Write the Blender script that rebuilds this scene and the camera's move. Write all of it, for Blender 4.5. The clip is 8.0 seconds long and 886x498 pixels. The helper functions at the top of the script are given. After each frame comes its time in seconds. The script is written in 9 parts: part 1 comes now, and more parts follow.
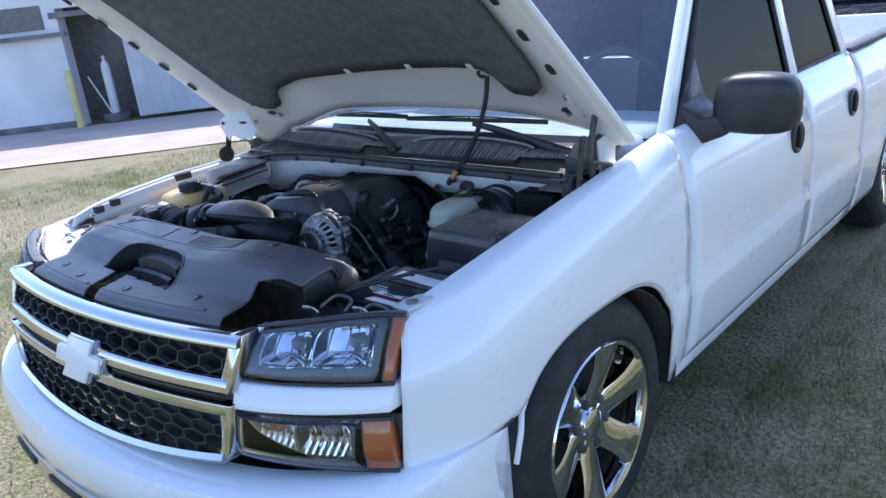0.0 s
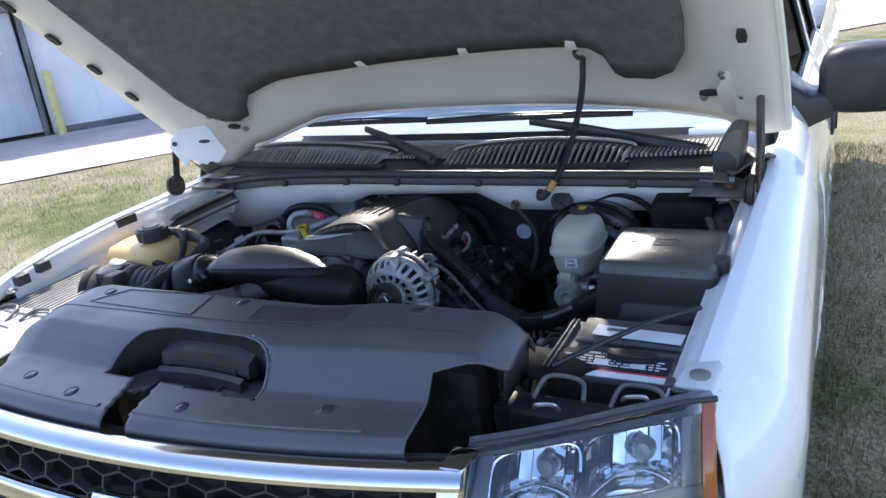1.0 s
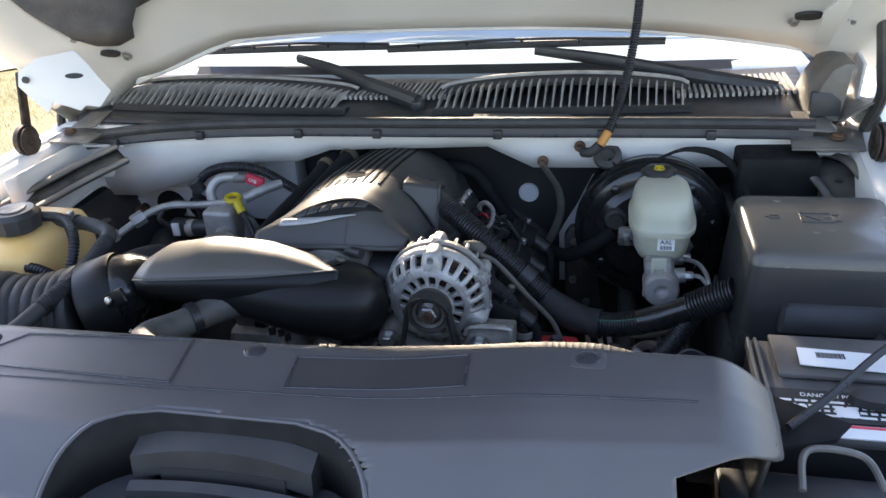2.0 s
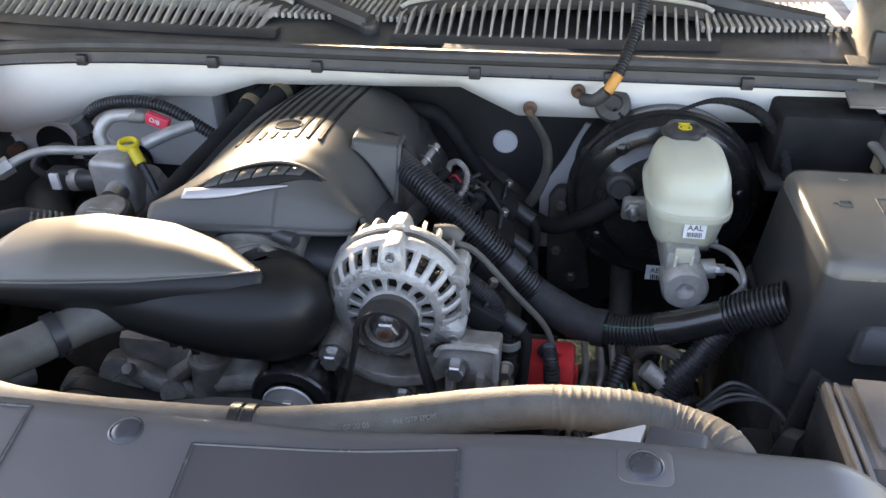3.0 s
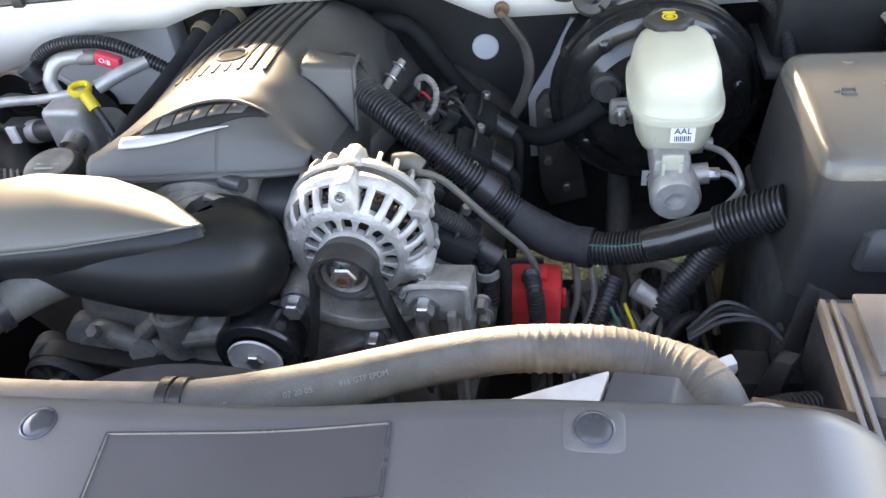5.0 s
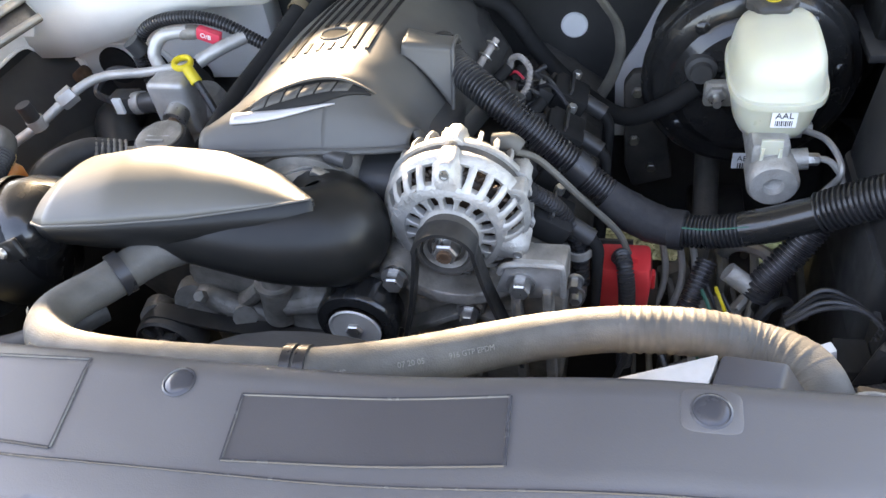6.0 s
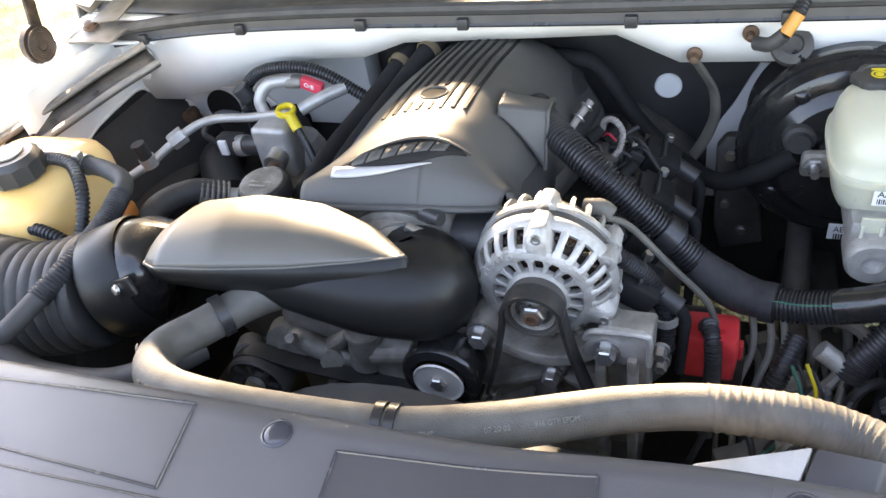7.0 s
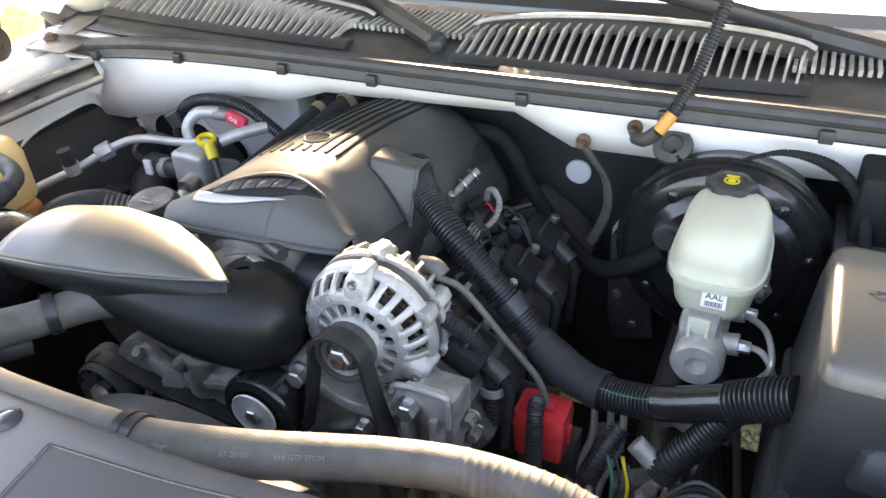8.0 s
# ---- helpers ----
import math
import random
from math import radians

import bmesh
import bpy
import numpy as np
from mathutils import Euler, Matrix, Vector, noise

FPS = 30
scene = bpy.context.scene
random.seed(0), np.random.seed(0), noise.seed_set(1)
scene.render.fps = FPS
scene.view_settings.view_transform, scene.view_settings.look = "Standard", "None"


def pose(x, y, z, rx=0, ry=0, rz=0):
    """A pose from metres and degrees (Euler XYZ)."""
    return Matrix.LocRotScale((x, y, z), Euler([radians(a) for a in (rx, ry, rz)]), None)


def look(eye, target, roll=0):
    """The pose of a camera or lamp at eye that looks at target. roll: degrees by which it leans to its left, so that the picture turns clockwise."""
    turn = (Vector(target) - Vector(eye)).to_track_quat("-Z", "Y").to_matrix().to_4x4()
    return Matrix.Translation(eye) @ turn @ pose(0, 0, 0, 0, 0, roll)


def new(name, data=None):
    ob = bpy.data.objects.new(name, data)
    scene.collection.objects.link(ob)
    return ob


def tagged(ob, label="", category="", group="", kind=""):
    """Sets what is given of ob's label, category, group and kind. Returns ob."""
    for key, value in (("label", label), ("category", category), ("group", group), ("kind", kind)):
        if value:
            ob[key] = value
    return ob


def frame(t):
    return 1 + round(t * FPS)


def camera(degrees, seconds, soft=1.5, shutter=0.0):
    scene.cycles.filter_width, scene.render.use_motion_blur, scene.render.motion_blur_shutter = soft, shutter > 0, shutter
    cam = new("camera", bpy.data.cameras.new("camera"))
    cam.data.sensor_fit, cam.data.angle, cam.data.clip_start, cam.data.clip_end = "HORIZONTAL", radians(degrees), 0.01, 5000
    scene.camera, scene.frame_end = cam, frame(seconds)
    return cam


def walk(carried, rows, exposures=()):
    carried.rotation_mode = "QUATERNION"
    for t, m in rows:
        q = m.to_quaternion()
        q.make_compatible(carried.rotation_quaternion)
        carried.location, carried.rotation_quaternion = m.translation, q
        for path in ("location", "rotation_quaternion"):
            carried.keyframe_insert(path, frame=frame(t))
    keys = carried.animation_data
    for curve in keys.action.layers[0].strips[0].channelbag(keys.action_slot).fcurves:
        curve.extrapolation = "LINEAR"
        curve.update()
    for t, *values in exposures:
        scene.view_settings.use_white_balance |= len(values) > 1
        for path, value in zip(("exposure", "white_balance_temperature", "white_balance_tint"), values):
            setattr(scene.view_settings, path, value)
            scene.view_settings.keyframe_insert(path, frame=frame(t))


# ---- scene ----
cam = camera(60.2, 8.0)
PATH = [
    (0, (1.793, -0.611, 1.501), (0.487, 0.754, 0.845), -6.6),
    (0.5, (1.253, -0.629, 1.473), (0.135, 0.889, 0.806), -7.4),
    (1, (0.906, -0.576, 1.457), (0.002, 1.071, 0.773), -7.5),
    (1.2, (0.77, -0.514, 1.437), (-0.056, 1.164, 0.728), -7.4),
    (2.3, (0.312, -0.169, 1.386), (-0.012, 1.544, 0.406), -2.5),
    (2.5, (0.312, -0.091, 1.363), (0.014, 1.6, 0.338), -1.9),
    (3, (0.267, 0.008, 1.35), (0.011, 1.655, 0.244), -0.7),
    (3.5, (0.316, 0.08, 1.331), (-0.057, 1.662, 0.167), -3.8),
    (4, (0.325, 0.098, 1.336), (-0.087, 1.642, 0.134), -6.9),
    (4.5, (0.322, 0.097, 1.334), (-0.041, 1.604, 0.07), -7.9),
    (4.7, (0.329, 0.09, 1.331), (-0.005, 1.59, 0.05), -7.7),
    (5.8, (0.313, 0.084, 1.345), (-0.096, 1.508, 0.001), -9.2),
    (6, (0.291, 0.069, 1.354), (-0.183, 1.477, 0.015), -10.1),
    (6.5, (0.264, 0.045, 1.369), (-0.347, 1.427, 0.059), -11.6),
    (7, (0.278, 0.071, 1.388), (-0.383, 1.486, 0.139), -11.1),
    (7.5, (0.335, 0.102, 1.381), (-0.337, 1.568, 0.198), -7.5),
    (8, (0.472, 0.118, 1.355), (-0.275, 1.62, 0.265), -3.0),
]
EXPO = [(0, 1.20, 5450, 17), (1.2, 1.65, 6200, 16), (2.3, 2.46, 7500, 18), (3.5, 3.33, 8300, 19), (6.0, 3.74, 8500, 19), (7.0, 3.62, 8600, 19), (8, 3.55, 8600, 19)]
walk(cam, [(t, look(eye, target, roll)) for t, eye, target, roll in PATH],
     exposures=EXPO)

# ---- light ----
world = bpy.data.worlds.new("sky")
scene.world = world
world.use_nodes = True
wn = world.node_tree.nodes
sky = wn.new("ShaderNodeTexSky")
sky.sky_type = "NISHITA"
sky.sun_disc = False
SUN_EL, SUN_FROM = 50.6, (-1.0, 1.30)   # elevation in degrees, ground direction towards the sun
sky.sun_elevation = radians(SUN_EL)
sky.sun_rotation = math.atan2(SUN_FROM[0], SUN_FROM[1])
wn["Background"].inputs["Strength"].default_value = 0.15
world.node_tree.links.new(sky.outputs[0], wn["Background"].inputs["Color"])
sun = new("sun", bpy.data.lights.new("sun", "SUN"))
sun.data.energy, sun.data.angle, sun.data.color = 2.6, radians(0.6), (1.0, 0.91, 0.76)
_h = math.hypot(*SUN_FROM)
_s = Vector((SUN_FROM[0] / _h * math.cos(radians(SUN_EL)), SUN_FROM[1] / _h * math.cos(radians(SUN_EL)), math.sin(radians(SUN_EL))))
sun.matrix_world = look(_s * 30, (0, 0, 0))

# the sun's mirror image in the windscreen, which throws a low warm beam forward under the open hood
glint = new("windscreen_glint", bpy.data.lights.new("windscreen_glint", "AREA"))
glint.data.shape, glint.data.size, glint.data.size_y = "RECTANGLE", 1.44, 0.035
glint.data.energy, glint.data.color, glint.data.spread = 0.35, (1.0, 0.89, 0.70), radians(8.5)
glint.matrix_world = look((0.0, 1.215, 1.085), Vector((0.0, 1.215, 1.085)) + Vector((0.34, -0.91, -0.275)))


# ---- materials ----
def mat(name, c1, c2=None, rough=0.5, metal=0.0, scale=8.0, bump=0.0, bscale=150.0, coat=0.0, rvar=0.1, spec=0.5, detail=6.0, lo=0.35, hi=0.7,
        trans=0.0, sss=0.0, ior=1.45, obrand=0.0):
    m = bpy.data.materials.new(name)
    m.use_nodes = True
    n, l = m.node_tree.nodes, m.node_tree.links
    b = n["Principled BSDF"]
    tc = n.new("ShaderNodeTexCoord")
    nz = n.new("ShaderNodeTexNoise")
    nz.inputs["Scale"].default_value, nz.inputs["Detail"].default_value = scale, detail
    l.new(tc.outputs["Object"], nz.inputs["Vector"])
    rp = n.new("ShaderNodeValToRGB")
    rp.color_ramp.elements[0].position, rp.color_ramp.elements[1].position = lo, hi
    rp.color_ramp.elements[0].color = (*c1, 1)
    rp.color_ramp.elements[1].color = (*(c2 or c1), 1)
    l.new(nz.outputs["Fac"], rp.inputs["Fac"])
    out = rp.outputs["Color"]
    if obrand:
        oi = n.new("ShaderNodeObjectInfo")
        hs = n.new("ShaderNodeHueSaturation")
        mr0 = n.new("ShaderNodeMapRange")
        mr0.inputs["To Min"].default_value, mr0.inputs["To Max"].default_value = 1 - obrand, 1 + obrand
        l.new(oi.outputs["Random"], mr0.inputs["Value"])
        l.new(mr0.outputs[0], hs.inputs["Value"])
        l.new(out, hs.inputs["Color"])
        out = hs.outputs["Color"]
    l.new(out, b.inputs["Base Color"])
    b.inputs["Metallic"].default_value = metal
    b.inputs["Specular IOR Level"].default_value = spec
    b.inputs["IOR"].default_value = ior
    b.inputs["Coat Weight"].default_value = coat
    b.inputs["Coat Roughness"].default_value = 0.04
    b.inputs["Transmission Weight"].default_value = trans
    if sss:
        b.inputs["Subsurface Weight"].default_value = sss
        b.inputs["Subsurface Radius"].default_value = (0.02, 0.015, 0.008)
    n2 = n.new("ShaderNodeTexNoise")
    n2.inputs["Scale"].default_value, n2.inputs["Detail"].default_value = scale * 2.7, 4
    l.new(tc.outputs["Object"], n2.inputs["Vector"])
    mr = n.new("ShaderNodeMapRange")
    mr.inputs["From Min"].default_value, mr.inputs["From Max"].default_value = 0.3, 0.7
    mr.inputs["To Min"].default_value, mr.inputs["To Max"].default_value = max(0.0, rough - rvar), min(1.0, rough + rvar)
    l.new(n2.outputs["Fac"], mr.inputs["Value"])
    l.new(mr.outputs[0], b.inputs["Roughness"])
    if bump:
        n3 = n.new("ShaderNodeTexNoise")
        n3.inputs["Scale"].default_value, n3.inputs["Detail"].default_value = bscale, 3
        l.new(tc.outputs["Object"], n3.inputs["Vector"])
        bp = n.new("ShaderNodeBump")
        bp.inputs["Strength"].default_value, bp.inputs["Distance"].default_value = bump, 0.002
        l.new(n3.outputs["Fac"], bp.inputs["Height"])
        l.new(bp.outputs[0], b.inputs["Normal"])
    return m


PAINT = mat("white_paint", (0.79, 0.79, 0.78), (0.83, 0.83, 0.82), 0.30, scale=2.0, coat=1.0, rvar=0.05)
INNER = mat("white_bay_paint", (0.60, 0.59, 0.56), (0.74, 0.73, 0.71), 0.42, scale=5.0, coat=0.3, bump=0.05, bscale=60)
HOODIN = mat("dusty_white_paint", (0.76, 0.74, 0.69), (0.84, 0.82, 0.77), 0.5, scale=4.0, bump=0.04, bscale=40)
COVER = mat("grey_black_plastic", (0.064, 0.061, 0.063), (0.078, 0.075, 0.077), 0.42, scale=6.0, bump=0.07, bscale=900, rvar=0.06, spec=0.85)
PLASTIC = mat("black_plastic", (0.026, 0.026, 0.027), (0.042, 0.042, 0.042), 0.42, scale=14.0, bump=0.12, bscale=600)
BEAUTY = mat("charcoal_moulded_plastic", (0.052, 0.051, 0.049), (0.066, 0.065, 0.062), 0.52, scale=8.0, bump=0.06, bscale=900, rvar=0.05)
RUBBER = mat("black_rubber", (0.030, 0.030, 0.030), (0.050, 0.049, 0.047), 0.6, scale=20.0, bump=0.1, bscale=300)
HOSE = mat("dusty_grey_rubber", (0.074, 0.070, 0.061), (0.118, 0.112, 0.099), 0.62, scale=30.0, bump=0.25, bscale=700)
CONDUIT = mat("black_conduit", (0.020, 0.020, 0.021), (0.032, 0.032, 0.034), 0.34, scale=20.0)
TAPE = mat("cloth_tape", (0.016, 0.016, 0.018), (0.03, 0.03, 0.032), 0.7, scale=60.0, bump=0.4, bscale=900)
CHROME = mat("chrome", (0.52, 0.52, 0.52), (0.58, 0.58, 0.58), 0.11, 1.0, scale=6.0, rvar=0.03)
STEEL = mat("zinc_steel", (0.42, 0.41, 0.39), (0.58, 0.57, 0.55), 0.35, 0.9, scale=60.0, bump=0.1, bscale=500)
ALLOY = mat("cast_aluminium", (0.33, 0.32, 0.295), (0.50, 0.485, 0.46), 0.52, 0.55, scale=45.0, bump=0.5, bscale=420)
ALLOY_D = mat("grimy_aluminium", (0.17, 0.158, 0.138), (0.34, 0.318, 0.285), 0.58, 0.4, scale=35.0, bump=0.5, bscale=300)
PIPE = mat("dull_aluminium_pipe", (0.34, 0.33, 0.31), (0.46, 0.445, 0.42), 0.45, 0.45, scale=40.0, bump=0.1, bscale=300)
IRON = mat("dark_oily_iron", (0.045, 0.042, 0.039), (0.11, 0.10, 0.088), 0.6, 0.2, scale=18.0, bump=0.5, bscale=120)
DARK = mat("dark_firewall_mat", (0.028, 0.027, 0.027), (0.046, 0.045, 0.043), 0.62, scale=9.0, bump=0.3, bscale=70)
BOOST = mat("black_enamel", (0.012, 0.012, 0.012), (0.018, 0.018, 0.018), 0.24, scale=12.0, coat=0.3, rvar=0.06)
RED = mat("red_plastic", (0.62, 0.035, 0.04), (0.72, 0.06, 0.06), 0.38, scale=25.0)
REDCAP = mat("faded_red_plastic", (0.60, 0.04, 0.07), (0.66, 0.06, 0.09), 0.4, scale=25.0)
YELLOW = mat("yellow_plastic", (0.62, 0.46, 0.02), (0.70, 0.54, 0.04), 0.4, scale=25.0)
MILK = mat("milky_plastic", (0.42, 0.42, 0.33), (0.52, 0.51, 0.40), 0.35, scale=6.0, sss=0.5, bump=0.03, bscale=60)
AMBERTANK = mat("aged_amber_plastic", (0.78, 0.47, 0.16), (0.84, 0.62, 0.32), 0.36, scale=5.0, sss=0.5)
COOLANT = mat("orange_coolant", (0.66, 0.22, 0.05), (0.74, 0.34, 0.11), 0.35, scale=6.0, sss=0.4)
LINER = mat("felt_hood_liner", (0.122, 0.124, 0.132), (0.165, 0.167, 0.175), 0.9, scale=30.0, bump=0.7, bscale=250, spec=0.2)
LABEL = mat("white_paper", (0.74, 0.74, 0.72), (0.80, 0.80, 0.79), 0.5, scale=20.0)
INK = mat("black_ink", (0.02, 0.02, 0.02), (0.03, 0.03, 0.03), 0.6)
PRINT = mat("grey_stamped_print", (0.20, 0.19, 0.17), (0.25, 0.24, 0.21), 0.7)
SILVER = mat("silver_badge", (0.30, 0.30, 0.315), (0.36, 0.36, 0.375), 0.42, 0.25, scale=20.0)
COPPER = mat("brown_rust", (0.075, 0.045, 0.030), (0.15, 0.085, 0.05), 0.7, 0.3, scale=60.0)
ORANGE = mat("orange_tape", (0.46, 0.20, 0.04), (0.54, 0.26, 0.06), 0.5, scale=40.0)
TYRE = mat("tyre_rubber", (0.016, 0.016, 0.016), (0.032, 0.031, 0.03), 0.7, scale=16.0, bump=0.3, bscale=160)
AMBER = mat("amber_lens", (0.30, 0.075, 0.022), (0.38, 0.11, 0.032), 0.12, scale=20.0, coat=0.6)
LAMPBOWL = mat("lamp_reflector", (0.86, 0.86, 0.88), (0.92, 0.92, 0.94), 0.07, 1.0, scale=9.0, bump=0.10, bscale=25)
SMOKE = mat("smoked_lamp_housing", (0.11, 0.11, 0.115), (0.16, 0.16, 0.165), 0.3, scale=10.0)
SEAT = mat("grey_cloth", (0.035, 0.035, 0.038), (0.055, 0.055, 0.058), 0.9, scale=30.0, bump=0.4, bscale=300)
CONCRETE = mat("pale_concrete", (0.42, 0.345, 0.30), (0.53, 0.45, 0.40), 0.85, scale=1.6, bump=0.5, bscale=60)
WALLMAT = mat("weathered_white_wall", (0.60, 0.60, 0.61), (0.78, 0.78, 0.78), 0.7, scale=1.1, bump=0.3, bscale=25, detail=9)
WALLDOOR = mat("grey_white_door", (0.42, 0.43, 0.46), (0.55, 0.56, 0.58), 0.65, scale=2.0, bump=0.3, bscale=20, detail=9)
FOOT = mat("dirty_grey_plinth", (0.10, 0.10, 0.10), (0.24, 0.23, 0.22), 0.85, scale=3.0, bump=0.4, bscale=30)
YELLOWPOST = mat("faded_yellow_paint", (0.55, 0.48, 0.18), (0.66, 0.58, 0.26), 0.6, scale=12.0)
# weathered grey, raised to put the light on the slats into colour
SLATMAT = mat("weathered_lit_louvre", (0.22, 0.21, 0.195), (0.34, 0.325, 0.30), 0.5, scale=40.0, obrand=0.25)
NAVY = mat("dark_blue_car_paint", (0.012, 0.014, 0.022), (0.016, 0.018, 0.028), 0.25, scale=3.0, coat=1.0)

# pale bluish tone carries the sky's reflection in the windscreen above
DASH = mat("sky_paled_dashboard", (0.46, 0.51, 0.53), (0.56, 0.60, 0.62), 0.7, scale=6.0, bump=0.2, bscale=300)
COVERP = mat("darker_grey_plastic", (0.044, 0.041, 0.042), (0.054, 0.050, 0.051), 0.47, scale=6.0, bump=0.07, bscale=900, rvar=0.05, spec=0.42)
PINMAT = mat("smooth_grey_pin", (0.035, 0.035, 0.04), (0.05, 0.05, 0.055), 0.22, scale=20.0)
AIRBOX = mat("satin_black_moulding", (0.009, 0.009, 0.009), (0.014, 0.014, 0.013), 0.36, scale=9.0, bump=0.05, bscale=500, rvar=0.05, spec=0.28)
# dust plus the light that falls on the fuse box top, in one tone
LITLID = mat("dusty_lit_black_lid", (0.075, 0.071, 0.063), (0.105, 0.10, 0.088), 0.24, scale=4.0, bump=0.15, bscale=700, rvar=0.06)
# lid tone raised so that the colour carries the warm glint
SHEEN = mat("dusty_lid_with_glint", (0.075, 0.071, 0.063), (0.10, 0.095, 0.084), 0.36, scale=5.0, bump=0.04, bscale=500, rvar=0.05)
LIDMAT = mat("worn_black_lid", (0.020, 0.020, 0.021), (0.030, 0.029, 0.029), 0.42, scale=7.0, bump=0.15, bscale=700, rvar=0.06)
BELT = mat("belt_rubber", (0.014, 0.014, 0.014), (0.028, 0.026, 0.024), 0.5, scale=30.0)
COIL = mat("dark_windings", (0.02, 0.015, 0.012), (0.06, 0.035, 0.02), 0.5, 0.3, scale=60.0)
BADGE = mat("raised_charcoal_plastic", (0.040, 0.039, 0.037), (0.055, 0.053, 0.050), 0.55, scale=30.0)
TAN = mat("tan_clamp", (0.10, 0.075, 0.045), (0.17, 0.125, 0.07), 0.6, scale=30.0)
TANSTEEL = mat("tan_grey_steel", (0.13, 0.122, 0.108), (0.22, 0.205, 0.18), 0.5, 0.35, scale=20.0)
TANRUB = mat("grey_brown_rubber", (0.09, 0.083, 0.07), (0.14, 0.13, 0.11), 0.65, scale=25.0)
GREENW = mat("green_wire", (0.02, 0.10, 0.07), (0.03, 0.14, 0.09), 0.5)


def glass(name, tint, rough=0.0, gloss=None):
    m = bpy.data.materials.new(name)
    m.use_nodes = True
    n, l = m.node_tree.nodes, m.node_tree.links
    n.remove(n["Principled BSDF"])
    tr, gl, mx, fr = n.new("ShaderNodeBsdfTransparent"), n.new("ShaderNodeBsdfGlossy"), n.new("ShaderNodeMixShader"), n.new("ShaderNodeFresnel")
    tr.inputs["Color"].default_value = (*tint, 1)
    gl.inputs["Roughness"].default_value = rough
    fr.inputs["IOR"].default_value = 1.5
    if gloss is None:
        l.new(fr.outputs[0], mx.inputs["Fac"])
    else:
        mx.inputs["Fac"].default_value = gloss
    l.new(tr.outputs[0], mx.inputs[1])
    l.new(gl.outputs[0], mx.inputs[2])
    l.new(mx.outputs[0], n["Material Output"].inputs["Surface"])
    return m


GLASS = glass("clear_glass", (0.74, 0.83, 0.85), gloss=0.16)
TINT = glass("tinted_glass", (0.10, 0.105, 0.115), gloss=0.05)
RIMCHROME = mat("polished_wheel_chrome", (0.74, 0.74, 0.74), (0.80, 0.80, 0.80), 0.07, 1.0, scale=6.0, rvar=0.02)
FACE = mat("grey_pulley_face", (0.42, 0.41, 0.38), (0.54, 0.52, 0.49), 0.45, 0.25, scale=40.0, bump=0.15, bscale=300)
# black of ribs and mouldings, also painted where openings lie in shade
GROOVE = mat("black_plastic_and_shade", (0.012, 0.012, 0.012), (0.020, 0.020, 0.020), 0.75, scale=20.0, spec=0.15)
SLEEVE = mat("grey_tan_sleeve", (0.20, 0.18, 0.165), (0.28, 0.255, 0.235), 0.7, scale=60.0, bump=0.3, bscale=600)
# dust and the sunlight on the battery top share this paler tone
BATTOP = mat("dusty_lit_battery_top", (0.075, 0.070, 0.066), (0.13, 0.122, 0.114), 0.55, scale=16.0, bump=0.15, bscale=500)
SPRING = mat("brown_black_spring_steel", (0.030, 0.024, 0.020), (0.075, 0.058, 0.048), 0.55, 0.3, scale=50.0, bump=0.2, bscale=300)
LENS = glass("clear_lens", (0.93, 0.94, 0.95), 0.02)


# grass: dry straw and green in patches, over soil
def grass_mat(name, blades):
    m = bpy.data.materials.new(name)
    m.use_nodes = True
    n, l = m.node_tree.nodes, m.node_tree.links
    b = n["Principled BSDF"]
    geo = n.new("ShaderNodeNewGeometry")
    big, mid, fine = n.new("ShaderNodeTexNoise"), n.new("ShaderNodeTexNoise"), n.new("ShaderNodeTexNoise")
    for k, (s, d) in zip((big, mid, fine), ((0.55, 5), (4.0, 6), (60.0, 4))):
        k.inputs["Scale"].default_value, k.inputs["Detail"].default_value = s, d
        l.new(geo.outputs["Position"], k.inputs["Vector"])
    straw, green = n.new("ShaderNodeValToRGB"), n.new("ShaderNodeValToRGB")
    straw.color_ramp.elements[0].color, straw.color_ramp.elements[1].color = (0.19, 0.160, 0.090, 1), (0.43, 0.37, 0.22, 1)
    green.color_ramp.elements[0].color, green.color_ramp.elements[1].color = (0.07, 0.085, 0.025, 1), (0.17, 0.185, 0.065, 1)
    src_f = fine.outputs["Fac"]
    if blades:
        src_f = geo.outputs["Random Per Island"]
    for k in (straw, green):
        k.color_ramp.elements[0].position, k.color_ramp.elements[1].position = (0.1, 0.95) if blades else (0.35, 0.68)
        l.new(src_f, k.inputs["Fac"])
    add = n.new("ShaderNodeMath")
    add.operation = "MULTIPLY_ADD"
    add.inputs[1].default_value = 0.45
    l.new(mid.outputs["Fac"], add.inputs[0])
    l.new(big.outputs["Fac"], add.inputs[2])
    rp = n.new("ShaderNodeValToRGB")
    rp.color_ramp.elements[0].position, rp.color_ramp.elements[1].position = 0.64, 0.88
    l.new(add.outputs[0], rp.inputs["Fac"])
    mx = n.new("ShaderNodeMix")
    mx.data_type = "RGBA"
    l.new(rp.outputs["Color"], mx.inputs["Factor"])
    l.new(straw.outputs["Color"], mx.inputs["A"])
    l.new(green.outputs["Color"], mx.inputs["B"])
    l.new(mx.outputs["Result"], b.inputs["Base Color"])
    b.inputs["Roughness"].default_value = 0.85
    b.inputs["Specular IOR Level"].default_value = 0.2
    if not blades:
        bp = n.new("ShaderNodeBump")
        bp.inputs["Strength"].default_value, bp.inputs["Distance"].default_value = 1.0, 0.02
        l.new(fine.outputs["Fac"], bp.inputs["Height"])
        l.new(bp.outputs[0], b.inputs["Normal"])
    return m


GRASS = grass_mat("dry_lawn", False)
BLADES = grass_mat("grass_blades", True)


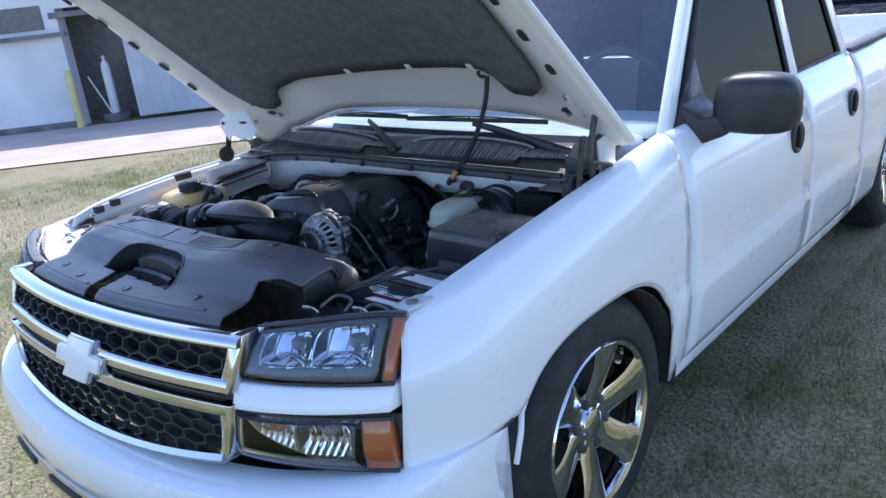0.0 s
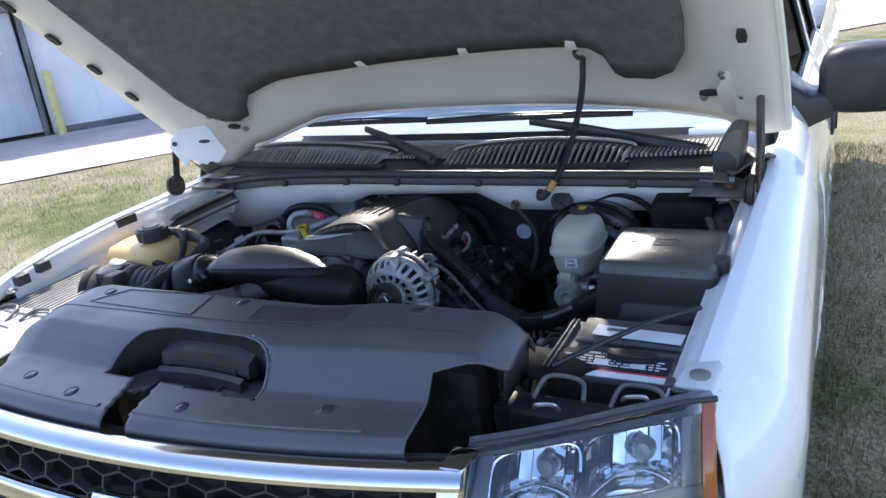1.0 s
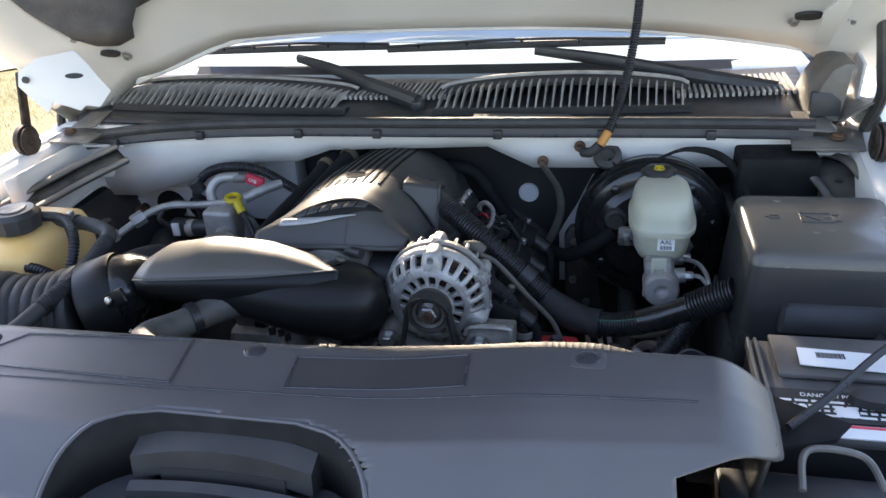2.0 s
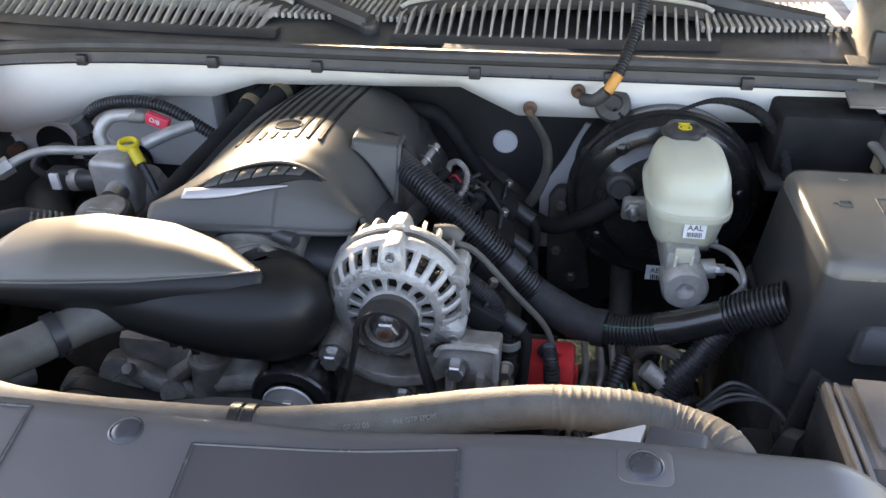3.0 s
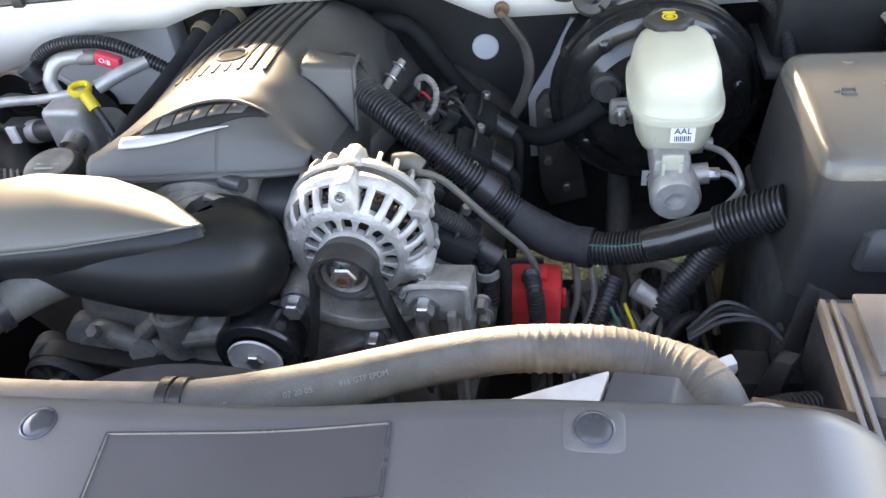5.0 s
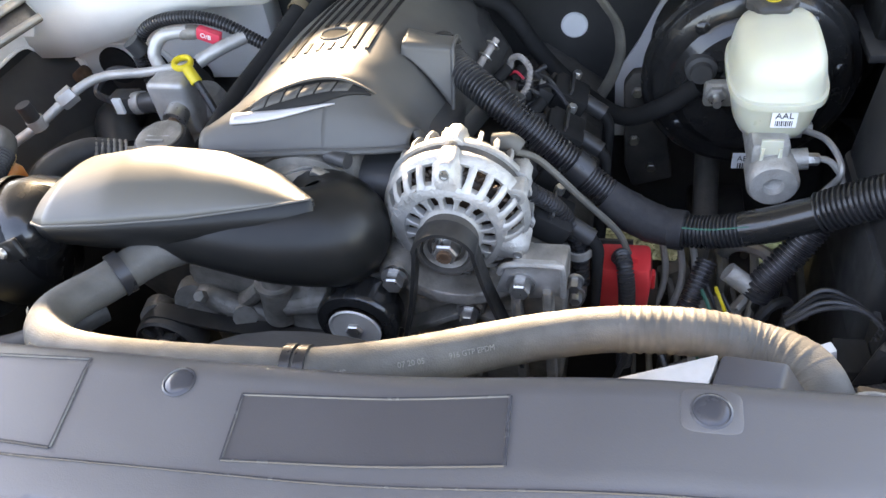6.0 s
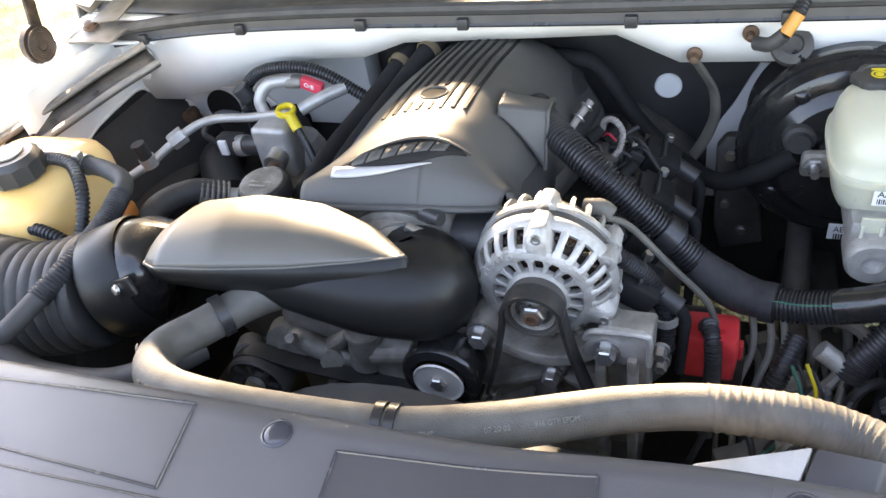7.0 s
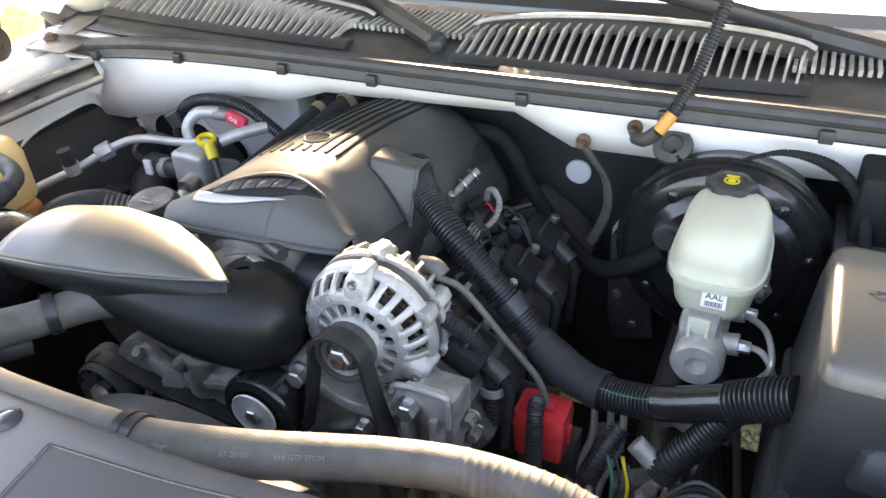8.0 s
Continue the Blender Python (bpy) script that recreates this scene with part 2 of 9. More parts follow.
# ---- mesh tools ----
def V3(*p):
    return np.array(p, float)


def unit(v):
    v = np.asarray(v, float)
    return v / (np.linalg.norm(v) or 1)


def frame_of(axis):
    a = unit(axis)
    h = V3(0, 0, 1) if abs(a[2]) < 0.9 else V3(0, 1, 0)
    u = unit(np.cross(h, a))
    return u, np.cross(a, u), a


def spline(pts, n=8):
    p = [np.asarray(q, float) for q in pts]
    p = [2 * p[0] - p[1]] + p + [2 * p[-1] - p[-2]]
    out = []
    for i in range(1, len(p) - 2):
        for k in range(n):
            t = k / n
            a, b, c, d = p[i - 1], p[i], p[i + 1], p[i + 2]
            out.append(0.5 * (2 * b + (c - a) * t + (2 * a - 5 * b + 4 * c - d) * t * t + (3 * b - a - 3 * c + d) * t ** 3))
    out.append(p[-2])
    return out


def lerp_table(tab, v):
    xs = [t[0] for t in tab]
    return float(np.interp(v, xs, [t[1] for t in tab]))


class MB:
    """A mesh in the making."""

    def __init__(self):
        self.v, self.f = [], []

    def add(self, vs, fs):
        o = len(self.v)
        self.v += [tuple(map(float, q)) for q in vs]
        self.f += [tuple(o + i for i in f) for f in fs]
        return self

    def box(self, c, s, axes=None, taper=1.0):
        ax = axes if axes is not None else np.eye(3)
        vs = []
        for dz in (-.5, .5):
            k = taper if dz > 0 else 1.0
            for dx, dy in ((-.5, -.5), (.5, -.5), (.5, .5), (-.5, .5)):
                vs.append(np.asarray(c, float) + ax[0] * dx * s[0] * k + ax[1] * dy * s[1] * k + ax[2] * dz * s[2])
        return self.add(vs, [(3, 2, 1, 0), (4, 5, 6, 7), (0, 1, 5, 4), (1, 2, 6, 5), (2, 3, 7, 6), (3, 0, 4, 7)])

    def loft(self, rings, closed=True, caps=True):
        n = len(rings[0])
        vs = [q for r in rings for q in r]
        fs = []
        for i in range(len(rings) - 1):
            for j in range(n if closed else n - 1):
                k = (j + 1) % n
                fs.append((i * n + j, i * n + k, (i + 1) * n + k, (i + 1) * n + j))
        if caps and closed:
            fs += [tuple(range(n - 1, -1, -1)), tuple((len(rings) - 1) * n + j for j in range(n))]
        return self.add(vs, fs)

    def lathe(self, prof, o, axis, n=32, caps=True, sy=1.0):
        u, w, a = frame_of(axis)
        rings = [[np.asarray(o, float) + a * h + (u * math.cos(t) + w * math.sin(t) * sy) * max(r, 1e-5) for t in np.linspace(0, 2 * math.pi, n, endpoint=False)]
                 for r, h in prof]
        return self.loft(rings, True, caps)

    def cyl(self, a, b, r, n=16, r2=None):
        d = np.asarray(b, float) - np.asarray(a, float)
        return self.lathe([(r, 0), (r if r2 is None else r2, np.linalg.norm(d))], a, d, n)

    def tube(self, pts, r, n=12, steps=8, rib=0.0, period=0.006, raw=False, flat=1.0):
        p = [np.asarray(q, float) for q in pts] if raw else spline(pts, steps)
        if rib:
            seg = [0]
            for i in range(1, len(p)):
                seg.append(seg[-1] + np.linalg.norm(p[i] - p[i - 1]))
            m = max(4, int(seg[-1] / period * 4))
            ss = np.linspace(0, seg[-1], m)
            p = [np.array([np.interp(s, seg, [q[k] for q in p]) for k in range(3)]) for s in ss]
        rings, u = [], None
        for i, q in enumerate(p):
            t = unit(p[min(i + 1, len(p) - 1)] - p[max(i - 1, 0)])
            if u is None:
                u, w, _ = frame_of(t)
            u = unit(u - t * np.dot(u, t))
            w = np.cross(t, u)
            rr = r(i / (len(p) - 1)) if callable(r) else r
            if rib and i % 4 in (2, 3):
                rr -= rib * 1.6
            rings.append([q + (u * math.cos(a) + w * math.sin(a) * flat) * rr for a in np.linspace(0, 2 * math.pi, n, endpoint=False)])
        return self.loft(rings)

    def prism(self, poly, o, ux, uy, depth):
        """A polygon in the plane o, ux, uy, pushed out by depth along ux x uy."""
        ux, uy = np.asarray(ux, float), np.asarray(uy, float)
        nrm = unit(np.cross(ux, uy)) * depth
        a = [np.asarray(o, float) + ux * p[0] + uy * p[1] for p in poly]
        n = len(poly)
        return self.add(a + [q + nrm for q in a],
                        [tuple(range(n - 1, -1, -1)), tuple(range(n, 2 * n))] + [(i, (i + 1) % n, n + (i + 1) % n, n + i) for i in range(n)])

    def grid(self, fn, us, vs, skip=None):
        pts = [fn(u, v) for u in us for v in vs]
        m = len(vs)
        fs = [(i * m + j, (i + 1) * m + j, (i + 1) * m + j + 1, i * m + j + 1) for i in range(len(us) - 1) for j in range(m - 1)
              if not (skip and skip(0.5 * (us[i] + us[i + 1]), 0.5 * (vs[j] + vs[j + 1])))]
        return self.add(pts, fs)

    def hexnut(self, o, axis, r, h):
        return self.lathe([(r, 0), (r, h * .85), (r * .86, h)], o, axis, 6)


ROOT = {}


def thing(name, at, label, category, group="", kind=""):
    ob = new(name)
    ob.empty_display_size = 0.05
    ob.location = at
    ROOT[ob] = V3(*at)
    return tagged(ob, label, category, group, kind)


def part(name, mb, material, parent=None, label="", bevel=0.0, seg=2, smooth=35.0, thick=0.0, kind=""):
    off = ROOT.get(parent, V3(0, 0, 0)) if parent is not None else V3(0, 0, 0)
    me = bpy.data.meshes.new(name)
    me.from_pydata([tuple(np.array(q) - off) for q in mb.v], [], mb.f)
    bm = bmesh.new()
    bm.from_mesh(me)
    bmesh.ops.recalc_face_normals(bm, faces=bm.faces)
    if bevel:
        es = [e for e in bm.edges if len(e.link_faces) == 2 and e.calc_face_angle(0) > 0.5]
        bmesh.ops.bevel(bm, geom=es, offset=bevel, segments=seg, profile=0.5, affect="EDGES", clamp_overlap=True)
    bm.to_mesh(me)
    bm.free()
    me.materials.append(material)
    for pl in me.polygons:
        pl.use_smooth = smooth > 0
    if smooth > 0:
        me.set_sharp_from_angle(angle=radians(smooth))
    ob = new(name, me)
    if parent is not None:
        ob.parent = parent
        ROOT[ob] = off
    if thick:
        sm = ob.modifiers.new("thickness", "SOLIDIFY")
        sm.thickness, sm.offset = thick, -1.0
    return tagged(ob, label, "", "", kind)


def text(name, body, size, o, ux, uy, material, parent, depth=0.0006, label=""):
    cu = bpy.data.curves.new(name, "FONT")
    cu.body, cu.size, cu.extrude = body, size, depth
    cu.align_x, cu.align_y = "CENTER", "CENTER"
    tmp = bpy.data.objects.new(name, cu)
    scene.collection.objects.link(tmp)
    me = bpy.data.meshes.new_from_object(tmp.evaluated_get(bpy.context.evaluated_depsgraph_get()))
    bpy.data.objects.remove(tmp)
    ux, uy = unit(ux), unit(uy)
    nz = np.cross(ux, uy)
    off = ROOT.get(parent, V3(0, 0, 0))
    M = Matrix(((ux[0], uy[0], nz[0], o[0] - off[0]), (ux[1], uy[1], nz[1], o[1] - off[1]), (ux[2], uy[2], nz[2], o[2] - off[2]), (0, 0, 0, 1)))
    me.transform(M)
    me.materials.clear()
    me.materials.append(material)
    ob = new(name, me)
    ob.parent = parent
    return tagged(ob, label)


# ---- setting ----
DV, NV = V3(0.70, 0.714, 0), V3(-0.714, 0.70, 0)   # along the wall, and away from the truck towards it


def at_wall(d, n, z):
    return DV * d + NV * n + V3(0, 0, z)


mb = MB()
gx = np.concatenate([[-900, -200, -60, -25], np.arange(-14, 12.1, 0.5), [25, 60, 200, 900]])
mb.grid(lambda x, y: (x, y, (0.012 * noise.noise(Vector((x * 0.9, y * 0.9, 0))) if abs(x) < 14 and abs(y) < 20 else 0) - 0.004), gx, gx + 4)
tagged(part("ground", mb, GRASS, smooth=180), "short dry lawn with straw and green patches", "ground", kind="structure")

mb = MB()
rr = random.Random(3)
for _ in range(46000):
    if rr.random() < 0.62:
        x, y = 0.9 + rr.random() ** 1.3 * 1.9, -0.4 + rr.random() * 5.6
    elif rr.random() < 0.8:
        x, y = -1.0 - rr.random() * 5.2, 0.3 + rr.random() * 5.0
    else:
        x, y = -1.4 + rr.random() * 2.4, -0.9 + rr.random() * 3.0
    if np.dot((x, y, 0), NV) > 7.3:
        continue
    a, h, w, b = rr.random() * 6.28, 0.018 + 0.030 * rr.random(), 0.0012 + 0.0016 * rr.random(), rr.random() * 0.035
    ca, sa = math.cos(a), math.sin(a)
    ba = rr.random() * 6.28
    mb.add([(x - ca * w, y - sa * w, -0.006), (x + ca * w, y + sa * w, -0.006), (x + math.cos(ba) * b, y + math.sin(ba) * b, h)], [(0, 1, 2)])
tagged(part("grass", mb, BLADES, smooth=0), "thin straw-coloured and green grass blades on the lawn", "grass", kind="stuff")

mb = MB()
n_near = lambda d: 7.35 + 0.06 * noise.noise(Vector((d * 0.7, 0, 5)))
mb.grid(lambda d, v: at_wall(d, n_near(d) + v * (10.4 - n_near(d)), 0.012), np.arange(-40, 60, 0.5), [0, 0.25, 0.5, 0.75, 1])
tagged(part("road", mb, CONCRETE, smooth=0), "pale sunlit concrete lane beside the lawn", "road", kind="structure")

# white industrial building
wallb = thing("building", tuple(at_wall(-1, 12, 0)), "weathered white industrial building with a recessed bay and sliding door", "building")


def wall_piece(name, d0, d1, z0, z1, n0, n1, material, label="", parent=None):
    m = MB()
    m.add([at_wall(d, n, z) for z in (z0, z1) for d, n in ((d0, n0), (d1, n0), (d1, n1), (d0, n1))],
          [(3, 2, 1, 0), (4, 5, 6, 7), (0, 1, 5, 4), (1, 2, 6, 5), (2, 3, 7, 6), (3, 0, 4, 7)])
    return part(name, m, material, parent or wallb, label, bevel=0.004, seg=1)


wall_piece("wall", -14, -4.1, 0, 2.05, 10.5, 10.8, WALLMAT)
wall_piece("wall", -1.55, 6, 0, 2.05, 10.5, 10.8, WALLMAT)
wall_piece("wall", -4.1, -1.55, 1.75, 2.05, 10.5, 10.8, WALLMAT)
wall_piece("back_wall", -4.3, -1.3, 0, 2.0, 11.3, 11.4, SMOKE, "dark back of the bay")
wall_piece("sliding_door", -3.25, -1.68, 0.05, 1.62, 10.56, 10.62, WALLDOOR, "grey-white ribbed sliding door")
for i in range(9):
    wall_piece("door_rib", -3.2 + i * 0.175, -3.18 + i * 0.175, 0.06, 1.6, 10.556, 10.56, WALLDOOR)
for k, (dd, zz, w, h) in enumerate(((-2.60, 1.24, 0.20, 0.10), (-2.48, 1.14, 0.24, 0.14), (-2.30, 1.20, 0.20, 0.20), (-2.14, 1.24, 0.22, 0.15), (-1.97, 1.16, 0.16, 0.12), (-2.40, 1.02, 0.26, 0.08), (-2.06, 1.04, 0.20, 0.07))):
    pts_ = [(dd + w / 2 * math.cos(a) * (1 + 0.25 * math.sin(3 * a + k)), zz + h / 2 * math.sin(a) * (1 + 0.3 * math.sin(2 * a + 2 * k))) for a in np.linspace(0, 2 * math.pi, 22, endpoint=False)]
    part("paint_smear", MB().add([at_wall(d_, 10.552 - 0.0004 * k, z_) for d_, z_ in pts_], [tuple(range(22))]), WALLMAT, wallb, "sprayed white paint smear", thick=0.002, smooth=0)
wall_piece("door_rail", -4.2, -1.5, 1.62, 1.70, 10.46, 10.52, FOOT, "dark steel door rail")
wall_piece("ledge", -14, -4.0, 1.36, 1.42, 10.38, 10.5, FOOT, "dark projecting ledge")
wall_piece("plinth", -14, -4.12, 0, 0.10, 10.47, 10.5, FOOT)
wall_piece("plinth", -1.5, 6, 0, 0.09, 10.47, 10.5, FOOT)
wall_piece("window", -5.3, -4.3, 1.48, 1.82, 10.485, 10.5, SMOKE, "dark horizontal window")
wall_piece("roof", -14, 6, 2.05, 2.11, 10.5, 18, FOOT)
wall_piece("end_wall", 5.8, 6, 0, 2.05, 10.8, 18, WALLMAT)
for d, z in ((-0.3, 1.0), (0.9, 1.0), (2.1, 1.0), (3.3, 1.0)):
    wall_piece("wall_panel", d - 0.59, d + 0.59, 0.12, 2.0, 10.488, 10.5, WALLMAT)
mb = MB().tube([at_wall(-1.62, 10.42, 0.0), at_wall(-1.58, 10.42, 1.2), at_wall(-1.55, 10.42, 2.05)], 0.035)
part("downpipe", mb, FOOT, wallb, "dark vertical pipe")
for d in (-1.42, -4.08):
    bol = thing("bollard", tuple(at_wall(d, 10.33, 0)), "faded yellow painted steel bollard by the wall", "bollard", "bollards along the wall")
    part("post", MB().lathe([(0.055, 0), (0.055, 0.82), (0.03, 0.86), (0.001, 0.865)], at_wall(d, 10.33, 0), (0, 0, 1), 16), YELLOWPOST, bol)
cy = thing("gas_cylinder", tuple(at_wall(-3.68, 10.8, 0.12)), "white slim gas cylinder standing in a dark bay", "cylinder")
part("body", MB().lathe([(0.06, 0.12), (0.07, 0.15), (0.07, 0.82), (0.05, 0.90), (0.02, 0.93), (0.02, 1.0), (0.001, 1.0)], at_wall(-3.68, 10.8, 0), (0, 0, 1), 18), WALLMAT, cy)
part("valve", MB().cyl(at_wall(-3.72, 10.8, 0.97), at_wall(-3.64, 10.8, 0.97), 0.012), STEEL, cy)
part("stand", MB().box(at_wall(-3.68, 10.8, 0.06), (0.3, 0.3, 0.12)), FOOT, cy, bevel=0.004)
part("brace", MB().cyl(at_wall(-3.95, 10.72, 0.72), at_wall(-3.70, 10.72, 0.10), 0.012), WALLMAT, cy)


# dark parked car behind the truck
def parked_car(x, y):
    car = thing("parked_car", (x, y + 2.2, 0), "dark navy parked car with a glaring windscreen", "car")
    sec = [(0.0, 0.30, 0.62, 0.70), (0.10, 0.24, 0.74, 0.82), (0.9, 0.22, 0.86, 0.92), (1.25, 0.22, 0.92, 0.93), (4.2, 0.22, 0.95, 0.93), (4.6, 0.30, 0.9, 0.80)]
    rings = []
    for dy, zb, zt, hw in sec:
        rings.append([(x + sx * hw * k, y + dy, z) for sx, k, z in ((-1, .9, zb), (-1, 1, zb + .2), (-1, 1, zt - .12), (-1, .9, zt), (1, .9, zt), (1, 1, zt - .12), (1, 1, zb + .2), (1, .9, zb))])
    part("body", MB().loft(rings), NAVY, car, smooth=50)
    cab = [(1.15, 0.90, 0.92, 0.84), (1.95, 1.42, 1.46, 0.66), (3.6, 1.44, 1.48, 0.66), (4.3, 0.93, 0.95, 0.82)]
    rings = [[(x - hw, y + dy, zt - .02), (x - hw * .96, y + dy, zt), (x + hw * .96, y + dy, zt), (x + hw, y + dy, zt - .02), (x + .88, y + dy, .9), (x - .88, y + dy, .9)] for dy, _, zt, hw in cab]
    part("cabin", MB().loft(rings), NAVY, car, smooth=50)
    g = MB().add([(x - .78, y + 1.16, .955), (x + .78, y + 1.16, .955), (x + .62, y + 1.93, 1.455), (x - .62, y + 1.93, 1.455)], [(0, 1, 2, 3)])
    part("windscreen", g, TINT, car, thick=0.004)
    for s in (-1, 1):
        g = MB().add([(x + s * .882, y + 1.45, .98), (x + s * .882, y + 3.9, .98), (x + s * .70, y + 3.5, 1.40), (x + s * .70, y + 2.0, 1.40)], [(0, 1, 2, 3)])
        part("side_window", g, TINT, car, thick=0.004)
        part("mirror", MB().box((x + s * 1.0, y + 1.55, 1.02), (.2, .1, .13)), NAVY, car, bevel=0.03, seg=3)
        part("trim", MB().box((x + s * .935, y + 2.6, .52), (.02, 2.4, .03)), CHROME, car, bevel=0.004)
        for dy in (.85, 3.6):
            w = part("wheel", MB().lathe([(.20, 0), (.31, .02), (.33, .05), (.33, .19), (.31, .21), (.1, .21)], (x + s * .93 - (0.0 if s < 0 else .21), y + dy, .33), (1, 0, 0), 28), TYRE, car)
            part("rim", MB().lathe([(.21, 0), (.19, .03), (.05, .01), (.001, 0)], (x + s * .945, y + dy, .33), (-s, 0, 0), 20), STEEL, w)
    return car


parked_car(-0.55, 5.9)


# ---- pickup truck ----
truck = thing("pickup_truck", (0, 2.4, 0), "white lowered extended-cab pickup truck with its hood open, parked on grass", "truck")
WHEEL_Y, ARCH_C, ARCH_A, ARCH_B, ARCH_Z = 0.895, 0.878, 0.388, 0.338, 0.380
REAR_C = 3.86


def arch_z(y, c):
    k = 1 - (abs(y - c) / ARCH_A) ** 2.8
    return ARCH_Z + ARCH_B * k ** (1 / 2.8) if k > 0 else 0.0


def flank_x(z, y):
    """Outer half-width of the body at a height."""
    x = lerp_table([(0.27, 0.845), (0.31, 0.860), (0.40, 0.878), (0.50, 0.891), (0.565, 0.895), (0.595, 0.885), (0.75, 0.891), (0.85, 0.884), (0.93, 0.862), (1.0, 0.825), (1.04, 0.802)], z)
    if y < 0.50:
        x -= 0.088 * ((0.50 - y) / 0.20) ** 2
    return x


def edge_in(y, s=1):
    """Inner top edge of a fender: half-width and height."""
    if s < 0:
        return lerp_table([(0.30, 0.722), (0.45, 0.736), (1.04, 0.742), (1.36, 0.752)], y), lerp_table([(0.30, 0.912), (0.37, 0.930), (0.535, 0.950), (0.70, 0.961), (1.04, 0.966), (1.36, 0.985)], y)
    return 0.748 + 0.046 * (y - 0.36) / 0.95, 0.897 + 0.135 * (y - 0.36) / 0.95


def fender(s):
    ys = sorted(set([0.305, 0.32, 0.345, 0.38] + list(np.linspace(0.42, 1.350, 36))))

    def fn(y, v):
        x, _, z = sheet(y, v)
        lead = lerp_table([(0.60, 0.240), (0.786, 0.262), (0.91, 0.318)], z) - 0.305
        return (x, y + lead * max(0.0, 1 - (y - 0.305) / 0.25), z)

    def sheet(y, v):
        xi, zi = edge_in(y, s)
        zb = max(arch_z(y, ARCH_C), 0.305 if y > 0.8 else 0.605 - 0.02 * max(0, (0.5 - y) / 0.2))
        xo = max(xi + 0.012, flank_x(zi - 0.15, y))
        if v < 0.12:
            return (s * (xi - 0.002), y, zi - 0.03 * (1 - v / 0.12))
        if v < 0.5:
            th = (v - 0.12) / 0.38 * math.pi / 2
            return (s * (xi + (xo - xi) * math.sin(th) ** 0.85), y, zi - 0.15 * (1 - math.cos(th)))
        z = zi - 0.15 + (zb - zi + 0.15) * (v - 0.5) / 0.5
        return (s * max(xi + 0.012 - 0.03 * max(0, (0.36 - y) / 0.06), flank_x(z, y)), y, z)
    vs = [0, 0.06, 0.12] + list(np.linspace(0.12, 0.5, 12))[1:] + list(np.linspace(0.5, 1, 16))[1:]
    p = part("fender", MB().grid(fn, ys, vs), PAINT, truck, smooth=60, thick=0.004)
    # rolled lip of the wheel arch
    lip = MB()
    yy = np.linspace(ARCH_C - ARCH_A * 0.985, ARCH_C + ARCH_A * 0.985, 40)
    lip.tube([(s * (flank_x(arch_z(y, ARCH_C), y) - 0.008), y, arch_z(y, ARCH_C)) for y in yy], 0.007, n=8, raw=True)
    part("arch_lip", lip, PAINT, p)
    # dark joint between the fender's foot and the bumper
    part("bumper_gap", MB().tube([(s * (flank_x(0.60, y) - 0.002), y, 0.604 - 0.02 * max(0, (0.5 - y) / 0.2)) for y in np.linspace(0.31, ARCH_C - ARCH_A * 0.99, 10)], 0.006, n=8, raw=True), DARK, p, "dark joint above the bumper")
    # mounting ledge with bolts along the hood gap
    led = MB()
    led.grid(lambda y, v: (s * (edge_in(y, s)[0] - 0.001 - (0.035 if s > 0 else 0.012) * v), y, edge_in(y, s)[1] - (0.022 + 0.012 * v if s > 0 else 0.006 + 0.050 * v)), np.linspace(0.38, 1.25, 22), [0, 0.5, 1])
    part("ledge", led, PAINT, p, thick=0.003)
    for y in ((0.69,) if s > 0 else (0.40, 0.46)):
        part("bumper_stop", MB().box((s * (edge_in(y, s)[0] - 0.02), y, edge_in(y, s)[1] - 0.012), (0.022, 0.032, 0.024)), RUBBER, p, "black rubber hood stop", bevel=0.004)
    part("bolt", MB().lathe([(0.012, 0), (0.012, 0.003), (0.008, 0.004), (0.007, 0.009), (0.0, 0.0095)], (s * (edge_in(0.37, s)[0] - 0.018), 0.37, edge_in(0.37, s)[1] - 0.026), (0, 0, 1), 14), STEEL, p)
    if s < 0:
        part("rim_notch", MB().box((s * (edge_in(0.73, s)[0] - 0.004), 0.73, edge_in(0.73, s)[1] - 0.016), (0.010, 0.064, 0.024)), DARK, p, "dark notch in the rim", bevel=0.001)
    # dark wheel housing
    h = MB()
    h.grid(lambda a, x: (s * x, ARCH_C + (ARCH_A + 0.03) * math.cos(a), ARCH_Z - 0.02 + (ARCH_B + 0.03) * math.sin(a)), np.linspace(-0.2, math.pi + 0.25, 22), [0.58, 0.70, 0.80, 0.87])
    part("wheel_housing", h, DARK, p, "black wheel housing", thick=0.004)
    return p


for s in (1, -1):
    fender(s)


def side_panel(name, s, y0, y1, z_top, parent, arch=None, zb=0.305, material=PAINT, ny=14):
    ys = np.linspace(y0, y1, ny)

    def fn(y, v):
        b = max(zb, arch_z(y, arch) if arch else 0)
        z = z_top + (b - z_top) * v
        return (s * flank_x(z, y), y, z)
    return part(name, MB().grid(fn, ys, np.linspace(0, 1, 26)), material, parent, smooth=60, thick=0.02)


